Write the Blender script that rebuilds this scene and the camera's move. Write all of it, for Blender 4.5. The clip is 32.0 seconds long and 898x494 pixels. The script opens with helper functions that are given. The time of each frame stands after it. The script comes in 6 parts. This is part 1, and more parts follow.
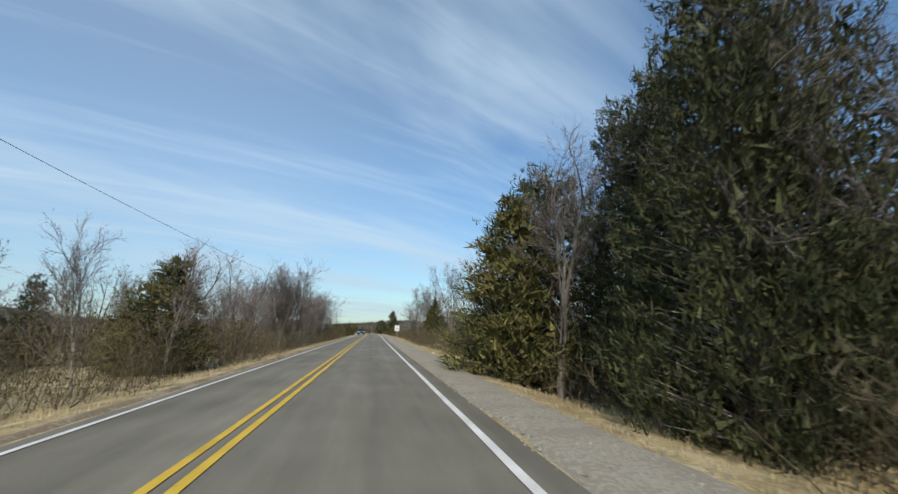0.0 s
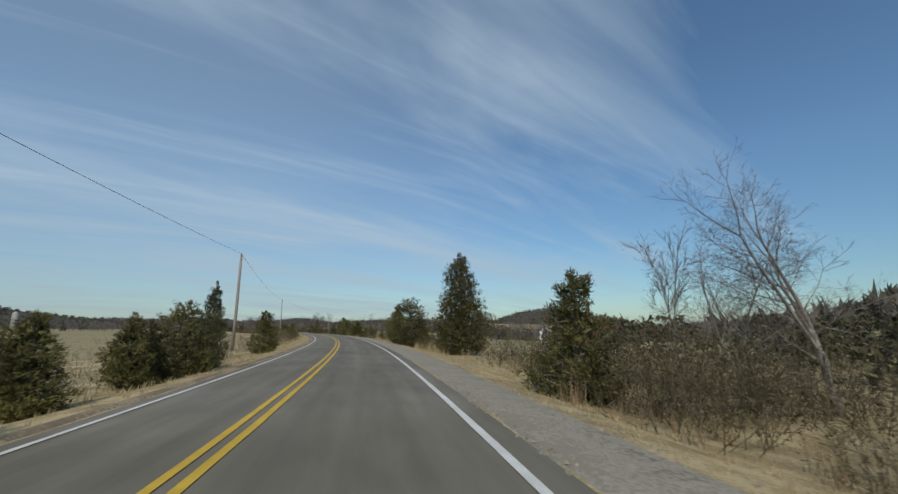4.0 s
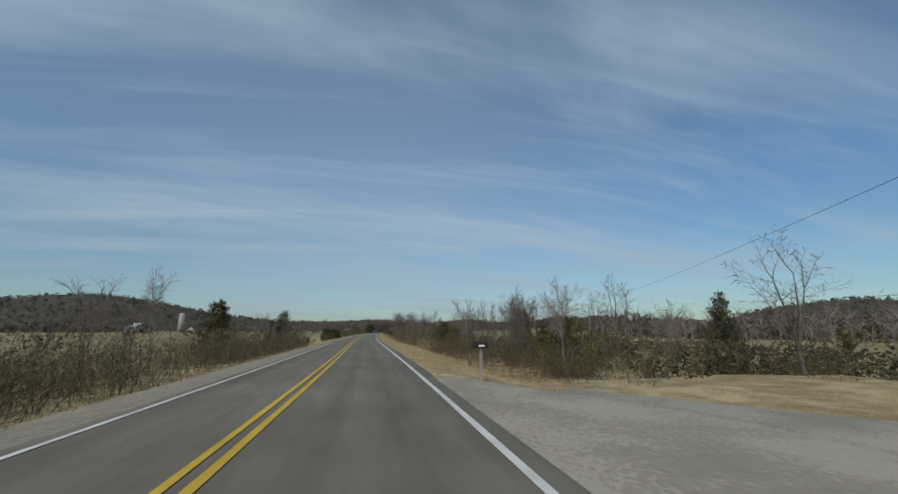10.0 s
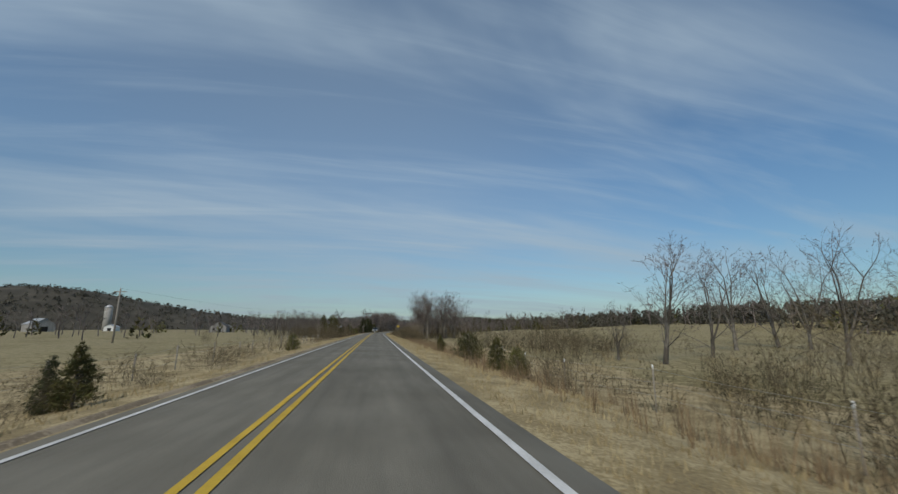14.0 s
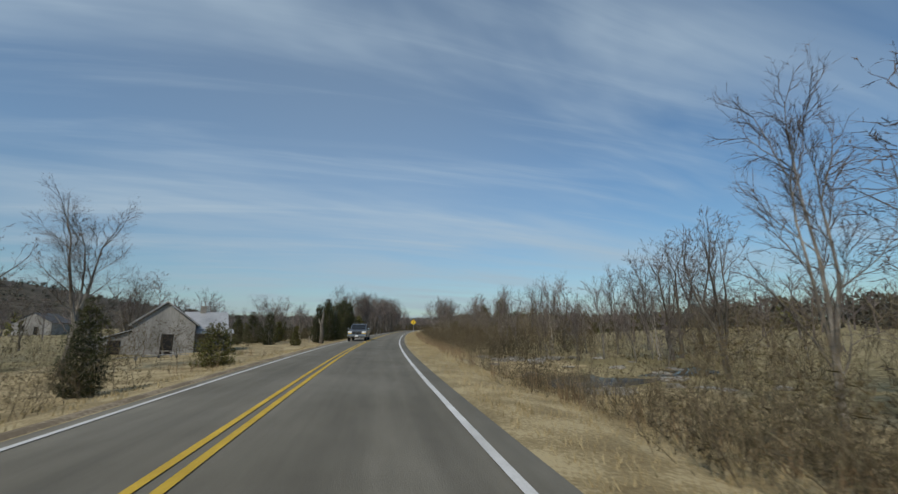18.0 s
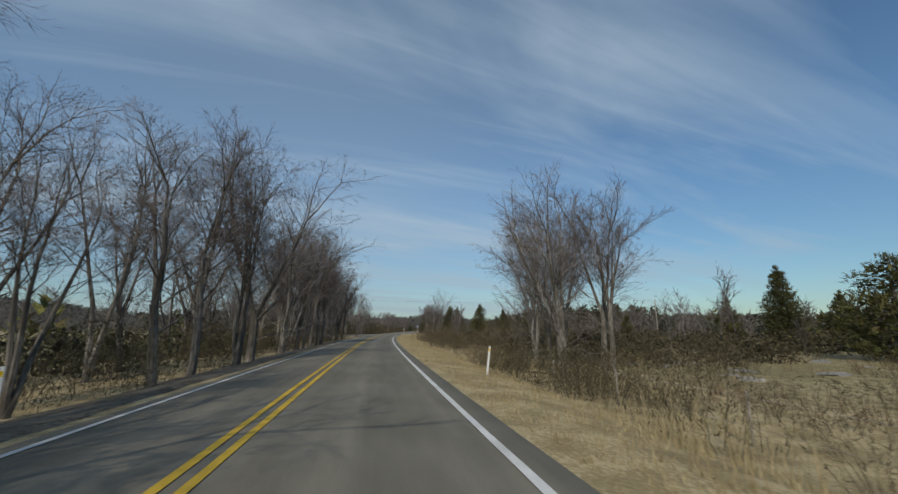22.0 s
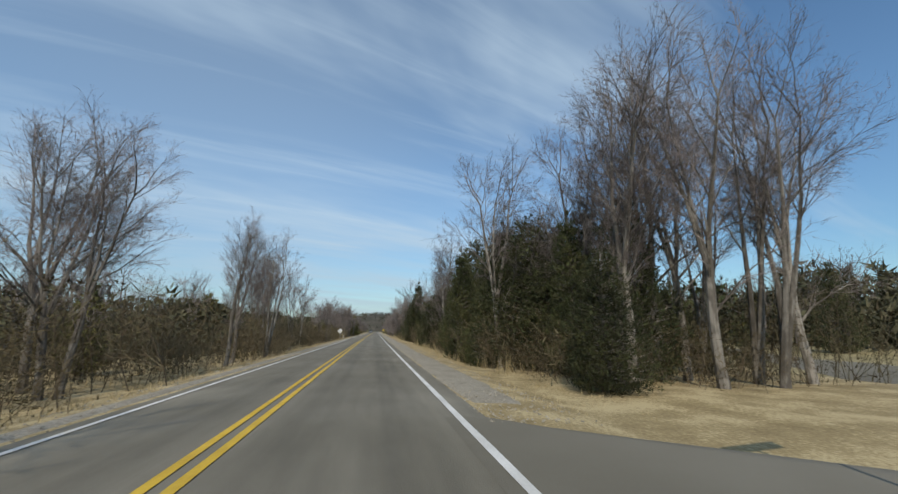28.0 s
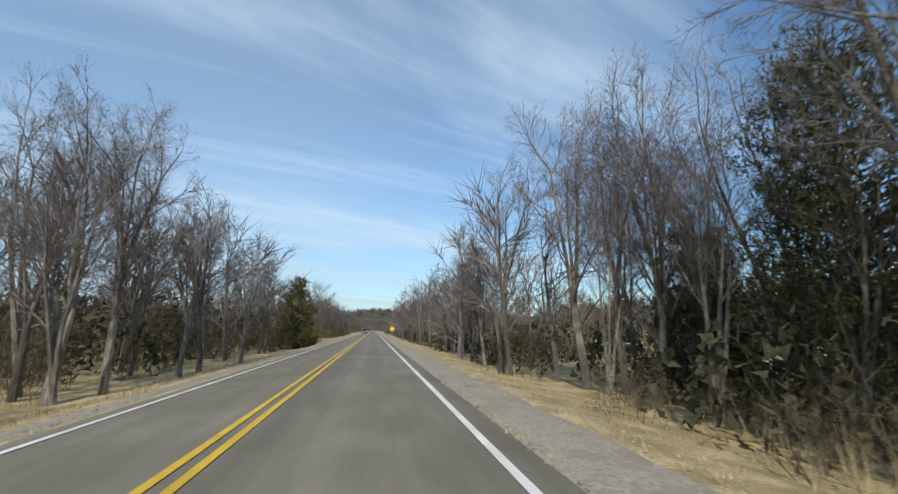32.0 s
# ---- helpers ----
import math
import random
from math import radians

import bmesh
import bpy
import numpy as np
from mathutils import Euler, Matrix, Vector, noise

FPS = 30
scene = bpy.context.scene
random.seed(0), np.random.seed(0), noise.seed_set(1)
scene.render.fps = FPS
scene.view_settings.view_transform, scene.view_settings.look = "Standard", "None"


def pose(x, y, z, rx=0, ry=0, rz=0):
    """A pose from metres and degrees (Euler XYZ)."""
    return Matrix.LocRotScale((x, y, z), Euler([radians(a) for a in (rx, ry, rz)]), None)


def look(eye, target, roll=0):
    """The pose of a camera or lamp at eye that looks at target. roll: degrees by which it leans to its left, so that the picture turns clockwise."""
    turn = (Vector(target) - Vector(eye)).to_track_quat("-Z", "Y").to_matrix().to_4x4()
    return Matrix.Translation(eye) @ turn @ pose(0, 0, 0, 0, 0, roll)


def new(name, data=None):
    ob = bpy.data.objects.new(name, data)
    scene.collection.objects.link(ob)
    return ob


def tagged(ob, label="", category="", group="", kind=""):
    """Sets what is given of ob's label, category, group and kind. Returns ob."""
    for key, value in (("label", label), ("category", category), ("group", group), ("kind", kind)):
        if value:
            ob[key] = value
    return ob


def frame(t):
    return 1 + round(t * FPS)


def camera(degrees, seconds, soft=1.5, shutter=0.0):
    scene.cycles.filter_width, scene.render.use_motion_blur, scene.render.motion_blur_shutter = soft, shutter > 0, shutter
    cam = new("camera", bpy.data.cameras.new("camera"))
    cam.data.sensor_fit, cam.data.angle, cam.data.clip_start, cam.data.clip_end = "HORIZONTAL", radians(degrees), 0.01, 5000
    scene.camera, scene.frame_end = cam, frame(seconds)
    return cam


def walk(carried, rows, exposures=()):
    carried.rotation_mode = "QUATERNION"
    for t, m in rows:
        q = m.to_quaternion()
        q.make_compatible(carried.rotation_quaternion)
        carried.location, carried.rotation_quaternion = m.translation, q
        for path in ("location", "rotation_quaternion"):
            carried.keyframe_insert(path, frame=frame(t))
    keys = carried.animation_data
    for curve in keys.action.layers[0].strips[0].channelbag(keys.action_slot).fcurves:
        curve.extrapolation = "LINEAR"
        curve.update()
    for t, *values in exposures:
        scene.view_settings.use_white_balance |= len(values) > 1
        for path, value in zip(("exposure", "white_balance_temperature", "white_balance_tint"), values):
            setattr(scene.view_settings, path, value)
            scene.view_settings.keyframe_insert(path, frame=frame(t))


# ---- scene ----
# ---------- the road's line and the drive ----------
SPEED = 29.0
HEADING = [(-5, 0), (0, 0), (1, 0.1), (2, -0.2), (3, -0.2), (3.5, 0.2), (4, 1.1), (4.5, 2.6), (5.5, 6.2), (6.5, 10.2), (7, 12.1),
           (7.5, 14.2), (8, 16.2), (8.5, 18.1), (9, 20.2), (9.5, 21.9), (10, 23.0), (10.5, 23.7), (11, 24.1), (11.5, 24.2),
           (12, 23.9), (12.5, 23.3), (13, 22.7), (14, 22.4), (14.5, 22.1), (16.5, 21.8), (17.5, 21.9), (18, 21.3), (18.5, 20.3)]
HEADING += [(19, 19.0), (19.5, 17.6), (20, 16.9), (20.5, 16.5), (21, 15.9), (22, 15.1), (23, 14.2), (24, 12.8), (25, 10.9),
            (25.5, 9.8), (26.5, 8.2), (27.5, 7.1), (28, 7.0), (32, 6.6), (60, 6.4)]
OFFSET = [(0, 1.80), (1, 1.90), (2, 1.96), (3, 2.0), (4, 1.75), (6.5, 1.72), (8, 1.78), (9, 1.84), (10, 1.68), (11, 1.6), (12, 1.38),
          (13, 1.48), (14.4, 1.56), (16.6, 1.72), (17.5, 1.8), (19, 2.12), (20, 2.28), (21, 1.96), (22, 1.72), (23, 1.8), (24, 1.66),
          (25, 1.68), (28, 1.84), (30, 1.88), (32, 1.84)]
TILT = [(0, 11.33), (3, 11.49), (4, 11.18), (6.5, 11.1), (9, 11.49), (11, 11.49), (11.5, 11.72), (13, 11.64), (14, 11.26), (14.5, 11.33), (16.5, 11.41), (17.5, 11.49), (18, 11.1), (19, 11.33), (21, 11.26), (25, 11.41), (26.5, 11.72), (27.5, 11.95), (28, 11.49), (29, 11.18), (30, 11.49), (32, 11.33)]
LENS = 95.0
EYE = 1.39


def between(table, t):
    return float(np.interp(t, [a for a, _ in table], [b for _, b in table]))


_t = np.arange(-5, 60.01, 0.05)
_h = np.interp(_t, [a for a, _ in HEADING], [b for _, b in HEADING])
_k = np.ones(13) / 13
_h = np.convolve(np.pad(_h, 6, mode="edge"), _k, mode="valid")
_a = np.radians(_h)
_x = np.concatenate([[0], np.cumsum(-np.sin(_a[:-1]) * SPEED * 0.05)])
_y = np.concatenate([[0], np.cumsum(np.cos(_a[:-1]) * SPEED * 0.05)])
_i0 = int(np.argmin(abs(_t)))
_x, _y, _s = _x - _x[_i0], _y - _y[_i0], _t * SPEED


def road(s, u=0.0):
    """The place s metres along the yellow line and u metres to its right, and the road's heading there in degrees."""
    x, y, a = np.interp(s, _s, _x), np.interp(s, _s, _y), radians(float(np.interp(s, _s, _h)))
    return float(x + u * math.cos(a)), float(y + u * math.sin(a)), math.degrees(a)


def along(x, y):
    """The nearest s and the signed u of a place."""
    i = int(np.argmin((_x - x) ** 2 + (_y - y) ** 2))
    a = _a[i]
    return float(_s[i]), float((x - _x[i]) * math.cos(a) + (y - _y[i]) * math.sin(a))


cam = camera(LENS, 32.0, soft=1.4, shutter=0.05)
rows = []
for k in range(65):
    t = k * 0.5
    cx, cy, ch = road(t * SPEED, between(OFFSET, t))
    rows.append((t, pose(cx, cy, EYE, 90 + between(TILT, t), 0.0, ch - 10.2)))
EXPOSURES = [(0, 0.6), (1, 0.35), (2, 0.1), (4, 0.1), (9, 0.0), (11, -0.1), (14, -0.1), (18, 0.05), (23, 0.0), (25, 0.1), (27, 0.2), (28, 0.4), (29, 0.65), (30, 0.8), (31, 0.55), (32, 0.7)]
walk(cam, rows, EXPOSURES)
# ---------- sky, sun, exposure ----------
scene.view_settings.exposure = 0.0
world = bpy.data.worlds.new("sky")
scene.world = world
world.use_nodes = True
wn, wl = world.node_tree.nodes, world.node_tree.links
wn.clear()
SUN_AZ, SUN_EL = math.atan2(-0.13, -0.99), radians(41)


def wnode(kind, **values):
    n = wn.new(kind)
    for key, v in values.items():
        n.inputs[key].default_value = v
    return n


sky = wn.new("ShaderNodeTexSky")
sky.sky_type, sky.sun_disc, sky.sun_elevation, sky.sun_rotation = "NISHITA", False, SUN_EL, SUN_AZ
sky.air_density, sky.dust_density, sky.ozone_density = 1.0, 0.5, 2.2
coord = wn.new("ShaderNodeTexCoord")
split = wn.new("ShaderNodeSeparateXYZ")
wl.new(coord.outputs["Generated"], split.inputs[0])


def wmath(op, a, b):
    n = wn.new("ShaderNodeMath")
    n.operation = op
    for k, v in enumerate((a, b)):
        if isinstance(v, (int, float)):
            n.inputs[k].default_value = v
        else:
            wl.new(v, n.inputs[k])
    return n.outputs[0]


zz = wmath("ADD", wmath("MAXIMUM", split.outputs["Z"], 0.0), 0.14)
flat = wn.new("ShaderNodeCombineXYZ")
wl.new(wmath("DIVIDE", split.outputs["X"], zz), flat.inputs[0])
wl.new(wmath("DIVIDE", split.outputs["Y"], zz), flat.inputs[1])


def streaks(turn, sx, sy, scale, detail, low, high, shift):
    m = wn.new("ShaderNodeMapping")
    m.inputs["Scale"].default_value = (sx, sy, 1)
    m.inputs["Location"].default_value = (shift, shift * 0.7, 0)
    turned = wn.new("ShaderNodeMapping")
    turned.inputs["Rotation"].default_value = (0, 0, radians(turn))
    wl.new(flat.outputs[0], turned.inputs[0])
    wl.new(turned.outputs[0], m.inputs[0])
    n = wn.new("ShaderNodeTexNoise")
    n.inputs["Scale"].default_value, n.inputs["Detail"].default_value, n.inputs["Roughness"].default_value = scale, detail, 0.55
    n.inputs["Distortion"].default_value = 0.5
    wl.new(m.outputs[0], n.inputs["Vector"])
    r = wn.new("ShaderNodeMapRange")
    r.interpolation_type = "SMOOTHSTEP"
    r.inputs["From Min"].default_value, r.inputs["From Max"].default_value = low, high
    wl.new(n.outputs["Fac"], r.inputs["Value"])
    return r.outputs[0]


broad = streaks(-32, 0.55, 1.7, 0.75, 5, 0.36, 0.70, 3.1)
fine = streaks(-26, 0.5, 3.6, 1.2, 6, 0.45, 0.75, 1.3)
# Veil thickest left of ahead, thinned rightwards for the lens's edge dimming.
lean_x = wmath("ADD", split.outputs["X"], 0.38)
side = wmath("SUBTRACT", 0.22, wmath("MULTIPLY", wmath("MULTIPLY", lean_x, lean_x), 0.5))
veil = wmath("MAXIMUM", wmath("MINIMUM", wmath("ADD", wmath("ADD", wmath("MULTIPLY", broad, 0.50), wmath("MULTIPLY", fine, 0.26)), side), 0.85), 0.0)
tint = wn.new("ShaderNodeMix")
tint.data_type, tint.blend_type = "RGBA", "MULTIPLY"
tint.inputs[0].default_value = 1.0
wl.new(sky.outputs[0], tint.inputs[6])
tint.inputs[7].default_value = (0.81, 1.0, 1.05, 1)
mix = wn.new("ShaderNodeMix")
mix.data_type = "RGBA"
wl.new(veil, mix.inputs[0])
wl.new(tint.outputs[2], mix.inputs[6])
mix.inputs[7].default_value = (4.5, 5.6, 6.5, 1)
back = wn.new("ShaderNodeBackground")
back.inputs["Strength"].default_value = 0.1
# Hand-set dimming of the sky's brightness towards the horizon.
low_sky_dim = wn.new("ShaderNodeMapRange")
low_sky_dim.inputs["From Min"].default_value, low_sky_dim.inputs["From Max"].default_value = 0.0, 0.35
low_sky_dim.inputs["To Min"].default_value, low_sky_dim.inputs["To Max"].default_value = 0.071, 0.1
wl.new(split.outputs["Z"], low_sky_dim.inputs["Value"])
wl.new(low_sky_dim.outputs[0], back.inputs["Strength"])
wl.new(mix.outputs[2], back.inputs["Color"])
out = wn.new("ShaderNodeOutputWorld")
wl.new(back.outputs[0], out.inputs["Surface"])

sun = new("sun", bpy.data.lights.new("sun", "SUN"))
sun.data.energy, sun.data.angle, sun.data.color = 2.35, radians(0.6), (1.0, 0.905, 0.765)
sun_dir = Vector((math.sin(SUN_AZ) * math.cos(SUN_EL), math.cos(SUN_AZ) * math.cos(SUN_EL), math.sin(SUN_EL)))
sun.matrix_world = look(sun_dir * 50, (0, 0, 0))
# ---------- materials ----------
def material(name, colors, scale=3.0, rough=0.85, metal=0.0, bump=0.0, fine=40.0, spread=0.25, vary=0.0, spec=0.3, squash=(1, 1, 1)):
    """Two noises, coarse and fine, mix the given two or three colours; vary: how much one object differs from another."""
    m = bpy.data.materials.new(name)
    m.use_nodes = True
    n, l = m.node_tree.nodes, m.node_tree.links
    b = n["Principled BSDF"]
    b.inputs["Roughness"].default_value, b.inputs["Metallic"].default_value = rough, metal
    b.inputs["Specular IOR Level"].default_value = spec
    geo = n.new("ShaderNodeNewGeometry")
    mp = n.new("ShaderNodeMapping")
    mp.inputs["Scale"].default_value = squash
    l.new(geo.outputs["Position"], mp.inputs[0])
    big, small = n.new("ShaderNodeTexNoise"), n.new("ShaderNodeTexNoise")
    for tex, sc, det in ((big, scale, 5), (small, fine, 3)):
        tex.inputs["Scale"].default_value, tex.inputs["Detail"].default_value = sc, det
        l.new(mp.outputs[0], tex.inputs["Vector"])
    add = n.new("ShaderNodeMath")
    add.operation = "MULTIPLY_ADD"
    l.new(small.outputs["Fac"], add.inputs[0])
    add.inputs[1].default_value = spread * 2
    l.new(big.outputs["Fac"], add.inputs[2])
    ramp = n.new("ShaderNodeValToRGB")
    ramp.color_ramp.elements[0].position, ramp.color_ramp.elements[1].position = 0.3 + spread * 0.6, 0.7 + spread * 1.4
    ramp.color_ramp.elements[0].color, ramp.color_ramp.elements[1].color = (*colors[0], 1), (*colors[-1], 1)
    if len(colors) == 3:
        e = ramp.color_ramp.elements.new(0.5 + spread)
        e.color = (*colors[1], 1)
    l.new(add.outputs[0], ramp.inputs[0])
    source = ramp.outputs[0]
    if vary:
        info, hsv, ma = n.new("ShaderNodeObjectInfo"), n.new("ShaderNodeHueSaturation"), n.new("ShaderNodeMapRange")
        ma.inputs["To Min"].default_value, ma.inputs["To Max"].default_value = 1 - vary, 1 + vary
        l.new(info.outputs["Random"], ma.inputs["Value"])
        l.new(ma.outputs[0], hsv.inputs["Value"])
        l.new(source, hsv.inputs["Color"])
        source = hsv.outputs[0]
    l.new(source, b.inputs["Base Color"])
    if bump:
        bp = n.new("ShaderNodeBump")
        bp.inputs["Strength"].default_value, bp.inputs["Distance"].default_value = bump, 0.02
        l.new(small.outputs["Fac"], bp.inputs["Height"])
        l.new(bp.outputs[0], b.inputs["Normal"])
    return m


def island(m, amount, hue=0.0):
    """Lets the separate pieces of one mesh differ in brightness and hue."""
    n, l = m.node_tree.nodes, m.node_tree.links
    b = n["Principled BSDF"]
    old = b.inputs["Base Color"].links[0].from_socket
    geo, hsv = n.new("ShaderNodeNewGeometry"), n.new("ShaderNodeHueSaturation")
    ma, mh = n.new("ShaderNodeMapRange"), n.new("ShaderNodeMapRange")
    ma.inputs["To Min"].default_value, ma.inputs["To Max"].default_value = 1 - amount, 1 + amount
    mh.inputs["To Min"].default_value, mh.inputs["To Max"].default_value = 0.5 - hue, 0.5 + hue
    l.new(geo.outputs["Random Per Island"], ma.inputs["Value"])
    l.new(geo.outputs["Random Per Island"], mh.inputs["Value"])
    l.new(ma.outputs[0], hsv.inputs["Value"])
    l.new(mh.outputs[0], hsv.inputs["Hue"])
    l.new(old, hsv.inputs["Color"])
    l.new(hsv.outputs[0], b.inputs["Base Color"])
    return m


ASPHALT = material("asphalt", [(0.125, 0.113, 0.085), (0.158, 0.144, 0.112), (0.195, 0.18, 0.144)], 0.25, 0.9, bump=0.5, fine=60, spread=0.2, squash=(1, 1, 1))
def worn(m):
    """Long streaks of tyre wear and tar along the road, by its own s and u."""
    n, l = m.node_tree.nodes, m.node_tree.links
    b = n["Principled BSDF"]
    old = b.inputs["Base Color"].links[0].from_socket
    uv = n.new("ShaderNodeUVMap")
    uv.uv_map = "along"
    for sx, sy, scale, low, high in ((0.012, 1.0, 1.15, 0.80, 1.22), (0.16, 1.0, 3.2, 0.90, 1.10), (0.7, 1.0, 0.55, 0.92, 1.09)):
        mp, tex, ma = n.new("ShaderNodeMapping"), n.new("ShaderNodeTexNoise"), n.new("ShaderNodeMapRange")
        mp.inputs["Scale"].default_value = (sx, sy, 1)
        tex.inputs["Scale"].default_value, tex.inputs["Detail"].default_value = scale, 4
        ma.inputs["From Min"].default_value, ma.inputs["From Max"].default_value = 0.3, 0.7
        ma.inputs["To Min"].default_value, ma.inputs["To Max"].default_value = low, high
        mul = n.new("ShaderNodeVectorMath")
        mul.operation = "SCALE"
        l.new(uv.outputs[0], mp.inputs[0])
        l.new(mp.outputs[0], tex.inputs["Vector"])
        l.new(tex.outputs["Fac"], ma.inputs["Value"])
        l.new(old, mul.inputs[0])
        l.new(ma.outputs[0], mul.inputs["Scale"])
        old = mul.outputs[0]
    l.new(old, b.inputs["Base Color"])
    return m


worn(ASPHALT)
OLD_ASPHALT = material("old_asphalt", [(0.165, 0.152, 0.126), (0.215, 0.2, 0.168)], 0.5, 0.95, bump=0.5, fine=30)
GRAVEL = material("gravel", [(0.13, 0.11, 0.08), (0.24, 0.212, 0.165), (0.34, 0.31, 0.25)], 0.9, 0.95, bump=1.0, fine=14, spread=0.5)
DRIVE = material("drive_gravel", [(0.23, 0.205, 0.16), (0.29, 0.26, 0.205), (0.36, 0.325, 0.26)], 0.5, 0.95, bump=0.8, fine=12, spread=0.45)
DIRT = material("dirt", [(0.12, 0.09, 0.06), (0.2, 0.155, 0.1), (0.3, 0.24, 0.16)], 0.6, 0.95, bump=0.8, fine=12, spread=0.4)
YELLOW = island(material("yellow_paint", [(0.42, 0.27, 0.025), (0.62, 0.41, 0.04)], 1.5, 0.7, fine=25), 0.08)
WHITE = island(material("white_paint", [(0.45, 0.44, 0.41), (0.72, 0.71, 0.68)], 1.2, 0.7, fine=25), 0.06)
# Leaf litter and dirt, its tone lowered further for the tree row's shade.
SHADED_LITTER = material("shaded_litter_dirt", [(0.045, 0.038, 0.027), (0.085, 0.072, 0.052), (0.15, 0.128, 0.095)], 0.8, 0.95, bump=1.0, fine=10, spread=0.45)
VERGE = material("verge_grass", [(0.17, 0.125, 0.06), (0.305, 0.238, 0.122), (0.44, 0.355, 0.2)], 0.9, 0.95, bump=1.0, fine=16, spread=0.4)
FIELD = material("field_grass", [(0.092, 0.076, 0.033), (0.212, 0.174, 0.081), (0.35, 0.289, 0.154)], 0.09, 0.95, bump=0.25, fine=1.6, spread=0.5)
STRAW = island(material("dry_grass", [(0.22, 0.168, 0.082), (0.37, 0.3, 0.165), (0.5, 0.415, 0.25)], 0.4, 0.9, fine=5), 0.2)
WEED = island(material("dry_weeds", [(0.11, 0.075, 0.045), (0.22, 0.155, 0.09), (0.33, 0.25, 0.15)], 0.3, 0.9, fine=4), 0.3)
BARK = material("bark", [(0.06, 0.052, 0.043), (0.135, 0.12, 0.1), (0.26, 0.238, 0.205)], 1.2, 0.95, bump=1.0, fine=9, spread=0.35, vary=0.3, squash=(1, 1, 0.3))
TWIG = island(material("twigs", [(0.095, 0.078, 0.07), (0.165, 0.138, 0.126), (0.25, 0.215, 0.2)], 0.5, 0.9, fine=6, vary=0.25), 0.25)
BRUSH = island(material("brush_twigs", [(0.072, 0.057, 0.034), (0.133, 0.106, 0.065), (0.207, 0.168, 0.106)], 0.4, 0.9, fine=5, vary=0.25), 0.3, 0.015)
CEDAR = island(material("cedar_leaves", [(0.042, 0.044, 0.015), (0.083, 0.08, 0.025), (0.148, 0.131, 0.043)], 0.7, 0.8, fine=5, spread=0.35, vary=0.3), 0.35, 0.03)
# Darker copy of the cedar leaves; the shade is put into the colour.
CEDAR_SHADED = island(material("shaded_cedar_leaves", [(0.021, 0.025, 0.01), (0.04, 0.045, 0.016), (0.076, 0.077, 0.028)], 0.7, 0.8, fine=5, spread=0.35, vary=0.25), 0.35, 0.03)
THICKET = island(material("thicket_leaves", [(0.060, 0.046, 0.021), (0.092, 0.072, 0.034), (0.124, 0.098, 0.048)], 0.5, 0.9, fine=5, vary=0.25), 0.2, 0.02)
DENSE = island(material("dense_brush", [(0.039, 0.033, 0.018), (0.073, 0.061, 0.034), (0.119, 0.100, 0.060)], 0.5, 0.95, fine=4, spread=0.35, vary=0.2), 0.2, 0.015)
MIXED = island(material("mixed_woods", [(0.036, 0.036, 0.02), (0.066, 0.064, 0.036), (0.105, 0.097, 0.056)], 0.06, 0.95, fine=0.8, spread=0.3), 0.25, 0.02)
WOODS = island(material("far_woods", [(0.045, 0.045, 0.034), (0.08, 0.076, 0.058), (0.125, 0.112, 0.085)], 0.02, 0.95, fine=0.5, spread=0.3), 0.3, 0.02)
# Hill floor colour darkened to carry the shade among the bare trees.
FLOOR = material("shaded_wood_floor", [(0.04, 0.036, 0.026), (0.062, 0.055, 0.041), (0.095, 0.083, 0.062)], 0.05, 0.95, fine=0.6, spread=0.3)
POLE = material("pole_wood", [(0.2, 0.18, 0.15), (0.33, 0.3, 0.26)], 1.5, 0.9, bump=0.6, fine=14, squash=(1, 1, 0.15))
CABLE = material("cable", [(0.03, 0.03, 0.03), (0.05, 0.05, 0.05)], 1, 0.7)
STEEL = material("galvanised_steel", [(0.3, 0.3, 0.29), (0.42, 0.42, 0.41)], 3, 0.5, 0.7)
SIGN_WHITE = material("sign_white", [(0.7, 0.7, 0.68), (0.8, 0.8, 0.78)], 3, 0.5)
SIGN_YELLOW = material("sign_yellow", [(0.72, 0.47, 0.02), (0.8, 0.55, 0.03)], 3, 0.5)
SIGN_BLUE = material("sign_blue", [(0.06, 0.1, 0.4), (0.08, 0.13, 0.48)], 3, 0.5)
BLACK = material("black_paint", [(0.012, 0.012, 0.012), (0.025, 0.025, 0.025)], 3, 0.5)
BOARD = material("weathered_boards", [(0.17, 0.165, 0.155), (0.28, 0.275, 0.26), (0.38, 0.37, 0.35)], 0.8, 0.9, bump=0.6, fine=10, squash=(1, 1, 0.2))
TIN = material("tin_roof", [(0.3, 0.3, 0.3), (0.45, 0.45, 0.45), (0.55, 0.54, 0.53)], 0.5, 0.45, 0.4, fine=6)
WHITE_SIDING = material("white_siding", [(0.66, 0.66, 0.63), (0.8, 0.8, 0.77)], 0.6, 0.7)
RED_BARN = material("red_boards", [(0.16, 0.045, 0.03), (0.27, 0.08, 0.055)], 0.6, 0.85)
SHINGLE = material("roof_shingles", [(0.07, 0.07, 0.075), (0.13, 0.13, 0.13)], 1.2, 0.9)
# Near-black panels paint the unlit depth of doorways, windows and wheel arches.
DARK = material("painted_dark_opening", [(0.012, 0.012, 0.013), (0.025, 0.024, 0.022)], 1, 0.9)
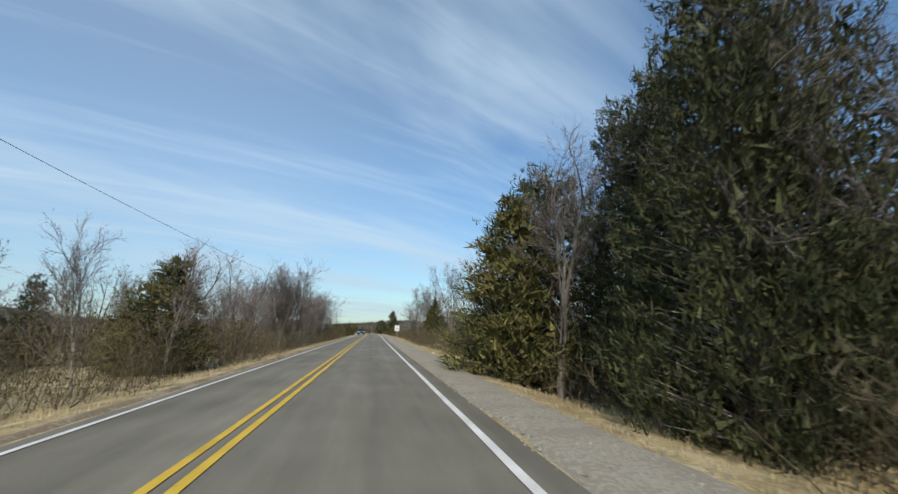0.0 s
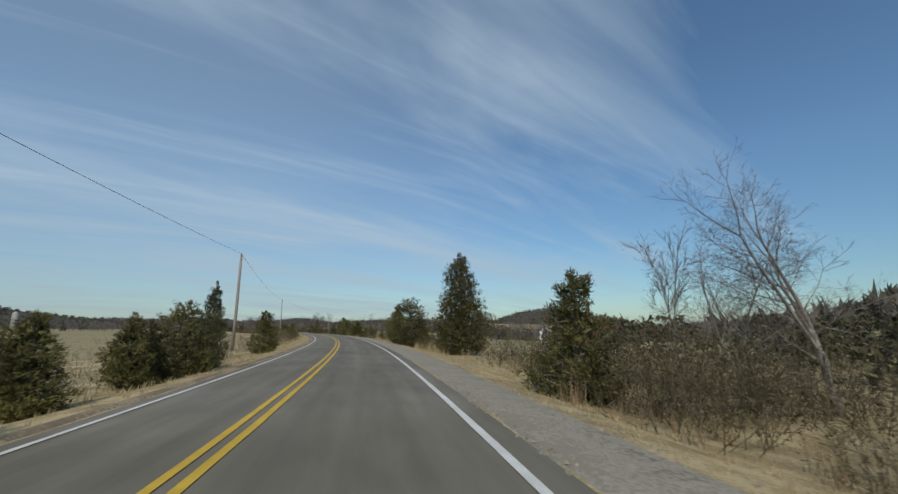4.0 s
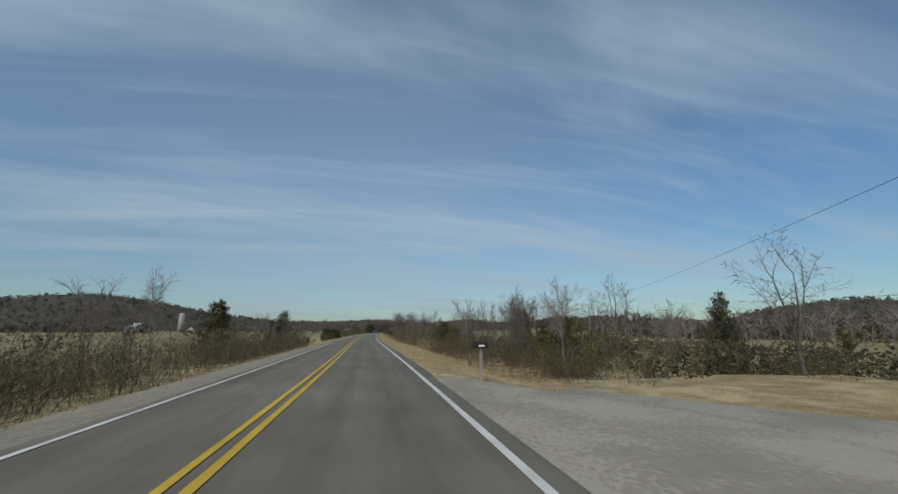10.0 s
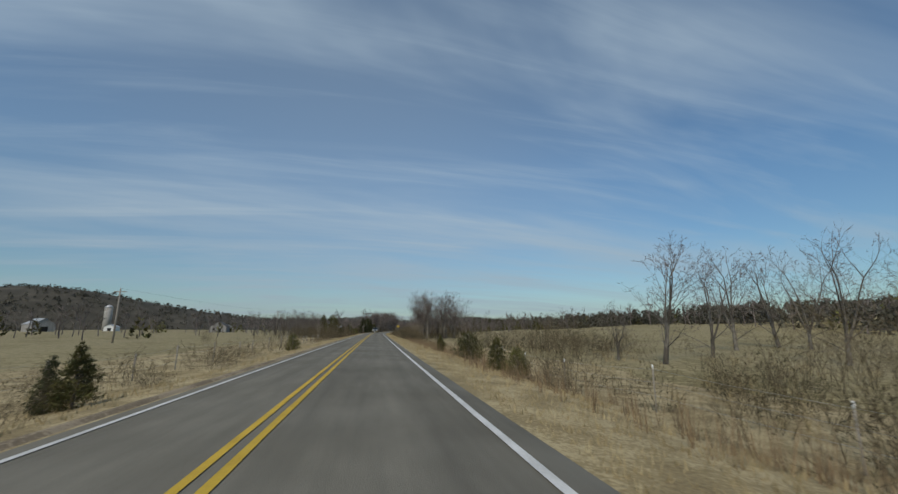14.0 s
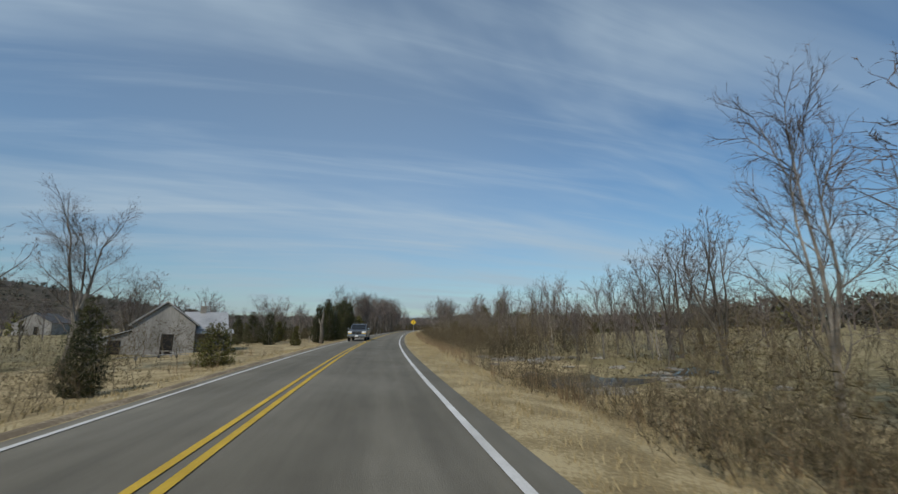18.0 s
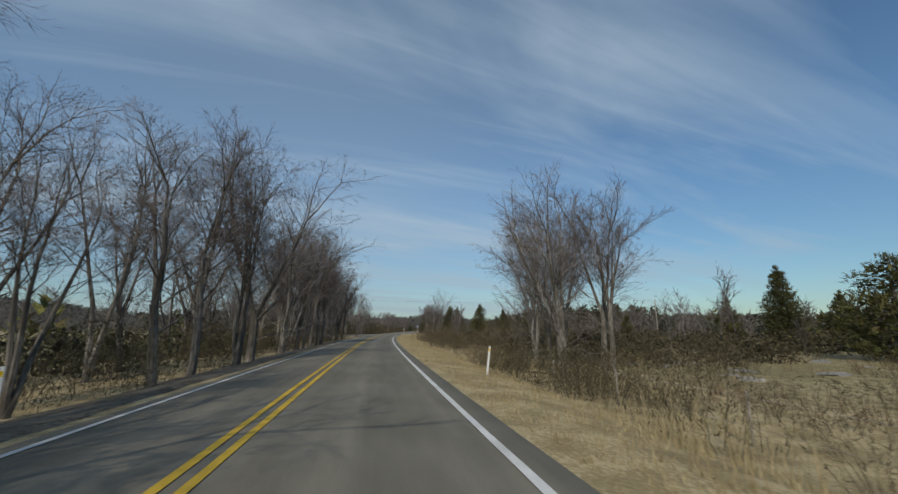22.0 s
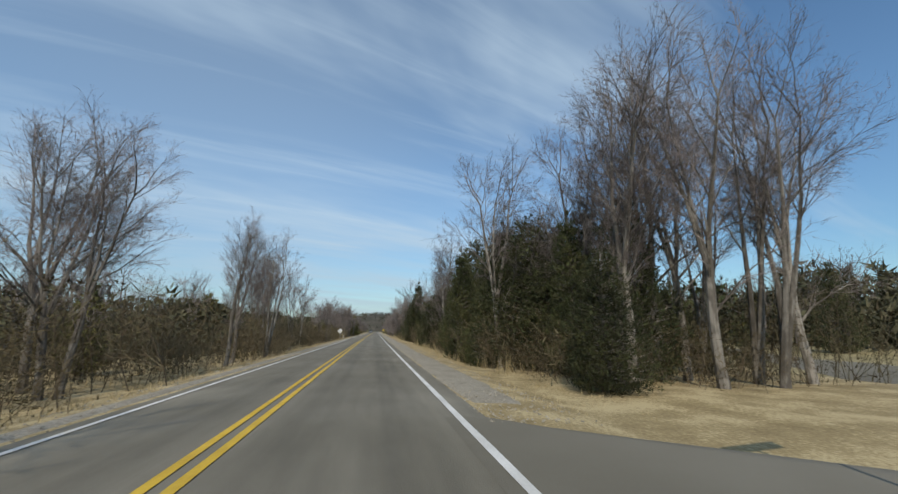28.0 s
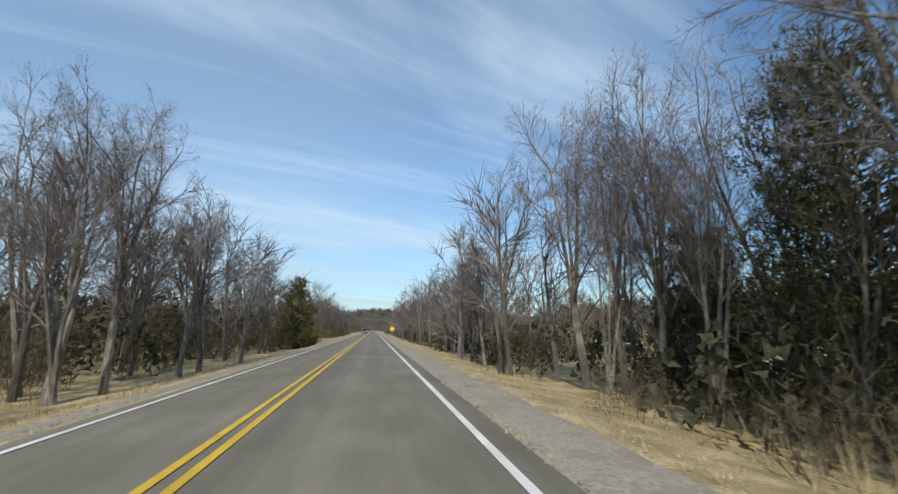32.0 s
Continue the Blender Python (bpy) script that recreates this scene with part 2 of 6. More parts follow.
CONCRETE = material("weathered_concrete", [(0.26, 0.25, 0.23), (0.38, 0.37, 0.34)], 0.4, 0.9, bump=0.3, fine=5)
ROCK = material("limestone", [(0.13, 0.12, 0.1), (0.24, 0.225, 0.195), (0.38, 0.36, 0.32)], 0.7, 0.9, bump=0.9, fine=7, spread=0.35)
# ---------- helpers for meshes ----------
def mesh(name, verts, faces, mat, smooth=False):
    me = bpy.data.meshes.new(name)
    me.from_pydata([tuple(v) for v in verts], [], [tuple(f) for f in faces])
    me.materials.append(mat)
    if smooth:
        me.shade_smooth()
    return me


def part(name, me, parent=None, label="", m=None):
    ob = new(name, me)
    if parent is not None:
        ob.parent = parent
    if m is not None:
        ob.matrix_basis = m
    return tagged(ob, label) if label else ob


def from_bm(name, bm, mat, smooth=False):
    me = bpy.data.meshes.new(name)
    bm.to_mesh(me)
    bm.free()
    me.materials.append(mat)
    if smooth:
        me.shade_smooth()
    return me


def box(name, sx, sy, sz, mat, bevel=0.0, at=(0, 0, 0), turn=(0, 0, 0)):
    """A bevelled block whose middle of the underside is at the given place."""
    bm = bmesh.new()
    bmesh.ops.create_cube(bm, size=1, matrix=Matrix.LocRotScale((at[0], at[1], at[2] + sz / 2), Euler([radians(a) for a in turn]), (sx, sy, sz)))
    if bevel:
        bmesh.ops.bevel(bm, geom=bm.edges[:], offset=bevel, segments=1, affect="EDGES")
    return from_bm(name, bm, mat)


def tube(name, points, radii, sides, mat, smooth=True):
    v, f = tube_data(points, radii, sides)
    return mesh(name, v, f, mat, smooth)


def tube_data(points, radii, sides, base=0):
    verts, faces = [], []
    pts = [Vector(p) for p in points]
    for i, p in enumerate(pts):
        d = (pts[min(i + 1, len(pts) - 1)] - pts[max(i - 1, 0)]).normalized()
        a = d.orthogonal().normalized()
        b = d.cross(a)
        for k in range(sides):
            w = 2 * math.pi * k / sides
            verts.append(p + (a * math.cos(w) + b * math.sin(w)) * radii[i])
    for i in range(len(pts) - 1):
        for k in range(sides):
            q, r = base + i * sides + k, base + i * sides + (k + 1) % sides
            faces.append((q, r, r + sides, q + sides))
    faces.append(tuple(base + k for k in reversed(range(sides))))
    faces.append(tuple(base + (len(pts) - 1) * sides + k for k in range(sides)))
    return verts, faces


# ---------- ground, road, verges ----------
LEFT_LINE, RIGHT_LINE = -2.5, 3.36
LEFT_EDGE, RIGHT_EDGE = -2.85, 3.85


def crown(u):
    return -0.028 * abs(u)


def wave(x, y, size, seed=0.0):
    return noise.noise(Vector((x / size, y / size, seed)))


def field(x, y):
    """Height of the open land away from the road."""
    s, u = along(x, y)
    side = -1.15 if u > 0 else -0.7
    far = min(max((abs(u) - 60) / 400, 0), 1)
    z = side + 0.35 * wave(x, y, 30) + 0.12 * wave(x, y, 7, 4) + far * (1.0 + 2.5 * wave(x, y, 180, 9))
    near = min(max((15 - abs(u)) / 6, 0), 1)
    hill = 46 * math.exp(-(((x - 250) / 105) ** 2 + ((y - 125) / 118) ** 2)) if u > 60 else 0
    if u > 20:
        z -= min(0.04 * (u - 20), 4) * min(max((s - 150) / 40, 0), 1) * min(max((350 - s) / 50, 0), 1)
    if u > 24:
        z += min(0.05 * (u - 24), 7) * min(max((s - 455) / 50, 0), 1) * min(max((680 - s) / 60, 0), 1)
    return z - near * 0.8 + hill * min(max((u - 60) / 60, 0), 1)


RIGHT_PROFILE = [(3.6, -0.13), (4.1, -0.15), (5.4, -0.22), (6.6, -0.42), (7.8, -0.72), (9.2, -0.95), (11.0, -1.0), (13.5, -1.05), (17, -1.2), (21, -1.9)]
LEFT_PROFILE = [(2.75, -0.11), (3.3, -0.13), (4.1, -0.2), (5.0, -0.4), (6.2, -0.6), (8.0, -0.62), (10.5, -0.6), (13.5, -0.62), (17, -0.75), (21, -1.4)]


def verge_height(s, u):
    tab = RIGHT_PROFILE if u > 0 else LEFT_PROFILE
    z = float(np.interp(abs(u), [a for a, _ in tab], [b for _, b in tab]))
    for mid, half, sign in ((296, 9, 1), (808, 24, 1), (757, 17, -1)):
        if u * sign > 0:
            z = z + (max(z, -0.42) - z) * min(max((half + 5 - abs(s - mid)) / 5, 0), 1)
    if u > 7.5:
        z -= 0.6 * math.exp(-((s - 544) / 4.5) ** 2) * min((u - 7.5) / 2.5, 1)
    rough = min(max((abs(u) - 4) / 4, 0), 1)
    return z + rough * (0.12 * wave(s, u, 3.0, 2) + 0.22 * wave(s, u, 14.0, 5))


def ground(s, u):
    """Height of the land at a place by the road."""
    x, y, _ = road(s, u)
    return max(verge_height(s, u), field(x, y)) if abs(u) < 21 else field(x, y)


def axis(lo, hi, step, reach):
    out = list(np.arange(lo, hi + 0.1, step))
    g, a, b = step, lo, hi
    while b < reach:
        g *= 1.35
        a, b = a - g, b + g
        out = [a] + out + [b]
    return out


xs, ys = axis(-420, 330, 7.5, 4200), axis(-90, 1250, 7.5, 4200)
gv = [(x, y, field(x, y)) for y in ys for x in xs]
nx = len(xs)
gf = [(j * nx + i, j * nx + i + 1, (j + 1) * nx + i + 1, (j + 1) * nx + i) for j in range(len(ys) - 1) for i in range(nx - 1)]
tagged(new("ground", mesh("ground", gv, gf, FIELD, True)), "pale dry winter pasture and hay fields beside the road", "field", kind="structure")


def strip(name, s0, s1, step, us, height, mat, jitter=0.0):
    """A band along the road with the given cross-section."""
    rng = random.Random(len(name) + int(s0))
    n = max(2, int(round((s1 - s0) / step)) + 1)
    verts, faces = [], []
    for s in np.linspace(s0, s1, n):
        for k, u in enumerate(us):
            uu = u + (rng.uniform(-jitter, jitter) if k in (0, len(us) - 1) else 0)
            x, y, _ = road(s, uu)
            verts.append((x, y, height(s, uu)))
    m = len(us)
    for i in range(n - 1):
        for k in range(m - 1):
            faces.append((i * m + k, i * m + k + 1, (i + 1) * m + k + 1, (i + 1) * m + k))
    me = mesh(name, verts, faces, mat, True)
    place = [(s, u) for s in np.linspace(s0, s1, n) for u in us]
    layer = me.uv_layers.new(name="along")
    layer.data.foreach_set("uv", np.array([place[lp.vertex_index] for lp in me.loops], dtype=np.float32).ravel())
    return new(name, me)


START, END = -90, 1500
def verge_us(tab, sign):
    us = [a for a, _ in tab]
    dense = sorted(set(us + [(a + b) / 2 for a, b in zip(us, us[1:])]))
    return sorted(sign * a for a in dense)


tagged(strip("ground_verge", START, END, 1.5, verge_us(RIGHT_PROFILE, 1), verge_height, VERGE), "mown straw-coloured roadside grass falling into a ditch", "verge", kind="structure")
tagged(strip("ground_bank", START, END, 1.5, verge_us(LEFT_PROFILE, -1), verge_height, VERGE), "narrow straw-coloured grass bank along the road", "verge", kind="structure")
road_us = [LEFT_EDGE - 0.25, LEFT_EDGE, LEFT_LINE, -1.2, 0, 1.6, RIGHT_LINE, RIGHT_EDGE, RIGHT_EDGE + 0.25]
tagged(strip("road", START, END, 3.0, road_us, lambda s, u: crown(u) - (0.16 if u < LEFT_EDGE - 0.1 or u > RIGHT_EDGE + 0.1 else 0), ASPHALT),
       "two-lane worn grey asphalt country road", "road", kind="structure")


def shoulder(s0, s1, u0, u1, mat, name, label):
    lift = lambda s, u: verge_height(s, u) - 0.06 + (0.11 * min(1, (s - s0) / 4, (s1 - s) / 4) if u0 + 0.3 < u < u1 - 0.3 else 0)
    us = list(np.linspace(u0, u1, 6))
    tagged(strip(name, s0, s1, 1.2, us, lift, mat, 0.16), label, "shoulder", kind="structure")


shoulder(START, 236, 3.72, 5.8, GRAVEL, "gravel_shoulder", "pale crushed-stone shoulder beside the asphalt")
shoulder(819, END, 3.72, 5.4, GRAVEL, "gravel_shoulder", "pale crushed-stone shoulder beside the asphalt")
shoulder(232, 787, 3.72, 4.25, DIRT, "dirt_shoulder", "thin worn dirt edge beside the asphalt")
for s0, s1 in ((START, 276), (334, 608)):
    shoulder(s0, s1, -3.6, -2.78, DIRT, "dirt_shoulder", "thin worn dirt edge beside the asphalt")
shoulder(272, 338, -4.7, -2.78, GRAVEL, "gravel_shoulder", "wider grey gravel edge beside the asphalt")
shoulder(606, 716, -6.4, -2.78, SHADED_LITTER, "leaf_litter_shoulder", "leaf litter and dirt darkened with the tree row's shade")
shoulder(742, END, -3.9, -2.78, GRAVEL, "gravel_shoulder", "narrow pale gravel edge beside the asphalt")


def stripe(name, s0, s1, u, width, mat, label):
    rng = random.Random(int(s0) + int(u * 10))
    n = int((s1 - s0) / 1.5) + 2
    verts, faces = [], []
    for s in np.linspace(s0, s1, n):
        w = width / 2
        for e in (-w + rng.uniform(-0.006, 0.006), w + rng.uniform(-0.006, 0.006)):
            x, y, _ = road(s, u + e)
            verts.append((x, y, crown(u + e) + 0.012))
    faces = [(2 * i, 2 * i + 1, 2 * i + 3, 2 * i + 2) for i in range(n - 1)]
    return tagged(new(name, mesh(name, verts, faces, mat)), label, "road marking", kind="structure")


for u in (-0.13, 0.13):
    for s0, s1 in ((START, 748), (766, 797), (812, END)):
        stripe("yellow_line", s0, s1, u, 0.115, YELLOW, "painted solid yellow centre line")
for s0, s1 in ((START, 788), (813, END)):
    stripe("white_edge_line", s0, s1, RIGHT_LINE, 0.13, WHITE, "painted white edge line")
for s0, s1 in ((START, 745), (771, END)):
    stripe("white_edge_line", s0, s1, LEFT_LINE, 0.11, WHITE, "painted white edge line")


def smooth_line(points, n):
    """A gliding line through a few places."""
    pts = [Vector(p) for p in points]
    pts = [pts[0] * 2 - pts[1]] + pts + [pts[-1] * 2 - pts[-2]]
    out_pts = []
    for k in range(1, len(pts) - 2):
        a, b, c, d = pts[k - 1:k + 3]
        for j in range(n):
            t = j / n
            out_pts.append(0.5 * (2 * b + (c - a) * t + (2 * a - 5 * b + 4 * c - d) * t * t + (3 * b - a - 3 * c + d) * t ** 3))
    return out_pts + [pts[-2]]


def lane(name, line, widths, mat, label, lift=0.03, category="road", level=None, skirt=0.9):
    """A side road along a line of s, u places."""
    pts = smooth_line([Vector((*road(s, u)[:2], 0)) for s, u in line], 10)
    verts, faces, n = [], [], len(pts)
    for i, p in enumerate(pts):
        d = (pts[min(i + 1, n - 1)] - pts[max(i - 1, 0)]).normalized()
        side = Vector((d.y, -d.x, 0))
        w = float(np.interp(i / (n - 1), np.linspace(0, 1, len(widths)), widths)) / 2
        s_, u_ = along(p.x, p.y)
        z = max(ground(s_, u_), -0.12 - 0.02 * abs(u_)) if abs(u_) < 22 else ground(s_, u_) + 0.05
        z = z + lift if level is None else level
        for e, dz in ((-w - skirt, -0.45 * skirt), (-w, 0), (-w * 0.33, 0.02), (w * 0.33, 0.02), (w, 0), (w + skirt, -0.45 * skirt)):
            q = p + side * e
            verts.append((q.x, q.y, z + dz))
    for i in range(n - 1):
        for k in range(5):
            faces.append((i * 6 + k, i * 6 + k + 1, (i + 1) * 6 + k + 1, (i + 1) * 6 + k))
    return tagged(new(name, mesh(name, verts, faces, mat, True)), label, category, kind="structure")


lane("side_road", [(809, 6.5), (811.2, 9.8), (815, 15.5), (822, 23.5), (836, 33.5), (860, 47), (910, 70), (990, 100)], [3, 5, 6.6, 6.4, 6.2, 6.2, 6.2, 6.2], ASPHALT, "paler asphalt side road joining the main road")
lane("side_road", [(757, -7.5), (757, -11), (757, -16), (758, -30), (762, -60)], [12, 10, 7.5, 6.5, 6], ASPHALT, "paler asphalt side road joining the main road")
def apron(name, s0, s1, u0, reach, mat, label, bias=1.0):
    """The widened mouth of a side road, flush with the main road's edge."""
    n, m = 40, 10
    verts, faces = [], []
    for i in range(n + 1):
        q = i / n
        far = u0 + (0.7 if u0 > 0 else -0.3) + reach * math.sin(math.pi * q ** bias) ** 1.3
        for j in range(m + 2):
            u = u0 + (far - u0) * min(j, m) / m + (math.copysign(0.9, u0) if j > m else 0)
            s = s0 + (s1 - s0) * q
            x, y, _h = road(s, u)
            verts.append((x, y, crown(u0) + 0.004 - 0.02 * abs(u - u0) - (0.34 if j > m else 0)))
    for i in range(n):
        for j in range(m + 1):
            q = i * (m + 2) + j
            faces.append((q, q + m + 2, q + m + 3, q + 1))
    return tagged(new(name, mesh(name, verts, faces, mat, True)), label, "road", kind="structure")


apron("side_road_mouth", 786, 819.5, 3.1, 8.0, ASPHALT, "widened grey asphalt mouth of the side road", 2.1)
apron("side_road_mouth", 741, 776, -2.6, -8.5, ASPHALT, "widened grey asphalt mouth of the side road")
for way in ([(806.8, 9.1), (809.1, 10.9), (811, 13.3), (813.4, 16.1), (816.3, 20.7), (820.7, 28.2)], [(815.4, 8.6), (816.4, 12.2), (818.6, 15.6), (823.2, 20.6)]):
    lane("white_edge_line", way, [0.14, 0.14], WHITE, "curved white edge line of the side road", 0.1, "road marking", skirt=0.02)
apron("driveway_mouth", 288, 304, 3.75, 4.2, DRIVE, "pale gravel mouth of a driveway", 0.85)
lane("driveway", [(299, 5.2), (295.5, 9), (291.5, 13.5), (288, 20), (286, 30), (285, 45)], [6, 5, 4.4, 4, 3.8, 3.5], DRIVE, "pale gravel driveway beside a mailbox", category="driveway")
# ---------- plants ----------
class Heap:
    """Gathers many small pieces for one mesh."""

    def __init__(self):
        self.v, self.f = [], []

    def tube(self, points, radii, sides):
        v, f = tube_data(points, radii, sides, len(self.v))
        self.v += v
        self.f += f[:-2]

    def spike(self, p, q, r):
        d = (q - p)
        a = d.orthogonal().normalized() * r
        b = d.normalized().cross(a)
        n = len(self.v)
        self.v += [p + a, p - a * 0.5 + b * 0.87, p - a * 0.5 - b * 0.87, q]
        self.f += [(n, n + 1, n + 3), (n + 1, n + 2, n + 3), (n + 2, n, n + 3)]

    def blade(self, p, q, side):
        n = len(self.v)
        self.v += [p - side, p + side, q]
        self.f.append((n, n + 1, n + 2))

    def made(self, name, mat, smooth=False):
        return mesh(name, self.v, self.f, mat, smooth)


def away(rng, d, angle):
    """A direction that leans from d by the given degrees to a random side."""
    a = d.orthogonal().normalized()
    a.rotate(Matrix.Rotation(rng.uniform(0, 2 * math.pi), 3, d))
    w = radians(angle)
    return (d * math.cos(w) + a * math.sin(w)).normalized()


def bough(rng, p, d, length, segs, wander, lift):
    pts = [p.copy()]
    for _ in range(segs):
        d = (d + Vector((rng.gauss(0, wander), rng.gauss(0, wander), rng.gauss(0, wander) + lift))).normalized()
        p = p + d * (length / segs)
        pts.append(p.copy())
    return pts, d


def fork(rng, heap, p, d, length, half):
    """A twig with three side twigs, as thin blades."""
    q = p + d * length
    sd = d.orthogonal().normalized()
    sd.rotate(Matrix.Rotation(rng.uniform(0, 6.28), 3, d))
    heap.blade(p, q, sd * half)
    for _ in range(3):
        e = away(rng, d, rng.uniform(22, 55))
        c = p.lerp(q, rng.uniform(0.2, 0.9))
        sd = e.orthogonal().normalized()
        sd.rotate(Matrix.Rotation(rng.uniform(0, 6.28), 3, e))
        heap.blade(c, c + e * length * rng.uniform(0.35, 0.7), sd * half * 0.7)


def bare_tree(seed, height, stems=1, spread=40, limbs=7, low=0.3, twigs=2, fat=1.0, lean=0.0, few=(5, 4), half=0.0055):
    """Wood and twigs of a leafless tree: leaders, limbs, branches and branchlets with fine forks."""
    rng = random.Random(seed)
    wood, fine = Heap(), Heap()
    up = Vector((0, 0, 1))
    thin = 0.5 + height / 24

    def spot(pts, f):
        k = min(f * (len(pts) - 1), len(pts) - 1.01)
        i = int(k)
        return pts[i].lerp(pts[i + 1], k - i), (pts[i + 1] - pts[i]).normalized()

    def grow(p, d, length, r, level, joint=None):
        if level == 3:
            q = p + d * length
            fine.spike(p, q, max(r, 0.0065))
            for _ in range(twigs):
                fork(rng, fine, p.lerp(q, rng.uniform(0.25, 1.0)), away(rng, d, rng.uniform(8, 45)), rng.uniform(0.3, 0.6) * thin, half)
            return
        segs = (4, 3, 2)[level]
        pts, e = bough(rng, p, d, length, segs, 0.08 + 0.04 * level, (0.07, 0.06, 0.02)[level])
        n, ring = len(wood.v), (6, 4, 3)[level]
        (wood if level < 2 else fine).tube(pts, [max(r * (1 - 0.66 * i / segs), 0.0075) for i in range(segs + 1)], ring)
        if level < 2 and joint is not None:
            wood.f.append((joint, n, n + 1))
        count = (limbs, *few)[level]
        for i in range(count):
            f = 0.16 + 0.8 * (i + rng.random()) / count
            c, td = spot(pts, f)
            d2 = away(rng, td, rng.gauss(spread, 7) * (1.0, 0.95, 0.9)[level])
            if level == 0:
                d2.z = max(d2.z, 0.3)
            grow(c, d2.normalized(), length * rng.uniform(0.32, 0.5) * (1.18 - 0.5 * f) * (0.55 + spread / 90), r * (1 - 0.6 * f) * 0.46, level + 1, n + ring * min(round(f * segs), segs))
        for _ in range(2):
            grow(pts[-1], away(rng, e, rng.uniform(12, 30)), length * rng.uniform(0.34, 0.46), r * 0.38, level + 1, n + ring * segs)

    r0 = fat * height * 0.0125
    if stems == 1:
        trunk, e = bough(rng, Vector((0, 0, -0.3)), away(rng, up, rng.uniform(0, 3) + lean), height * low + 0.3, 4, 0.05, 0.02)
        wood.tube(trunk, [r0 * 1.5, r0 * 1.12, r0 * 1.05, r0, r0 * 0.95], 8)
        for _ in range(3):
            grow(trunk[-1] - e * rng.uniform(0, 0.25) * height * low, away(rng, e, rng.uniform(5, 8 + spread * 0.28)), height * (1 - low) * rng.uniform(0.58, 0.72), r0 * rng.uniform(0.55, 0.75), 0, 32)
        for _ in range(2):
            c, td = spot(trunk, rng.uniform(0.5, 0.95))
            grow(c, away(rng, td, rng.uniform(spread, min(spread + 18, 62))), height * rng.uniform(0.2, 0.3), r0 * 0.35, 1, 24)
    else:
        for k in range(stems + 1):
            p = Vector((rng.uniform(-0.2, 0.2), rng.uniform(-0.2, 0.2), -0.3))
            d = away(rng, up, rng.uniform(3, 15))
            base, e = bough(rng, p, d, height * low + 0.3, 3, 0.05, 0.03)
            n = len(wood.v)
            wood.tube(base, [r0 * 0.95, r0 * 0.75, r0 * 0.68, r0 * 0.62], 6)
            if k:
                wood.f.append((0, n, n + 1))
            grow(base[-1], e, height * (1 - low) * rng.uniform(0.6, 0.78), r0 * 0.6, 0, n + 18)
    f = height / max(v.z for v in fine.v)
    for v in wood.v + fine.v:
        v *= f
    return wood.made("trunk", BARK), fine.made("crown", TWIG)


def cedar(seed, height, width, taper, mat, clumps=420, size0=0.2):
    """Trunk and needle crown of an eastern red cedar: upswept boughs set with small sprays."""
    rng = random.Random(seed)
    wood, leaf = Heap(), Heap()
    wood.tube([(0, 0, -0.3), (0.03, 0.02, height * 0.4), (0, 0, height * 0.92)], [height * 0.018 + 0.03, height * 0.012 + 0.02, 0.015], 6)
    lobes = [(rng.uniform(0, 6.28), rng.uniform(0, 1), rng.uniform(-0.3, 0.34)) for _ in range(18)]

    def rim(a, q):
        bulge = 1.0
        for la, lq, lw in lobes:
            da = abs((a - la + math.pi) % (2 * math.pi) - math.pi)
            bulge += lw * math.exp(-(da / 0.55) ** 2 - ((q - lq) / 0.1) ** 2)
        return width * max(1 - q, 0.02) ** taper * min(1, 0.6 + q * 3.0) * max(bulge, 0.5)

    def needle(p, d, l, half):
        sd = d.orthogonal().normalized()
        sd.rotate(Matrix.Rotation(rng.uniform(0, 6.28), 3, d))
        leaf.blade(p - d * l * 0.3, p + d * l * 0.7, sd * half)

    for i in range(int(clumps * 0.9)):
        q, a = 0.03 + 0.85 * rng.random(), rng.uniform(0, 6.28)
        r = rim(a, q) * math.sqrt(rng.random()) * 0.72
        needle(Vector((math.cos(a) * r, math.sin(a) * r, q * height)), away(rng, Vector((0, 0, 1)), rng.uniform(0, 100)), size0 * rng.uniform(1.2, 2.2), size0 * rng.uniform(0.25, 0.45))
    for i in range(clumps // 4):
        q = 0.02 + 0.96 * (1 - rng.random() ** 0.65)
        a = i * 2.4 + rng.uniform(-0.5, 0.5)
        reach = rim(a, q) * rng.uniform(0.86, 1.12)
        rise = reach * rng.uniform(0.15, 0.5) + 0.1 * size0
        base = Vector((0, 0, max(q * height - rise * 0.6, 0.05)))
        tip = Vector((math.cos(a) * reach, math.sin(a) * reach, q * height + rise * 0.4))
        n = len(wood.v)
        wood.spike(base, base.lerp(tip, 0.85), 0.012 + 0.003 * height)
        wood.f.append((6, n, n + 1))
        way = (tip - base).normalized()
        for j in range(7):
            f = 0.38 + 0.62 * (j + rng.random()) / 7
            wide = reach * 0.26 * (1.15 - f)
            c = base.lerp(tip, f) + Vector((rng.gauss(0, 1), rng.gauss(0, 1), rng.gauss(0, 0.7))) * wide
            axis_d = (way + Vector((0, 0, rng.uniform(0.3, 1.1)))).normalized()
            size = size0 * rng.uniform(0.7, 1.35) * (1.1 - 0.35 * q)
            for _ in range(10):
                d = away(rng, axis_d, rng.uniform(5, 65))
                p = c + Vector((rng.gauss(0, 0.36), rng.gauss(0, 0.36), rng.gauss(0, 0.4))) * size
                needle(p, d, size * rng.uniform(0.6, 1.25), size * rng.uniform(0.06, 0.14))
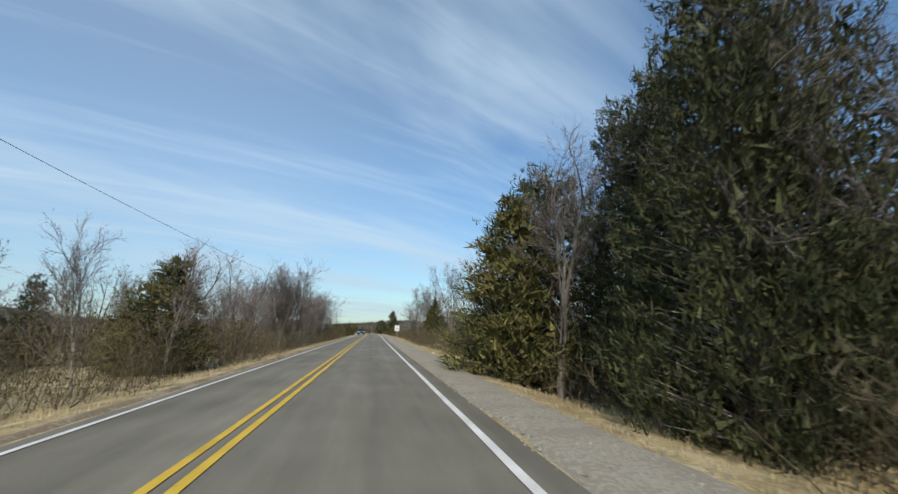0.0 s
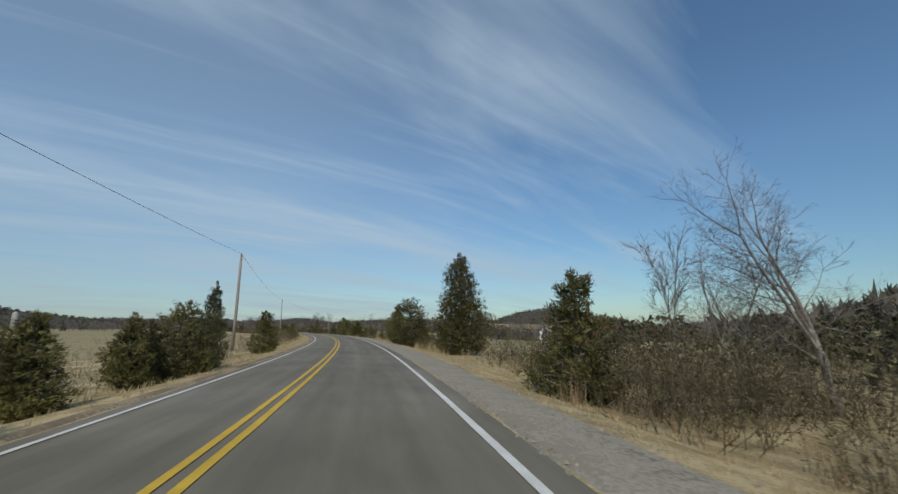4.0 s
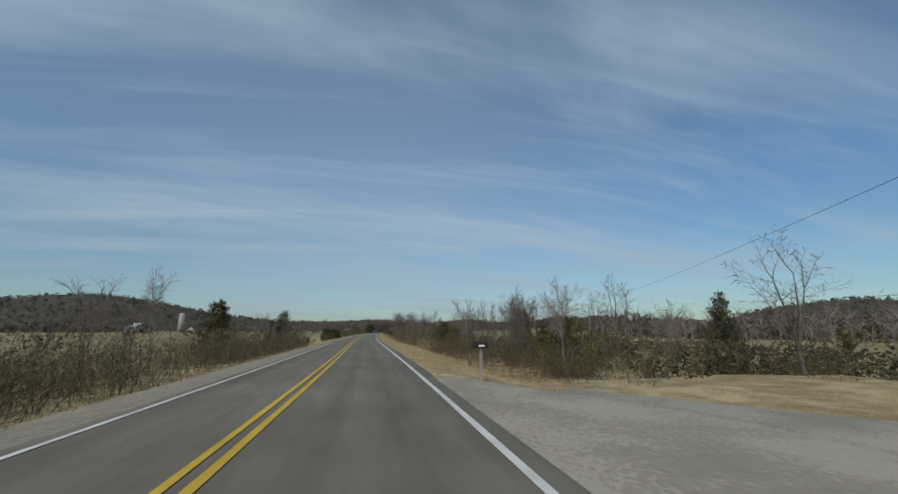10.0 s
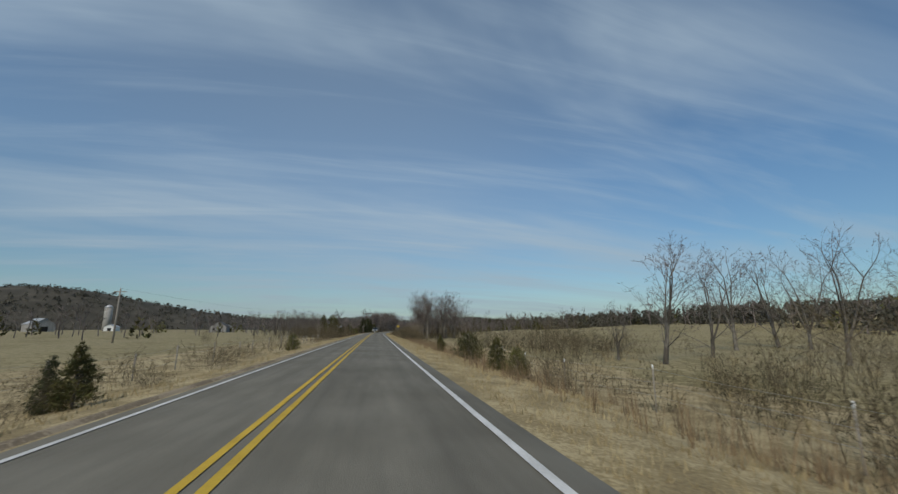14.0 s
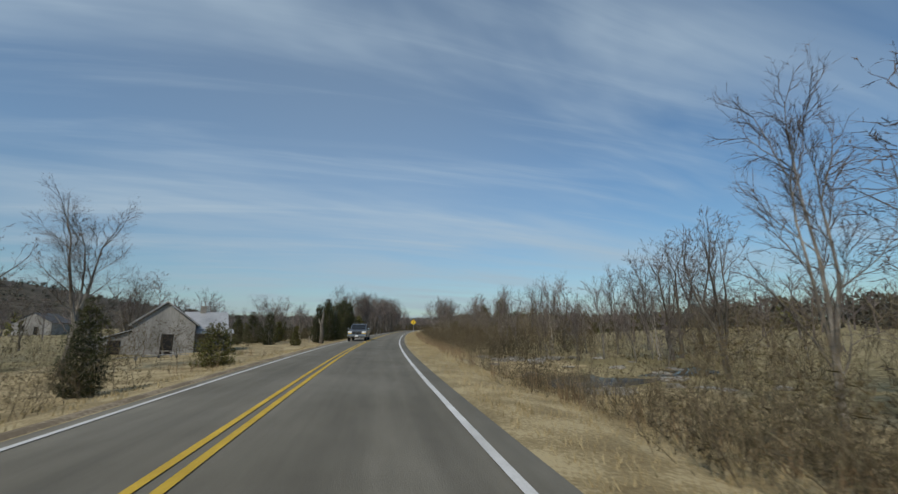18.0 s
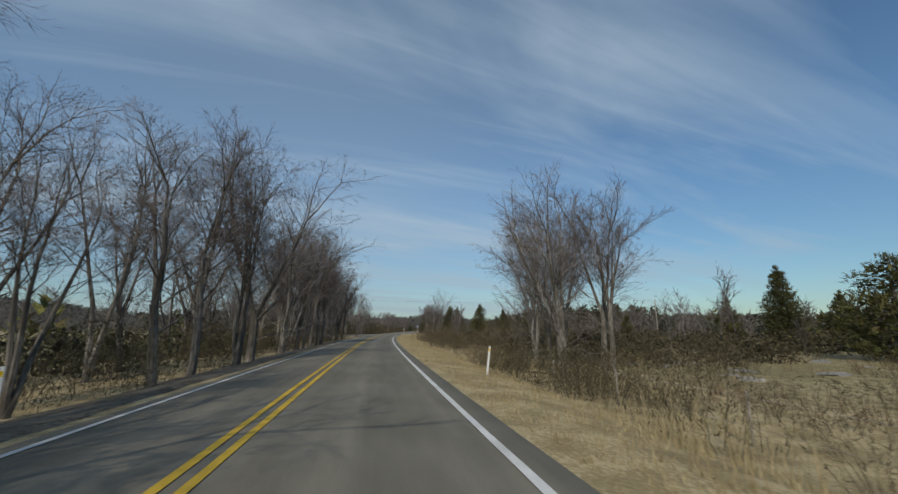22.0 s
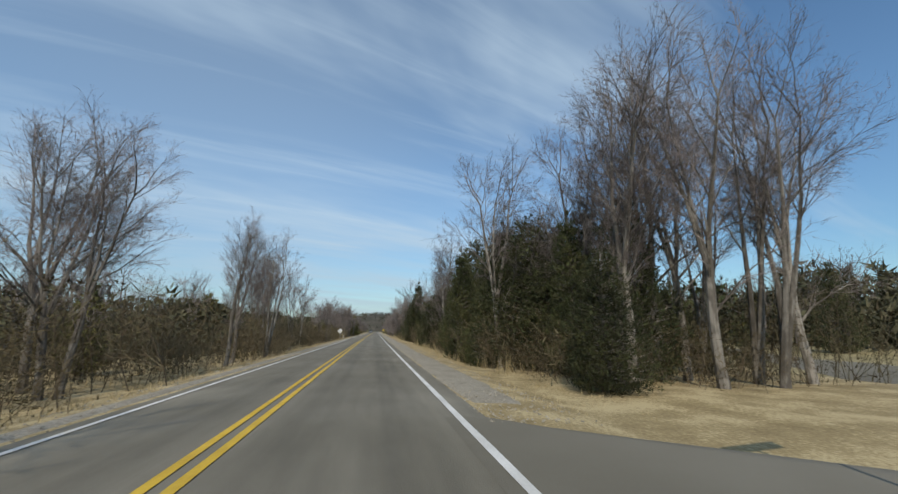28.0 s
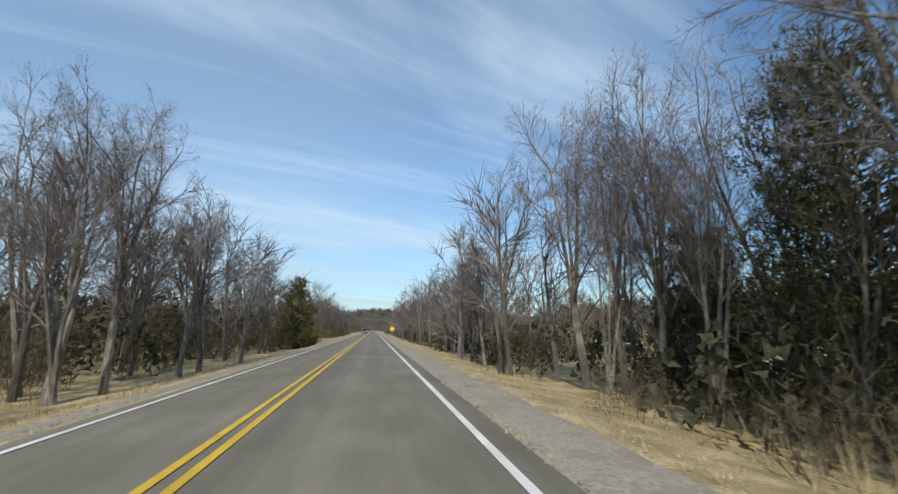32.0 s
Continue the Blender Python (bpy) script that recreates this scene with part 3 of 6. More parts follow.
    for k in range(14):
        b = Vector((rng.gauss(0, 0.05) * width, rng.gauss(0, 0.05) * width, height * rng.uniform(0.88, 0.98)))
        for _ in range(5):
            needle(b, away(rng, Vector((0, 0, 1)), rng.uniform(2, 40)), height * rng.uniform(0.03, 0.06), 0.02)
    return wood.made("trunk", BARK), leaf.made("crown", mat)


def shrub(seed, height, width, stems, mat, leaves=0, leaf_mat=None, half=0.0085, lean=40):
    """Thin stems and twigs, and a few withered leaves."""
    rng = random.Random(seed)
    heap, stalk, leaf = Heap(), Heap(), Heap()
    stalk.v.append(Vector((0, 0, -0.12)))
    for i in range(stems):
        d = away(rng, Vector((0, 0, 1)), rng.uniform(2, lean))
        p = Vector((rng.uniform(-1, 1) * width * 0.45, rng.uniform(-1, 1) * width * 0.45, -0.15))
        l = height * rng.uniform(0.55, 1.05)
        pts, e = bough(rng, p, d, l, 3, 0.14, 0.04)
        n = len(stalk.v)
        stalk.tube(pts, [0.011, 0.008, 0.006, 0.003], 3)
        stalk.f.append((0, n, n + 1))
        for j in range(9):
            k = rng.uniform(0.2, 0.99) * 3
            q = pts[min(int(k), 2)].lerp(pts[min(int(k), 2) + 1], k - min(int(k), 2))
            d2 = away(rng, e, rng.uniform(15, 25 + lean))
            l2 = l * rng.uniform(0.18, 0.42)
            fork(rng, heap, q, d2, l2, half)
            if rng.random() < 0.5:
                q2 = q + d2 * l2 * 0.6
                fork(rng, heap, q2, away(rng, d2, rng.uniform(20, 50)), l2 * 0.7, half * 0.85)
    me = [stalk.made("trunk", mat), heap.made("crown", mat)]
    if leaves:
        for i in range(leaves):
            a, q = rng.uniform(0, 6.28), rng.random()
            r = width * 0.55 * math.sqrt(rng.random()) * (1 - 0.6 * q * q)
            c = Vector((math.cos(a) * r, math.sin(a) * r, 0.1 + q * height * 0.85))
            for _ in range(3):
                d = away(rng, Vector((0, 0, 1)), rng.uniform(0, 110))
                leaf.blade(c, c + d * rng.uniform(0.05, 0.12), d.orthogonal().normalized() * rng.uniform(0.008, 0.018))
        me.append(leaf.made("foliage", leaf_mat))
    return me


def kit(meshes, names, height, label, category, name):
    return dict(meshes=meshes, names=names, height=height, label=label, category=category, name=name)


TREES = []
for sd, h, st, sp, lm, lo, ft, ln in ((1, 10, 1, 38, 7, 0.3, 1.0, 0), (2, 11, 1, 34, 7, 0.36, 0.9, 3), (3, 9, 3, 36, 6, 0.2, 0.9, 0),
                                      (4, 10, 1, 54, 7, 0.24, 1.35, 0), (5, 12, 2, 33, 7, 0.28, 0.95, 0), (6, 10, 1, 50, 8, 0.2, 1.25, 2), (7, 11, 1, 37, 8, 0.34, 0.9, 3)):
    TREES.append(kit(bare_tree(sd, h, st, sp, lm, lo, 2, ft, ln), ("trunk", "crown"), h, "leafless grey-brown deciduous tree with fine bare twigs", "tree", "bare_tree"))
OAKS = [TREES[3], TREES[5]]
SLIM = [TREES[0], TREES[1], TREES[4], TREES[6]]
SAPLINGS = []
for sd, h in ((21, 6), (22, 5.5), (23, 6.5)):
    SAPLINGS.append(kit(bare_tree(sd, h, 1 + (sd == 22), 28, 4, 0.22, 1, 0.75, 2), ("trunk", "crown"), h, "thin leafless young tree in the roadside brush", "tree", "sapling"))
FAR_TREES = []
for sd, h, sp in ((11, 10, 46), (12, 10, 54), (13, 10, 42)):
    FAR_TREES.append(kit(bare_tree(sd, h, 1, sp, 5, 0.2, 1, 1.1, 1, (3, 1), 0.017), ("trunk", "crown"), h, "", "tree", "bare_tree"))
CEDARS = []
for sd, h, w, tp, n in ((31, 5, 1.7, 0.62, 520), (32, 5, 2.2, 0.45, 600), (33, 5, 1.5, 0.75, 480), (34, 5, 2.5, 0.38, 640)):
    CEDARS.append(kit(cedar(sd, h, w, tp, CEDAR, n, 0.2), ("trunk", "crown"), h, "olive-green eastern red cedar, dense and ragged", "tree", "cedar_tree"))
TALL_CEDARS = []
for sd, h, w, tp, n in ((35, 10, 3.2, 0.66, 1900), (36, 10, 2.8, 0.75, 1700)):
    TALL_CEDARS.append(kit(cedar(sd, h, w, tp, CEDAR, n, 0.22), ("trunk", "crown"), h, "tall olive-green eastern red cedar, dense and ragged", "tree", "cedar_tree"))
SHADED_CEDARS = []
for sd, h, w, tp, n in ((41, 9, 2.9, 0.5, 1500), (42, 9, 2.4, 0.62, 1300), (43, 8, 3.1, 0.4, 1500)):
    SHADED_CEDARS.append(kit(cedar(sd, h, w, tp, CEDAR_SHADED, n, 0.19), ("trunk", "crown"), h, "tall cedar with shade-darkened green leaves crowding the roadside", "tree", "cedar_tree"))
SHRUBS = []
for sd, h, w, n in ((51, 2.4, 2.4, 15), (52, 2.0, 2.8, 16), (53, 2.8, 2.0, 14), (54, 1.6, 2.6, 16)):
    SHRUBS.append(kit(shrub(sd, h, w, n, BRUSH, 90, THICKET, 0.006), ("trunk", "crown", "foliage"), h, "tangled brown roadside shrub with few withered leaves", "shrub", "bare_shrub"))
THICKETS = []
for sd, h, w, n in ((61, 2.6, 2.6, 15), (62, 2.2, 3.0, 15), (63, 3.0, 2.6, 15)):
    THICKETS.append(kit(shrub(sd, h, w, n, BRUSH, 340, THICKET, 0.006), ("trunk", "crown", "foliage"), h, "dense brownish-olive thicket shrub with withered leaves", "shrub", "thicket_shrub"))


MASSES = []
for sd, h, w, n in ((71, 2.6, 3.0, 7), (72, 2.2, 3.2, 7), (73, 3.2, 2.6, 7)):
    MASSES.append(kit(shrub(sd, h, w, n, BRUSH, 150, THICKET, 0.009, 26), ("trunk", "crown", "foliage"), h, "", "shrub", "brush"))
def dense(seed, height, width, stems=17):
    """A tangle of thin rising stems and forked twigs over withered undergrowth."""
    rng = random.Random(seed)
    heap = Heap()
    for i in range(stems):
        a, q = rng.uniform(0, 6.28), math.sqrt(rng.random())
        p = Vector((math.cos(a) * width * 0.7 * q, math.sin(a) * width * 0.7 * q, -0.1))
        d = (Vector((math.cos(a) * q * 0.5, math.sin(a) * q * 0.5, 1)) + Vector((rng.gauss(0, 0.2), rng.gauss(0, 0.2), 0))).normalized()
        l = height * rng.uniform(0.5, 1.05) * (1.08 - 0.35 * q)
        pts, e = bough(rng, p, d, l, 2, 0.14, 0.03)
        heap.tube(pts, [0.010, 0.007, 0.003], 3)
        for j in range(6):
            f = rng.uniform(0.15, 1.0) * 1.99
            c = pts[int(f)].lerp(pts[int(f) + 1], f - int(f))
            fork(rng, heap, c, away(rng, e, rng.uniform(15, 65)), rng.uniform(0.28, 0.62), 0.0062)
    for i in range(270):
        a, q = rng.uniform(0, 6.28), rng.random()
        r = width * math.sqrt(rng.random()) * math.sqrt(1 - 0.8 * q * q)
        c = Vector((math.cos(a) * r, math.sin(a) * r, q * height * 0.86))
        d = away(rng, Vector((0, 0, 1)), rng.uniform(0, 80))
        sd = d.orthogonal().normalized()
        sd.rotate(Matrix.Rotation(rng.uniform(0, 6.28), 3, d))
        l = rng.uniform(0.05, 0.12)
        heap.blade(c - d * l, c + d * l, sd * l * rng.uniform(0.12, 0.28))
    return [heap.made("bare_crown", DENSE)]


THICKS = []
for sd, h, w in ((91, 2.6, 1.5), (92, 2.2, 1.7), (93, 3.0, 1.4)):
    THICKS.append(kit(dense(sd, h, w), ("bare_crown",), h, "", "shrub", "brush"))
GIANTS = []
for sd, h, w in ((94, 4.4, 1.9), (95, 5.0, 1.7), (96, 4.0, 2.1)):
    GIANTS.append(kit(dense(sd, h, w, 25), ("bare_crown",), h, "", "shrub", "brush"))
TALLS = []
for sd, h, w, n in ((81, 4.6, 2.6, 9), (82, 4.0, 3.0, 10), (83, 5.2, 2.4, 8)):
    TALLS.append(kit(shrub(sd, h, w, n, BRUSH, half=0.0075, lean=15), ("trunk", "crown"), h, "tall thin-stemmed tan brush, leafless", "shrub", "tall_brush"))


CLEAR = [((911, 15.5), 3), ((917, 22), 7), ((927, 32), 8), ((940, 46), 11), ((955, 60), 12), ((796, 3), 9), ((805, 6), 9), ((811, 10.5), 6), ((815, 16), 5), ((821, 23), 5), ((829, 29), 5), ((839, 36), 5.5), ((850, 42), 5.5), ((862, 48), 6), ((880, 57), 6), ((900, 66), 6), ((546, 13), 7.5),
         ((757, -4), 14), ((757, -12), 9), ((757, -22), 6), ((297, 6), 5.5), ((292, 13.5), 4), ((288, 21), 3.6), ((286.5, 30), 3.5), ((562, -17), 7), ((568, -16), 7), ((572, -20), 5), ((304.5, 5.2), 2.2)]


DISTANT = []


def plant(k, s, u, height, rng, wide=1.0, group="", label=""):
    """One plant of the kit k, standing at s, u, unless a drive or a house stands there."""
    if any((s - a) ** 2 + (u - b) ** 2 < r * r for (a, b), r in CLEAR):
        return None
    x, y, _ = road(s, u)
    z = ground(s, u) - 0.04
    f = height / k["height"]
    if k["name"] == "bare_tree" and (u > 19 or u < -14 or s > 955):
        DISTANT.append((rng.choice(FAR_TREES), x, y, z, height / 10, height / 10 * rng.uniform(1.05, 1.35), rng.uniform(0, 6.28)))
        return None
    thing = new(k["name"])
    thing.empty_display_size = 0.2
    thing.matrix_basis = Matrix.LocRotScale((x, y, z), Euler((rng.uniform(-0.03, 0.03), rng.uniform(-0.03, 0.03), rng.uniform(0, 6.28))), (f * wide, f * wide, f))
    tagged(thing, label or k["label"], k["category"], group)
    for nm, me in zip(k["names"], k["meshes"]):
        part(nm, me, thing)
    return thing


def belt(seed, s0, s1, u0, u1, count, choices, h0, h1, group, wide=(0.9, 1.2), gap=1.2):
    """Plants scattered over a band beside the road."""
    rng = random.Random(seed)
    placed = []
    for _ in range(count):
        for _try in range(12):
            s, u = rng.uniform(s0, s1), rng.uniform(min(u0, u1), max(u0, u1))
            if all((s - a) ** 2 + (u - b) ** 2 > gap * gap for a, b in placed):
                break
        placed.append((s, u))
        plant(rng.choice(choices), s, u, rng.uniform(h0, h1), rng, rng.uniform(*wide), group)


def row(items, k, group, seed=7, wide=1.0, label=""):
    """Single plants: s, u, height."""
    wide = 0.78 if k is SHADED_CEDARS else 1.22 if k is CEDARS else 1.15 if k is TREES else wide
    rng = random.Random(seed)
    for i, (s, u, h) in enumerate(items):
        plant(k[i % len(k)] if isinstance(k, list) else k, s, u, h, rng, wide, group, label)


def joined(name, places, label, category):
    """Many plants as one mesh: kit, x, y, z, height factor, width factor, turn."""
    verts, tris, mats, slots, at = [], [], [], [], 0
    for k, x, y, z, f, w, a in places:
        if "arrays" not in k:
            k["arrays"] = []
            for me in k["meshes"]:
                co = np.empty(len(me.vertices) * 3, dtype=np.float32)
                me.vertices.foreach_get("co", co)
                me.calc_loop_triangles()
                tr = np.empty(len(me.loop_triangles) * 3, dtype=np.int32)
                me.loop_triangles.foreach_get("vertices", tr)
                k["arrays"].append((co.reshape(-1, 3), tr.reshape(-1, 3)))
        turn = np.array([[math.cos(a) * w, -math.sin(a) * w, 0], [math.sin(a) * w, math.cos(a) * w, 0], [0, 0, f]], dtype=np.float32)
        for me, (co, tr) in zip(k["meshes"], k["arrays"]):
            if me.materials[0] not in slots:
                slots.append(me.materials[0])
            mats.append(np.full(len(tr), slots.index(me.materials[0]), dtype=np.int32))
            verts.append(co @ turn.T + np.array([x, y, z], dtype=np.float32))
            tris.append(tr + at)
            at += len(co)
    v, f = np.concatenate(verts), np.concatenate(tris)
    me = bpy.data.meshes.new(name)
    me.vertices.add(len(v))
    me.vertices.foreach_set("co", v.ravel())
    me.loops.add(f.size)
    me.loops.foreach_set("vertex_index", f.ravel())
    me.polygons.add(len(f))
    me.polygons.foreach_set("loop_start", np.arange(0, f.size, 3))
    for mat in slots:
        me.materials.append(mat)
    me.polygons.foreach_set("material_index", np.concatenate(mats))
    me.update(calc_edges=True)
    return tagged(new(name, me), label, category, kind="stuff")


def brush(name, seed, s0, s1, u0, u1, count, choices, h0, h1, label):
    """A joined mass of shrubs behind the single ones."""
    rng = random.Random(seed)
    places = []
    for _ in range(count):
        k = rng.choice(choices)
        s, u = rng.uniform(s0, s1), rng.uniform(min(u0, u1), max(u0, u1))
        if any((s - a) ** 2 + (u - b) ** 2 < r * r for (a, b), r in CLEAR):
            continue
        x, y, _h = road(s, u)
        f = rng.uniform(h0, h1) / k["height"]
        places.append((k, x, y, ground(s, u), f, f * rng.uniform(0.9, 1.3), rng.uniform(0, 6.28)))
    return joined(name, places, label, "brush")


R, L = "trees to the right of the road", "trees to the left of the road"
# ---------- single plants: s, u, height ----------
row([(15.9, 7.4, 8), (39.1, 14.0, 4.0), (76.8, 12.9, 8), (66.7, 10.5, 2.0), (129.0, 8.7, 4.5), (165.3, 8.4, 6.0), (179.8, 9.3, 6.1), (197.2, 7.6, 2.6), (195.7, 10.0, 2.1), (203.0, 7.6, 1.8), (208.8, 7.4, 3.6), (211.7, 7.4, 3.2), (227.6, 7.4, 4.9), (223.3, 7.4, 4.3), (200.1, 7.4, 1.2), (210.2, 7.4, 3.8), (213.1, 8.1, 3.7), (224.7, 7.8, 4.1), (233.4, 7.4, 3.8)], CEDARS, R, 67)
row([(7.2, 9.2, 11.5), (10.1, 10.2, 11.5), (7.2, 11.5, 11.5), (13.0, 11.2, 11.5), (43.5, 14.3, 7.5)], SHADED_CEDARS, R, 68)
row([(152.2, 10.7, 9.4)], TALL_CEDARS, R, 75)
row([(126.1, 15.1, 8.7), (127.6, 13.4, 5.7), (234.9, 24.6, 7.6), (227.6, 25.3, 6.7), (223.3, 40.7, 7.5), (230.5, 39.4, 7.0), (218.9, 45.9, 6.3)], OAKS, R, 79)
row([(71.0, 16.1, 3.8), (133.4, 16.3, 7.8)], SAPLINGS, R, 80)
row([(239.2, 7.9, 1.2), (239.2, 8.6, 1.1)], THICKETS, R, 83)
row([(24.6, 15.5, 13.5), (21.7, 16.2, 12.7), (55.1, 12.4, 12.0), (55.1, 16.1, 12.8), (43.5, 14.0, 10.8), (42.0, 15.5, 10.5), (42.0, 18.8, 10.8), (85.5, 10.6, 12.4), (84.1, 13.4, 11.5), (101.5, 14.6, 13.1), (100.0, 16.5, 12.3), (104.4, 14.5, 11.1), (110.2, 12.9, 10.9), (111.6, 11.5, 7.7)], TREES, R, 84)
row([(242.1, 7.9, 2.1), (271.1, 8.2, 3.9), (269.7, 10.9, 2.6), (435.0, 8.1, 2.0), (429.2, 8.4, 1.9), (426.3, 8.6, 1.5), (445.1, 7.6, 1.8), (372.6, 16.3, 4.4), (243.6, 7.8, 3.2), (242.1, 8.1, 2.0), (259.5, 7.4, 2.9)], CEDARS, R, 74)
row([(275.5, 7.8, 3.6), (284.2, 8.8, 2.8), (284.2, 10.5, 3.2), (314.6, 25.6, 5.7), (387.1, 39.1, 8.3)], SHADED_CEDARS, R, 75)
row([(245.0, 7.7, 3.5)], [CEDARS[0], CEDARS[2]], R, 82)
row([(240.7, 23.0, 7.0), (253.7, 20.9, 5.8), (250.8, 20.8, 6.3), (246.5, 21.4, 5.3), (246.5, 24.4, 5.2), (414.7, 28.8, 9.4), (430.6, 34.3, 10.6), (391.5, 15.3, 7.4), (437.9, 30.0, 9.7)], OAKS, R, 86)
row([(274.0, 19.7, 5.4), (333.5, 14.6, 6.0), (272.6, 10.6, 4.5)], SAPLINGS, R, 87)
row([(384.2, 8.6, 1.0)], THICKETS, R, 90)
row([(258.1, 9.4, 4.4), (271.1, 9.4, 4.5), (327.7, 26.2, 8.8), (304.5, 19.3, 6.3), (332.0, 26.4, 7.2), (349.4, 23.5, 7.2), (329.1, 15.8, 7.1), (385.7, 35.8, 11.9), (384.2, 41.0, 11.2), (400.2, 41.8, 13.5), (397.3, 43.9, 12.0), (392.9, 48.2, 13.5), (433.5, 22.1, 10.0), (392.9, 11.7, 5.5), (394.4, 14.4, 5.3), (395.8, 11.8, 4.7), (395.8, 25.6, 5.3), (475.6, 17.3, 6.0), (437.9, 21.2, 5.1), (261.0, 10.9, 4.6), (449.5, 43.6, 13.5), (449.5, 54.1, 13.5), (453.8, 54.3, 13.5)], TREES, R, 91)
row([(620.6, 22.0, 8.0), (662.6, 39.3, 8), (680.0, 56.1, 7.3)], CEDARS, R, 81)
row([(626.4, 22.1, 6.7), (623.5, 20.8, 5.2)], SHADED_CEDARS, R, 82)
row([(642.3, 30.8, 11.5), (681.5, 49.8, 10.8)], TALL_CEDARS, R, 89)
row([(522.0, 14.4, 13.5), (519.1, 19.6, 13.5), (519.1, 18.5, 13.5), (671.3, 15.8, 13.5), (659.7, 11.7, 11.7), (678.6, 17.3, 13.5)], OAKS, R, 93)
row([(530.7, 12.9, 10.5), (591.6, 16.1, 8.7), (590.1, 15.5, 7.9), (594.5, 16.7, 8.1), (601.7, 19.3, 9.4), (672.8, 33.1, 9.0), (709.0, 14.3, 7.2), (706.1, 14.2, 6.7), (710.5, 13.5, 6.6), (555.3, 20.1, 7.5), (553.9, 24.3, 9.4), (571.3, 23.1, 10.0), (588.7, 19.5, 10.2), (577.1, 17.9, 8.6), (572.7, 19.0, 8.1), (568.4, 28.5, 10.5)], SAPLINGS, R, 94)
row([(617.7, 11.4, 4)], THICKETS, R, 97)
row([(508.9, 13.8, 11.0), (530.7, 20.7, 13.5), (523.4, 15.2, 13.5), (524.9, 13.5, 13.5), (524.9, 20.9, 13.5), (529.2, 21.9, 13.5), (526.3, 23.5, 11.2), (558.2, 31.5, 13.3), (553.9, 30.0, 11.2), (565.5, 30.5, 11.3), (627.8, 21.4, 10.9), (636.5, 33.2, 13.5), (630.7, 31.4, 11.4), (664.1, 13.8, 13.5), (664.1, 16.6, 13.4), (667.0, 15.1, 12.0), (701.8, 25.1, 10.4), (701.8, 28.3, 10.7), (636.5, 19.1, 7.5), (553.9, 25.4, 10.5), (569.8, 19.6, 9.0), (569.8, 22.6, 8.4), (662.6, 16.3, 12.6), (668.4, 13.3, 13.0), (555.3, 27.1, 11.6)], TREES, R, 98)
row([(907.7, 13.3, 3.6), (907.7, 13.0, 3.1)], CEDARS, R, 88)
row([(842.4, 10.7, 10.1), (842.4, 8.3, 8.8), (838.1, 12.9, 8.3), (854.0, 57.6, 11.5), (858.4, 72.6, 11.5), (861.3, 53.9, 11.5), (875.8, 57.0, 11.5), (827.9, 9.9, 6.9), (826.5, 11.2, 7.2), (835.2, 9.2, 7.7), (888.8, 10.1, 11.5), (884.5, 11.3, 7.9), (880.1, 12.7, 9.6), (855.5, 11.4, 11.5), (851.1, 11.6, 11.5), (941.0, 12.8, 6.8), (941.0, 14.1, 6.6), (936.7, 14.4, 11.5)], SHADED_CEDARS, R, 89)
row([(751.1, 17.3, 9.0), (746.7, 18.6, 8.4), (742.4, 23.7, 9.0)], TALL_CEDARS, R, 96)
row([(746.7, 12.1, 13.5)], OAKS, R, 100)
row([(913.5, 9.7, 1.8), (912.0, 10.2, 1.9), (916.4, 10.6, 2.1)], THICKETS, R, 104)
row([(804.7, 12.4, 13.5), (825.0, 10.3, 13.5), (825.0, 15.1, 13.5), (826.5, 13.7, 13.5), (833.7, 8.6, 13.5), (823.6, 12.6, 13.5), (823.6, 14.6, 13.5), (825.0, 17.6, 13.5), (826.5, 12.6, 13.5), (829.4, 10.9, 13.5), (881.6, 11.1, 13.5), (880.1, 12.9, 13.5), (932.3, 10.1, 13.0), (899.0, 9.8, 13.5), (851.1, 13.9, 13.3), (942.5, 11.1, 13.5), (943.9, 10.3, 13.5), (941.0, 12.1, 13.5), (938.1, 14.1, 13.5), (949.7, 8.5, 13.5), (923.6, 15.3, 13.5), (917.8, 14.5, 13.5), (923.6, 16.8, 13.5), (929.4, 14.5, 13.5), (856.9, 9.7, 13.5), (864.2, 10.4, 13.5), (910.6, 18.8, 12.9)], SLIM, R, 105)
row([(23.2, -8.4, 6.0), (21.7, -8.4, 4.7), (73.9, -6.0, 2.2), (91.3, -6.4, 3.3), (111.6, -6.7, 3.6), (113.1, -7.8, 3.5), (108.7, -5.0, 3.1), (120.3, -5.0, 3.6), (126.1, -5.0, 2.2), (126.1, -5.5, 2.0), (130.5, -5.3, 2.4), (131.9, -5.5, 2.2), (149.3, -5.1, 3.2), (133.4, -5.0, 2.9), (200.1, -6.1, 2.2), (203.0, -6.3, 2.0), (211.7, -5.2, 2.1), (229.1, -6.7, 3.4), (232.0, -5.0, 3.5), (217.5, -6.7, 1.5), (218.9, -5.1, 2.1), (223.3, -5.6, 2.3), (76.8, -7.3, 2.1)], CEDARS, L, 67)
row([(27.5, -17.2, 5.4), (136.3, -5.0, 4.0), (72.5, -7.5, 2.9)], SHADED_CEDARS, L, 68)
row([(14.5, -6.9, 5.8), (24.6, -7.7, 7.1), (43.5, -7.0, 8.9), (47.8, -6.2, 10.5), (43.5, -7.6, 7.8), (50.7, -6.2, 8.1), (91.3, -7.3, 5.6)], SAPLINGS, L, 80)
row([(208.8, -6.6, 1.2), (217.5, -7.3, 1.4)], THICKETS, L, 83)
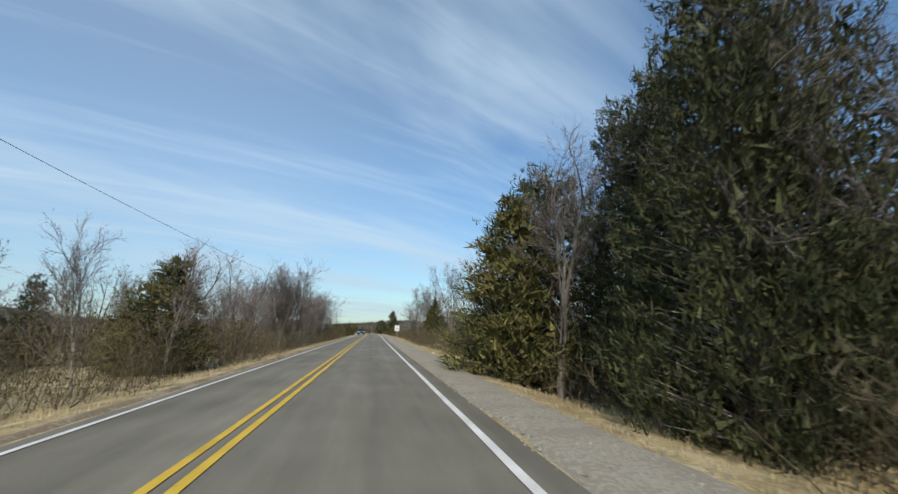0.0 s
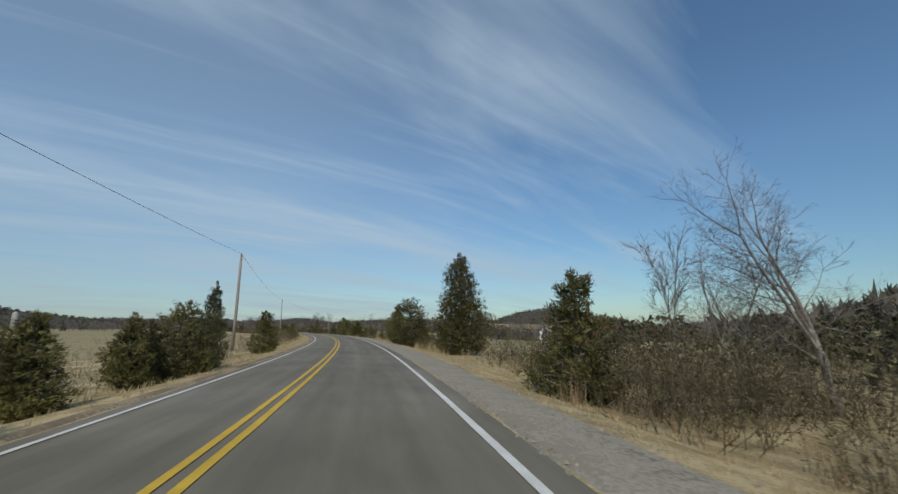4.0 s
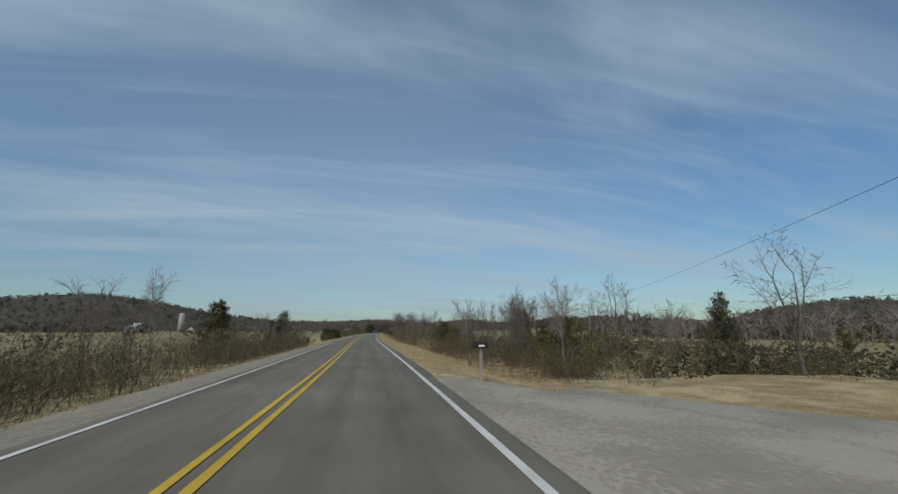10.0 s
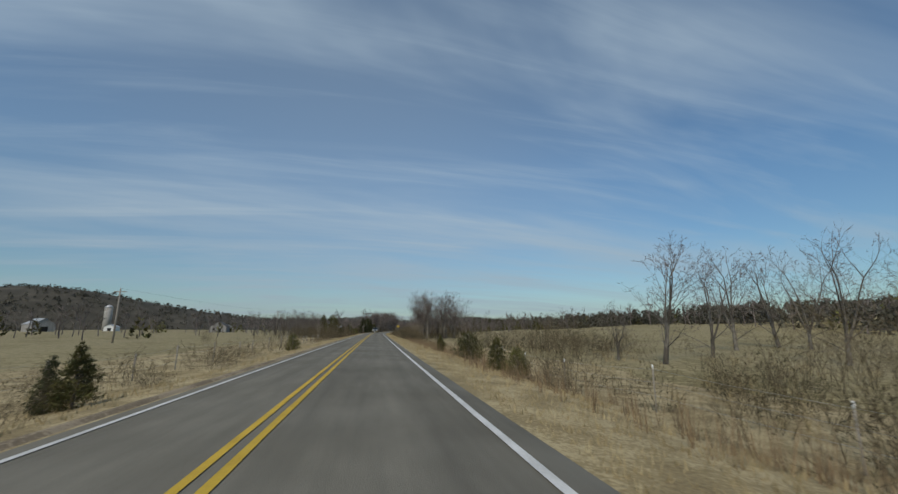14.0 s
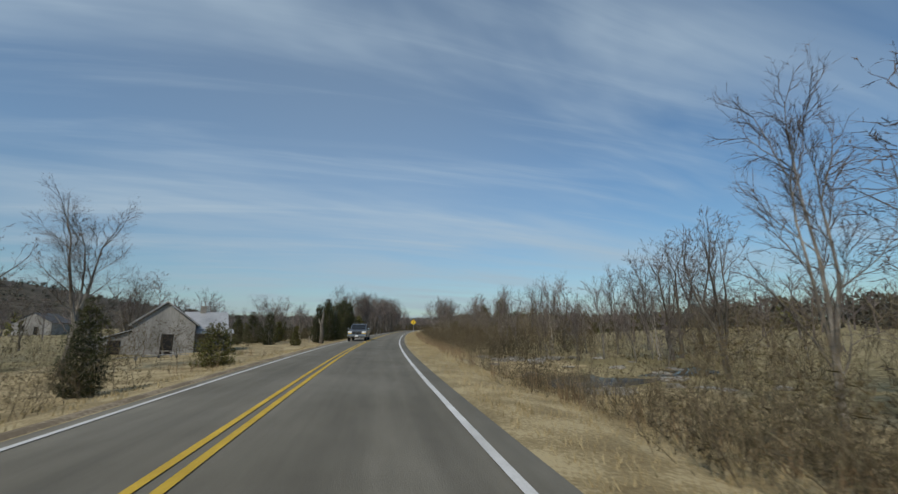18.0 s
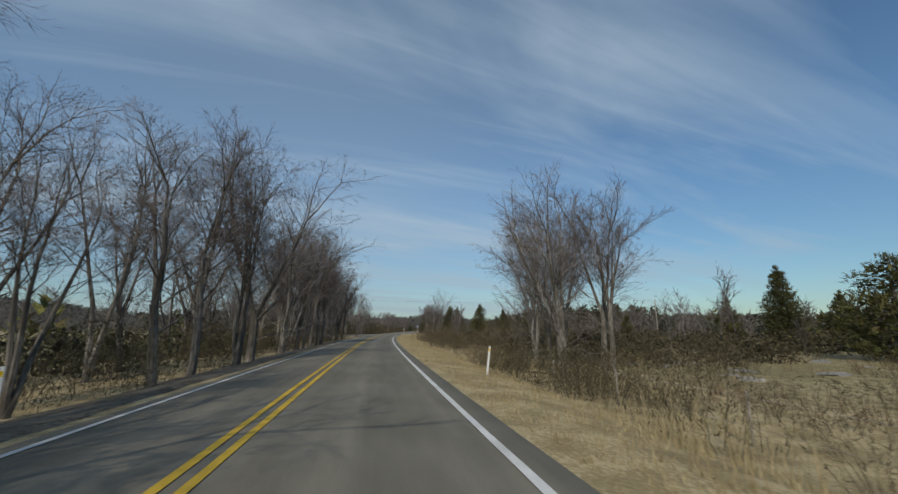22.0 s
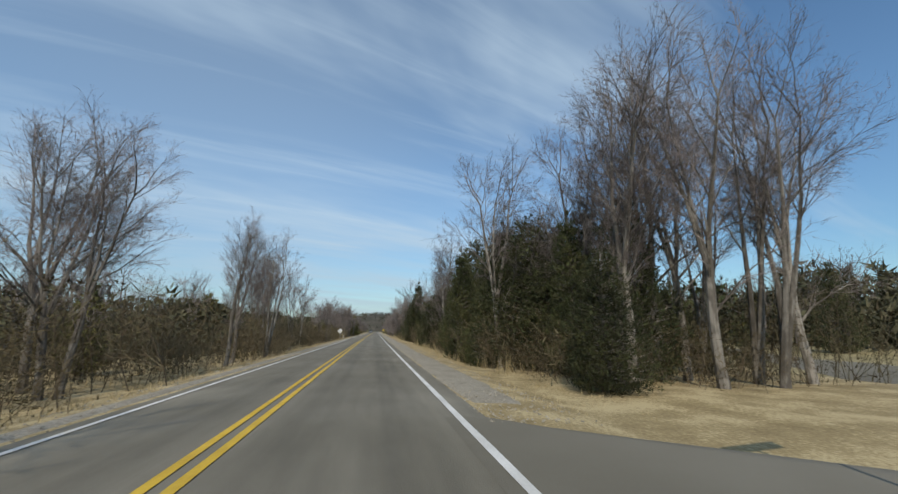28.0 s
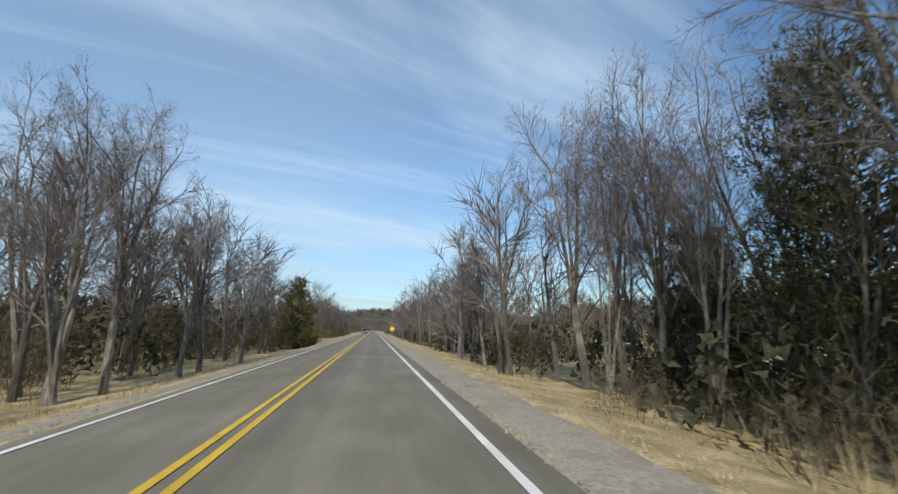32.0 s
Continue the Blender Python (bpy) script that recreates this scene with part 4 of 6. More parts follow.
row([(31.9, -7.0, 6.3), (44.9, -6.8, 9.1), (27.5, -7.2, 5.6), (46.4, -7.0, 8.4), (56.5, -6.6, 7.5), (65.2, -6.8, 8.3), (43.5, -8.2, 8.8), (72.5, -7.7, 8.6), (73.9, -7.2, 8.5), (72.5, -7.5, 8.7), (75.4, -7.7, 8.9)], TREES, L, 84)
row([(246.5, -6.6, 2.2), (259.5, -6.5, 2.7), (246.5, -6.0, 2.3), (246.5, -5.2, 2.0), (247.9, -5.0, 1.8), (259.5, -6.5, 2.6), (275.5, -7.4, 2.8), (276.9, -7.1, 2.1), (324.8, -9.7, 4.6), (377.0, -6.8, 1.7), (361.0, -7.6, 1.1), (391.5, -7.0, 1.6), (414.7, -7.5, 1.5), (445.1, -5.6, 1.5), (417.6, -5.4, 1.6)], CEDARS, L, 74)
row([(275.5, -5.5, 2.9), (278.4, -5.8, 2.7), (353.8, -10.2, 5.0), (340.7, -8.7, 3.5), (343.6, -8.7, 2.5), (348.0, -7.5, 1.9), (394.4, -8.0, 2.8), (392.9, -5.7, 2.4), (392.9, -6.6, 2.0), (395.8, -5.6, 2.1), (394.4, -8.0, 2.4), (397.3, -7.8, 2.4), (417.6, -6.0, 1.4)], SHADED_CEDARS, L, 75)
row([(316.1, -10.1, 6.0), (333.5, -8.4, 4.0), (336.4, -8.4, 4.2)], SAPLINGS, L, 87)
row([(287.1, -6.1, 2.9), (285.6, -6.7, 2.2), (400.2, -7.6, 2.0), (392.9, -8.2, 1.8)], THICKETS, L, 90)
row([(603.2, -5.0, 4.2), (545.2, -6.3, 2.3)], CEDARS, L, 81)
row([(578.5, -7.2, 5.1), (584.3, -6.9, 6.1), (598.8, -7.4, 7.1), (593.0, -6.3, 6.7), (594.5, -5.7, 6.7), (598.8, -5.5, 4.4), (574.2, -12.1, 4.0), (508.9, -6.9, 2.3), (510.4, -6.8, 2.7), (536.5, -6.8, 3.1)], SHADED_CEDARS, L, 82)
row([(590, -8.6, 6.6), (596, -7.2, 6.6), (586, -6.4, 5.8), (626, -6.6, 3.3), (629, -7.6, 3.5), (632, -6.8, 2.8), (637, -7.6, 2.6)], SHADED_CEDARS, L, 83)
row([(533.6, -6.1, 1.6), (536.5, -6.1, 1.7)], THICKETS, L, 97)
row([(542.3, -11.2, 8.4), (542.3, -15.8, 7.2), (523.4, -17.4, 5.3), (537.9, -19.4, 6.3), (574.2, -14.5, 5.9), (577.1, -13.4, 6.4), (623.5, -7.7, 10.8), (623.5, -7.4, 10.5), (624.9, -6.9, 10.4), (626.4, -6.8, 10.4), (629.3, -6.0, 10.0), (633.6, -5.8, 10.9), (638.0, -5.0, 11.3), (643.8, -5.0, 12.3), (653.9, -5.6, 10.1), (656.8, -5.6, 11.8), (659.7, -5.0, 12.2), (662.6, -5.0, 12.4), (649.6, -6.6, 7.9), (669.9, -5.0, 12.3), (681.5, -5.0, 12.9), (681.5, -8.1, 13.1), (681.5, -7.6, 13.3), (681.5, -7.2, 13.5), (682.9, -6.5, 13.5), (684.4, -6.1, 13.5), (684.4, -5.4, 13.5), (685.8, -5.0, 13.5)], TREES, L, 98)
row([(688.7, -5.0, 13.5), (710.5, -8.3, 12.9), (711.9, -7.9, 12.9), (713.4, -7.9, 13.4), (713.4, -7.5, 13.5), (714.8, -6.7, 13.5), (716.3, -6.0, 13.5)], TREES, L, 98)
row([(729.3, -11.3, 13.5), (739.5, -6.1, 7.8), (812.0, -5.0, 8.5)], OAKS, L, 100)
row([(761.2, -10.9, 6.9), (894.6, -7.2, 7.4), (917.8, -5.5, 8.7)], SAPLINGS, L, 101)
row([(740.9, -8.8, 10.4), (774.3, -10.1, 13.5), (784.4, -8.7, 13.5), (748.2, -14.0, 6.3), (768.5, -7.1, 13.5), (775.7, -13.2, 13.5), (833.7, -21.3, 8.9), (823.6, -11.7, 7.0), (826.5, -7.7, 9.3), (841.0, -7.0, 9.5), (827.9, -20.4, 8.6), (826.5, -7.2, 9.7), (827.9, -9.1, 10.7), (838.1, -6.4, 9.6), (845.3, -6.1, 10.2), (885.9, -6.2, 7.8), (884.5, -7.4, 6.9), (919.3, -10.5, 9.7), (922.2, -9.5, 9.9), (929.4, -10.0, 12.0), (942.5, -7.5, 10.4), (943.9, -6.8, 10.9), (942.5, -7.2, 9.0), (949.7, -6.1, 10.0), (948.3, -6.4, 8.6), (952.6, -5.2, 7.6), (943.9, -9.1, 11.2), (855.5, -8.2, 11.5)], SLIM, L, 105)
row([(862.7, -11.4, 11.7), (864.2, -10.9, 10.9), (870.0, -8.7, 10.6), (875.8, -8.8, 10.6)], SLIM, L, 105)
row([(975.8, -6.4, 8)], CEDARS, L, 95)
# ---------- plants scattered to the right of the road ----------
belt(101, -25, 30, 8, 22, 10, SHADED_CEDARS + TREES, 7, 11, R)
belt(103, -25, 30, 7.1, 11, 20, THICKETS, 1.5, 3, R)
belt(104, 28, 78, 13, 34, 10, TREES, 7, 10, R)
belt(105, 28, 80, 8.4, 12, 20, THICKETS + SHRUBS, 1.6, 3, R)
belt(106, 30, 80, 12, 26, 8, CEDARS, 3, 5, R)
belt(107, 80, 128, 14, 34, 8, TREES, 7, 9.5, R)
belt(160, 88, 126, 10, 22, 8, CEDARS, 3, 5.5, R)
belt(161, 60, 126, 12, 26, 7, SHADED_CEDARS, 4.5, 7, R)
belt(108, 80, 128, 8.5, 13, 22, THICKETS + SHRUBS, 1.6, 3.2, R)
belt(109, 128, 190, 9, 16, 16, SHRUBS, 0.9, 2.0, R)
belt(130, 196, 290, 8.2, 12, 18, SHRUBS + THICKETS, 0.8, 1.8, R)
belt(110, 308, 352, 8.8, 13, 22, SHRUBS + THICKETS, 1.2, 2.4, R)
belt(151, 308, 348, 11, 20, 12, TREES + SAPLINGS, 4, 6.5, R)
belt(152, 308, 345, 10, 18, 4, CEDARS, 2.6, 4, R)
belt(153, 726, 780, 10, 30, 10, CEDARS + TREES, 3.5, 6, R)
belt(111, 305, 400, 16, 45, 16, SAPLINGS + TREES, 4, 7, R)
belt(112, 350, 425, 6.6, 12, 18, SHRUBS, 0.8, 1.7, R)
belt(113, 474, 520, 6.2, 9, 28, SHRUBS, 1.0, 1.9, R)
belt(169, 425, 474, 7.6, 12, 9, SHRUBS, 0.8, 1.4, R)
belt(114, 512, 548, 13, 24, 6, TREES, 8, 11, R)
belt(159, 500, 545, 6.2, 10, 36, SHRUBS + THICKETS, 0.9, 2.0, R)
belt(166, 548, 578, 12, 22, 16, SAPLINGS + TALLS, 4, 5.6, R)
belt(115, 546, 610, 7.8, 11, 22, SHRUBS + THICKETS, 1.6, 2.8, R)
belt(116, 545, 612, 12, 34, 22, SAPLINGS, 5, 8, R)
belt(141, 546, 608, 8.6, 14, 24, TALLS, 2.6, 4.2, R)
belt(142, 652, 700, 10, 14, 12, TALLS, 2.2, 3.6, R)
belt(143, 700, 724, 9, 14, 10, TALLS, 3, 4.6, R)
belt(144, 305, 348, 10, 16, 16, TALLS, 2.6, 4.4, R)
belt(154, 384, 412, 9, 15, 16, TALLS, 2.6, 4.4, R)
belt(149, 823, 836, 8.2, 14, 20, THICKETS, 1.4, 2.6, R)
belt(145, 826, 900, 8.8, 11.5, 30, THICKETS + TALLS, 1.8, 3.6, R)
belt(146, 232, 305, 22, 50, 14, OAKS, 6, 9, R)
belt(147, 823, 838, 9.5, 15, 7, SLIM, 8, 11, R)
belt(148, 822, 842, 7.6, 11, 6, SHADED_CEDARS, 3.5, 5.5, R)
belt(117, 650, 724, 8.2, 12, 26, SHRUBS + THICKETS, 1.0, 2.0, R)
belt(118, 640, 745, 22, 60, 18, CEDARS + TREES, 4, 8, R)
belt(119, 830, 900, 8.8, 15, 34, SHADED_CEDARS, 6, 9.5, R)
belt(120, 828, 900, 9, 26, 14, SLIM, 9, 12, R)
belt(122, 830, 900, 8.8, 12, 26, THICKETS, 1.8, 3, R)
belt(162, 901, 938, 7.6, 11, 22, THICKETS + SHRUBS, 0.9, 2.0, R)
belt(163, 918, 945, 12, 20, 10, THICKETS + SHRUBS, 1.0, 1.8, R)
belt(167, 733, 762, 9, 17, 24, SHRUBS + THICKETS, 0.7, 1.5, R)
belt(168, 748, 792, 11, 26, 20, SHRUBS + THICKETS, 0.8, 1.9, R)
belt(165, 906, 942, 20, 40, 18, SHRUBS + THICKETS, 0.8, 1.7, R)
belt(164, 926, 945, 8.5, 18, 12, SLIM, 8, 11.5, R)
belt(121, 935, 1060, 8, 18, 22, SLIM, 8, 11, R)
belt(150, 372, 425, 12, 24, 8, TREES + SAPLINGS, 4, 6.5, R)
# ---------- and to the left ----------
belt(201, -25, 30, -24, -8, 12, TREES + SAPLINGS, 5, 8, L)
belt(202, 20, 60, -22, -6.5, 16, SAPLINGS, 5, 8, L)
belt(219, 30, 78, -13.5, -6.6, 20, TREES, 6, 9, L)
belt(203, -25, 90, -7.4, -4.6, 52, THICKETS + SHRUBS, 1.4, 2.6, L)
belt(204, 112, 190, -9, -5.4, 20, THICKETS + SHRUBS, 1.2, 2.2, L)
belt(205, 190, 285, -9, -5.4, 16, SHRUBS, 0.8, 1.5, L)
belt(206, 285, 345, -8, -4.8, 26, SHRUBS + THICKETS, 1.0, 2.0, L)
belt(213, 290, 340, -10, -5.5, 10, SAPLINGS, 2.5, 4.5, L)
belt(260, 397, 407, -10.5, -6.6, 7, SHADED_CEDARS, 1.9, 2.7, L, (1.3, 1.7), 1.0)
belt(214, 395, 440, -7.5, -5.4, 20, SHRUBS, 0.8, 1.4, L)
belt(207, 475, 533, -9, -5.2, 22, SHRUBS + THICKETS, 1.2, 2.2, L)
belt(215, 545, 585, -38, -22, 12, TREES, 5, 8, L)
belt(216, 572, 600, -14, -8, 8, THICKETS + CEDARS, 1.6, 3, L)
belt(208, 605, 722, -15, -6, 26, TREES, 10, 13.5, L)
belt(209, 605, 722, -8.6, -4.9, 34, THICKETS, 1.4, 2.8, L)
belt(210, 775, 935, -26, -8, 26, SLIM + SAPLINGS, 7, 10, L)
belt(261, 766, 802, -20, -9, 8, SLIM, 6.5, 9.5, L)
belt(262, 579, 592, -25, -14, 9, SHADED_CEDARS, 3, 4.6, L, (1.0, 1.3))
belt(263, 579, 596, -16.8, -12, 4, TREES, 5, 6.5, L)
belt(217, 722, 752, -32, -14.1, 26, TREES, 8, 12, L)
belt(270, 520, 558, -34, -17, 14, TREES, 6, 8.5, L)
row([(570, -25, 9), (575, -28, 9.5), (556, -32, 9), (548, -29, 8.5), (583, -24, 8)], OAKS, L, 85)
belt(211, 775, 935, -9, -5.2, 46, THICKETS, 2, 3.4, L)
belt(241, 775, 935, -14, -7.5, 40, TALLS, 3.2, 4.8, L)
belt(242, 476, 531, -12, -6.5, 14, TALLS, 2.6, 4.0, L)
belt(243, 476, 528, -16, -8, 8, TREES + CEDARS, 3.5, 6, L)
belt(218, 775, 935, -22, -9, 16, CEDARS, 3, 6, L)
belt(212, 935, 1060, -18, -7, 22, SLIM, 8, 11, L)
BR = "tangled leafless brown roadside brush"
MIX = MASSES
TB = "tall tan leafless brush and thin stems behind the roadside shrubs"
brush("roadside_brush", 501, -25, 130, 9.5, 26, 70, MIX, 1.6, 3.4, BR)
brush("roadside_brush", 502, 130, 300, 20, 60, 40, MIX, 1.2, 2.4, BR)
brush("roadside_brush", 503, 305, 352, 11, 30, 24, MIX, 1.6, 3.0, BR)
brush("roadside_brush", 504, 352, 430, 12, 40, 24, MIX, 1.2, 2.6, BR)
brush("roadside_brush", 505, 474, 530, 7, 12, 40, MASSES, 1.3, 2.2, BR)
brush("roadside_brush", 517, 425, 474, 9, 20, 12, MASSES, 0.9, 1.7, BR)
brush("roadside_brush", 506, 510, 608, 8.6, 22, 34, MIX, 1.6, 3.2, BR)
brush("tall_roadside_brush", 521, 516, 608, 11, 34, 64, TALLS, 3.0, 5.4, TB)
brush("roadside_brush", 507, 684, 724, 11, 40, 24, MIX, 1.6, 3.2, BR)
brush("roadside_brush", 515, 700, 726, 9, 26, 22, MIX, 1.8, 3.2, BR)
brush("tall_roadside_brush", 522, 690, 726, 12, 34, 26, TALLS, 2.6, 4.6, TB)
brush("tall_roadside_brush", 523, 384, 425, 10, 30, 22, TALLS, 2.4, 4.6, TB)
brush("tall_roadside_brush", 524, 772, 1000, -26, -8, 130, TALLS, 3.0, 5.0, TB)
brush("tall_roadside_brush", 525, 827, 900, 9, 24, 60, TALLS, 3, 5, TB)
belt(155, 622, 648, 17, 28, 10, TREES, 6, 8.5, R)
belt(156, 622, 650, 16, 26, 6, CEDARS, 3.5, 5.5, R)
belt(157, 612, 650, 8, 15, 14, SHRUBS + THICKETS, 0.7, 1.5, R)
belt(158, 150, 236, 7.6, 11.5, 22, CEDARS + THICKETS, 1.4, 3.0, R)
brush("roadside_brush", 516, 618, 650, 15, 30, 30, MIX, 1.6, 3.0, BR)
brush("roadside_brush", 508, 826, 900, 9, 20, 46, MIX, 2.0, 3.6, BR)
brush("roadside_brush", 509, -25, 66, -20, -6, 60, MIX, 1.6, 3.2, BR)
brush("roadside_brush", 510, 285, 345, -11, -5.6, 36, MIX, 1.2, 2.4, BR)
brush("roadside_brush", 531, 496, 531, -14, -6.4, 40, MIX, 1.6, 3.0, BR)
brush("tall_roadside_brush", 532, 496, 530, -18, -7, 26, TALLS, 2.6, 4.2, TB)
brush("roadside_brush", 533, 100, 200, -10, -5.8, 50, MIX, 1.0, 2.0, BR)
brush("roadside_brush", 511, 470, 600, -26, -9.5, 40, MIX, 1.4, 2.8, BR)
brush("roadside_brush", 512, 602, 724, -16, -5.6, 54, MASSES, 1.6, 3.2, BR)
brush("roadside_brush", 513, 772, 1060, -26, -6.4, 100, MIX, 2.0, 4.0, BR)
brush("roadside_brush", 514, 722, 752, -40, -16, 30, MIX, 2.0, 3.5, BR)


brush("roadside_brush", 541, 424, 476, -9, -5.6, 22, MASSES, 0.7, 1.4, BR)
brush("roadside_brush", 542, 436, 468, 15, 30, 26, MASSES, 1.4, 2.6, BR)
brush("tall_roadside_brush", 543, 436, 468, 15, 30, 24, TALLS, 2.4, 4.0, TB)
brush("roadside_brush", 544, 254, 292, 8.0, 12, 20, MASSES, 1.6, 2.8, BR)
brush("tall_roadside_brush", 545, 262, 292, 8.4, 13, 12, TALLS, 2.4, 3.6, TB)


TD = "dense dark brown-olive roadside brush, too thick to see through"
DENSE_RIGHT = ((112, 148, 9.2, 20, 56, 1.3, 2.6), (-25, 130, 8.2, 14, 110, 1.6, 3.0), (-25, 110, 14, 30, 75, 2.4, 4.2), (230, 292, 8.2, 13, 26, 0.9, 1.9), (301, 340, 8.0, 16, 80, 0.9, 1.9), (300, 350, 12, 30, 56, 1.4, 2.7),
               (350, 384, 6.5, 10, 44, 0.8, 1.6), (384, 425, 7.4, 22, 48, 0.9, 2.0), (425, 472, 8.2, 12, 14, 0.9, 1.5), (440, 470, 14, 30, 20, 1.6, 3.0),
               (474, 530, 6.3, 10.5, 86, 1.1, 2.0), (520, 546, 6.3, 11, 30, 0.8, 1.7), (550, 608, 7.8, 11.5, 34, 1.1, 2.0), (548, 606, 12, 17, 28, 1.8, 3.2),
               (512, 606, 16, 30, 50, 2.8, 4.4), (606, 640, 10, 14, 10, 0.7, 1.2), (618, 650, 19, 32, 20, 2.0, 3.4), (640, 668, 8.2, 11.5, 36, 1.3, 2.2),
               (668, 690, 10, 20, 16, 0.7, 1.3), (690, 722, 8.8, 13, 34, 1.2, 2.2), (655, 724, 16, 36, 56, 1.4, 2.8), (825, 898, 9, 11.5, 66, 1.8, 3.0),
               (825, 898, 11, 20, 50, 3.2, 5.2), (926, 1100, 8, 20, 74, 1.8, 3.2), (901, 926, 7.8, 10.5, 10, 0.9, 1.6), (738, 800, 11, 30, 40, 0.9, 2.2))
DENSE_LEFT = ((-25, 84, -10, -5.8, 86, 2.2, 3.6), (-25, 66, -20, -10, 44, 2.4, 4.0), (285, 345, -10, -5.8, 80, 1.5, 2.7), (498, 531, -16, -6.4, 40, 1.5, 2.6),
              (572, 604, -26, -11, 30, 2.0, 3.4), (605, 724, -17, -7, 90, 1.5, 2.8), (605, 724, -8, -5.4, 46, 0.7, 1.6), (722, 752, -40, -14, 34, 2, 4),
              (775, 935, -10, -6.4, 80, 1.8, 2.9), (775, 1060, -26, -10, 120, 3.0, 5.0), (935, 1100, -11, -7, 84, 2.2, 3.6), (742, 806, -36, -13, 60, 2.4, 4.4))
for i, (s0, s1, u0, u1, n, h0, h1) in enumerate(DENSE_RIGHT + DENSE_LEFT):
    brush("dense_brush", 600 + i, s0, s1, u0, u1, n, THICKS if h1 < 3.3 else GIANTS, h0, h1, TD)


rng = random.Random(19)
for s, u, h in [(rng.uniform(212, 300), rng.uniform(52, 95), rng.uniform(9, 12)) for _ in range(28)] + [(rng.uniform(845, 980), rng.uniform(62, 90), rng.uniform(12, 16)) for _ in range(26)]:
    plant(rng.choice(TREES), s, u, h, rng)
joined("bare_tree_row", DISTANT, "leafless trees standing behind the roadside brush", "woods")
# ---------- groves in the middle distance ----------
def grove(name, seed, spots, label, h0=7, h1=10, thick=0.05, evergreen=0.12, limbs=9):
    """Many plain bare trees and some cedars far from the road, in one mesh."""
    rng = random.Random(seed)
    wood, leaf = Heap(), Heap()
    up = Vector((0, 0, 1))
    for x, y, z, *tall in spots:
        h = tall[0] if tall else rng.uniform(h0, h1)
        p = Vector((x, y, z - 0.3))
        if rng.random() < evergreen:
            w = h * rng.uniform(0.16, 0.24)
            hh = h * rng.uniform(0.55, 0.8)
            for _ in range(46):
                q = 1 - rng.random() ** 0.6
                a = rng.uniform(0, 6.28)
                r = w * (1 - q) ** 0.7
                c = p + Vector((math.cos(a) * r, math.sin(a) * r, hh * (0.05 + q * 0.9)))
                d = Vector((math.cos(a), math.sin(a), 1.0)).normalized()
                sd = d.orthogonal().normalized()
                sd.rotate(Matrix.Rotation(rng.uniform(0, 6.28), 3, d))
                leaf.blade(c - d * 0.4, c + d * rng.uniform(0.5, 1.0), sd * rng.uniform(0.2, 0.45))
            continue
        tip = p + Vector((rng.gauss(0, 0.5), rng.gauss(0, 0.5), h * 0.8))
        wood.spike(p, tip, 0.1 + 0.008 * h)
        for i in range(limbs):
            q = rng.uniform(0.25, 1.0)
            b = p.lerp(tip, q)
            d = away(rng, up, rng.uniform(20, 60))
            e = b + d * h * rng.uniform(0.2, 0.42) * (1.15 - 0.6 * q)
            wood.spike(b, e, thick * 1.2)
            for _ in range(limbs - 1):
                c = b.lerp(e, rng.uniform(0.25, 1))
                d2 = away(rng, d, rng.uniform(15, 60))
                wood.spike(c, c + d2 * h * rng.uniform(0.08, 0.18), thick * 0.75)
    ob = tagged(new(name, wood.made(name, TWIG)), label, "woods", kind="stuff")
    if leaf.v:
        tagged(new("far_cedar", leaf.made("far_cedar", CEDAR)), "dark green cedars among the far bare woods", "woods", kind="stuff")
    return ob


def band(seed, s0, s1, u0, u1, n):
    rng = random.Random(seed)
    res = []
    for _ in range(n):
        u, s = rng.uniform(u0, u1), rng.uniform(s0, s1)
        x, y, _h = road(s, u)
        res.append((x, y, field(x, y)))
    return res


grove("roadside_woods", 331, band(31, 945, 1060, 7.8, 15, 60) + band(32, 945, 1060, -15, -7.4, 60), "leafless woods arching over the road ahead", 9, 13, 0.035, 0.0, 13)
grove("far_tree_row", 312, band(14, 300, 420, 45, 90, 70), "leafless tree row across the pasture", 5, 8)
grove("far_tree_row", 313, band(15, 550, 760, 36, 70, 110), "leafless tree row across the pasture", 5, 9)
grove("roadside_woods", 314, band(16, 762, 806, -60, -16, 110), "leafless woods behind the side road", 10, 14, 0.04)
grove("far_tree_row", 301, band(1, 100, 330, 85, 130, 130), "leafless tree row across the pasture")
grove("far_tree_row", 302, band(2, 330, 560, 95, 150, 130), "leafless tree row across the pasture")
grove("far_tree_row", 303, band(3, 560, 800, 60, 130, 150), "leafless tree row across the pasture")
grove("far_tree_row", 304, band(4, 60, 700, -330, -290, 200), "leafless tree row beyond the hay field")
grove("far_tree_row", 305, band(5, 600, 760, -120, -30, 130), "leafless tree row beyond the hay field", 8, 12)
grove("roadside_woods", 306, band(6, 775, 1100, -70, -22, 220), "leafless woods behind the roadside trees", 10, 14, 0.04)
grove("roadside_woods", 307, band(7, 965, 1100, 22, 70, 110), "leafless woods behind the roadside trees", 8, 12, 0.03, 0.12, 13)
grove("roadside_woods", 308, band(8, -40, 130, 30, 80, 120), "leafless woods behind the roadside trees", 7, 10, 0.04)
grove("roadside_woods", 309, band(9, -40, 60, -60, -22, 60), "leafless woods behind the roadside trees", 6, 9, 0.04)
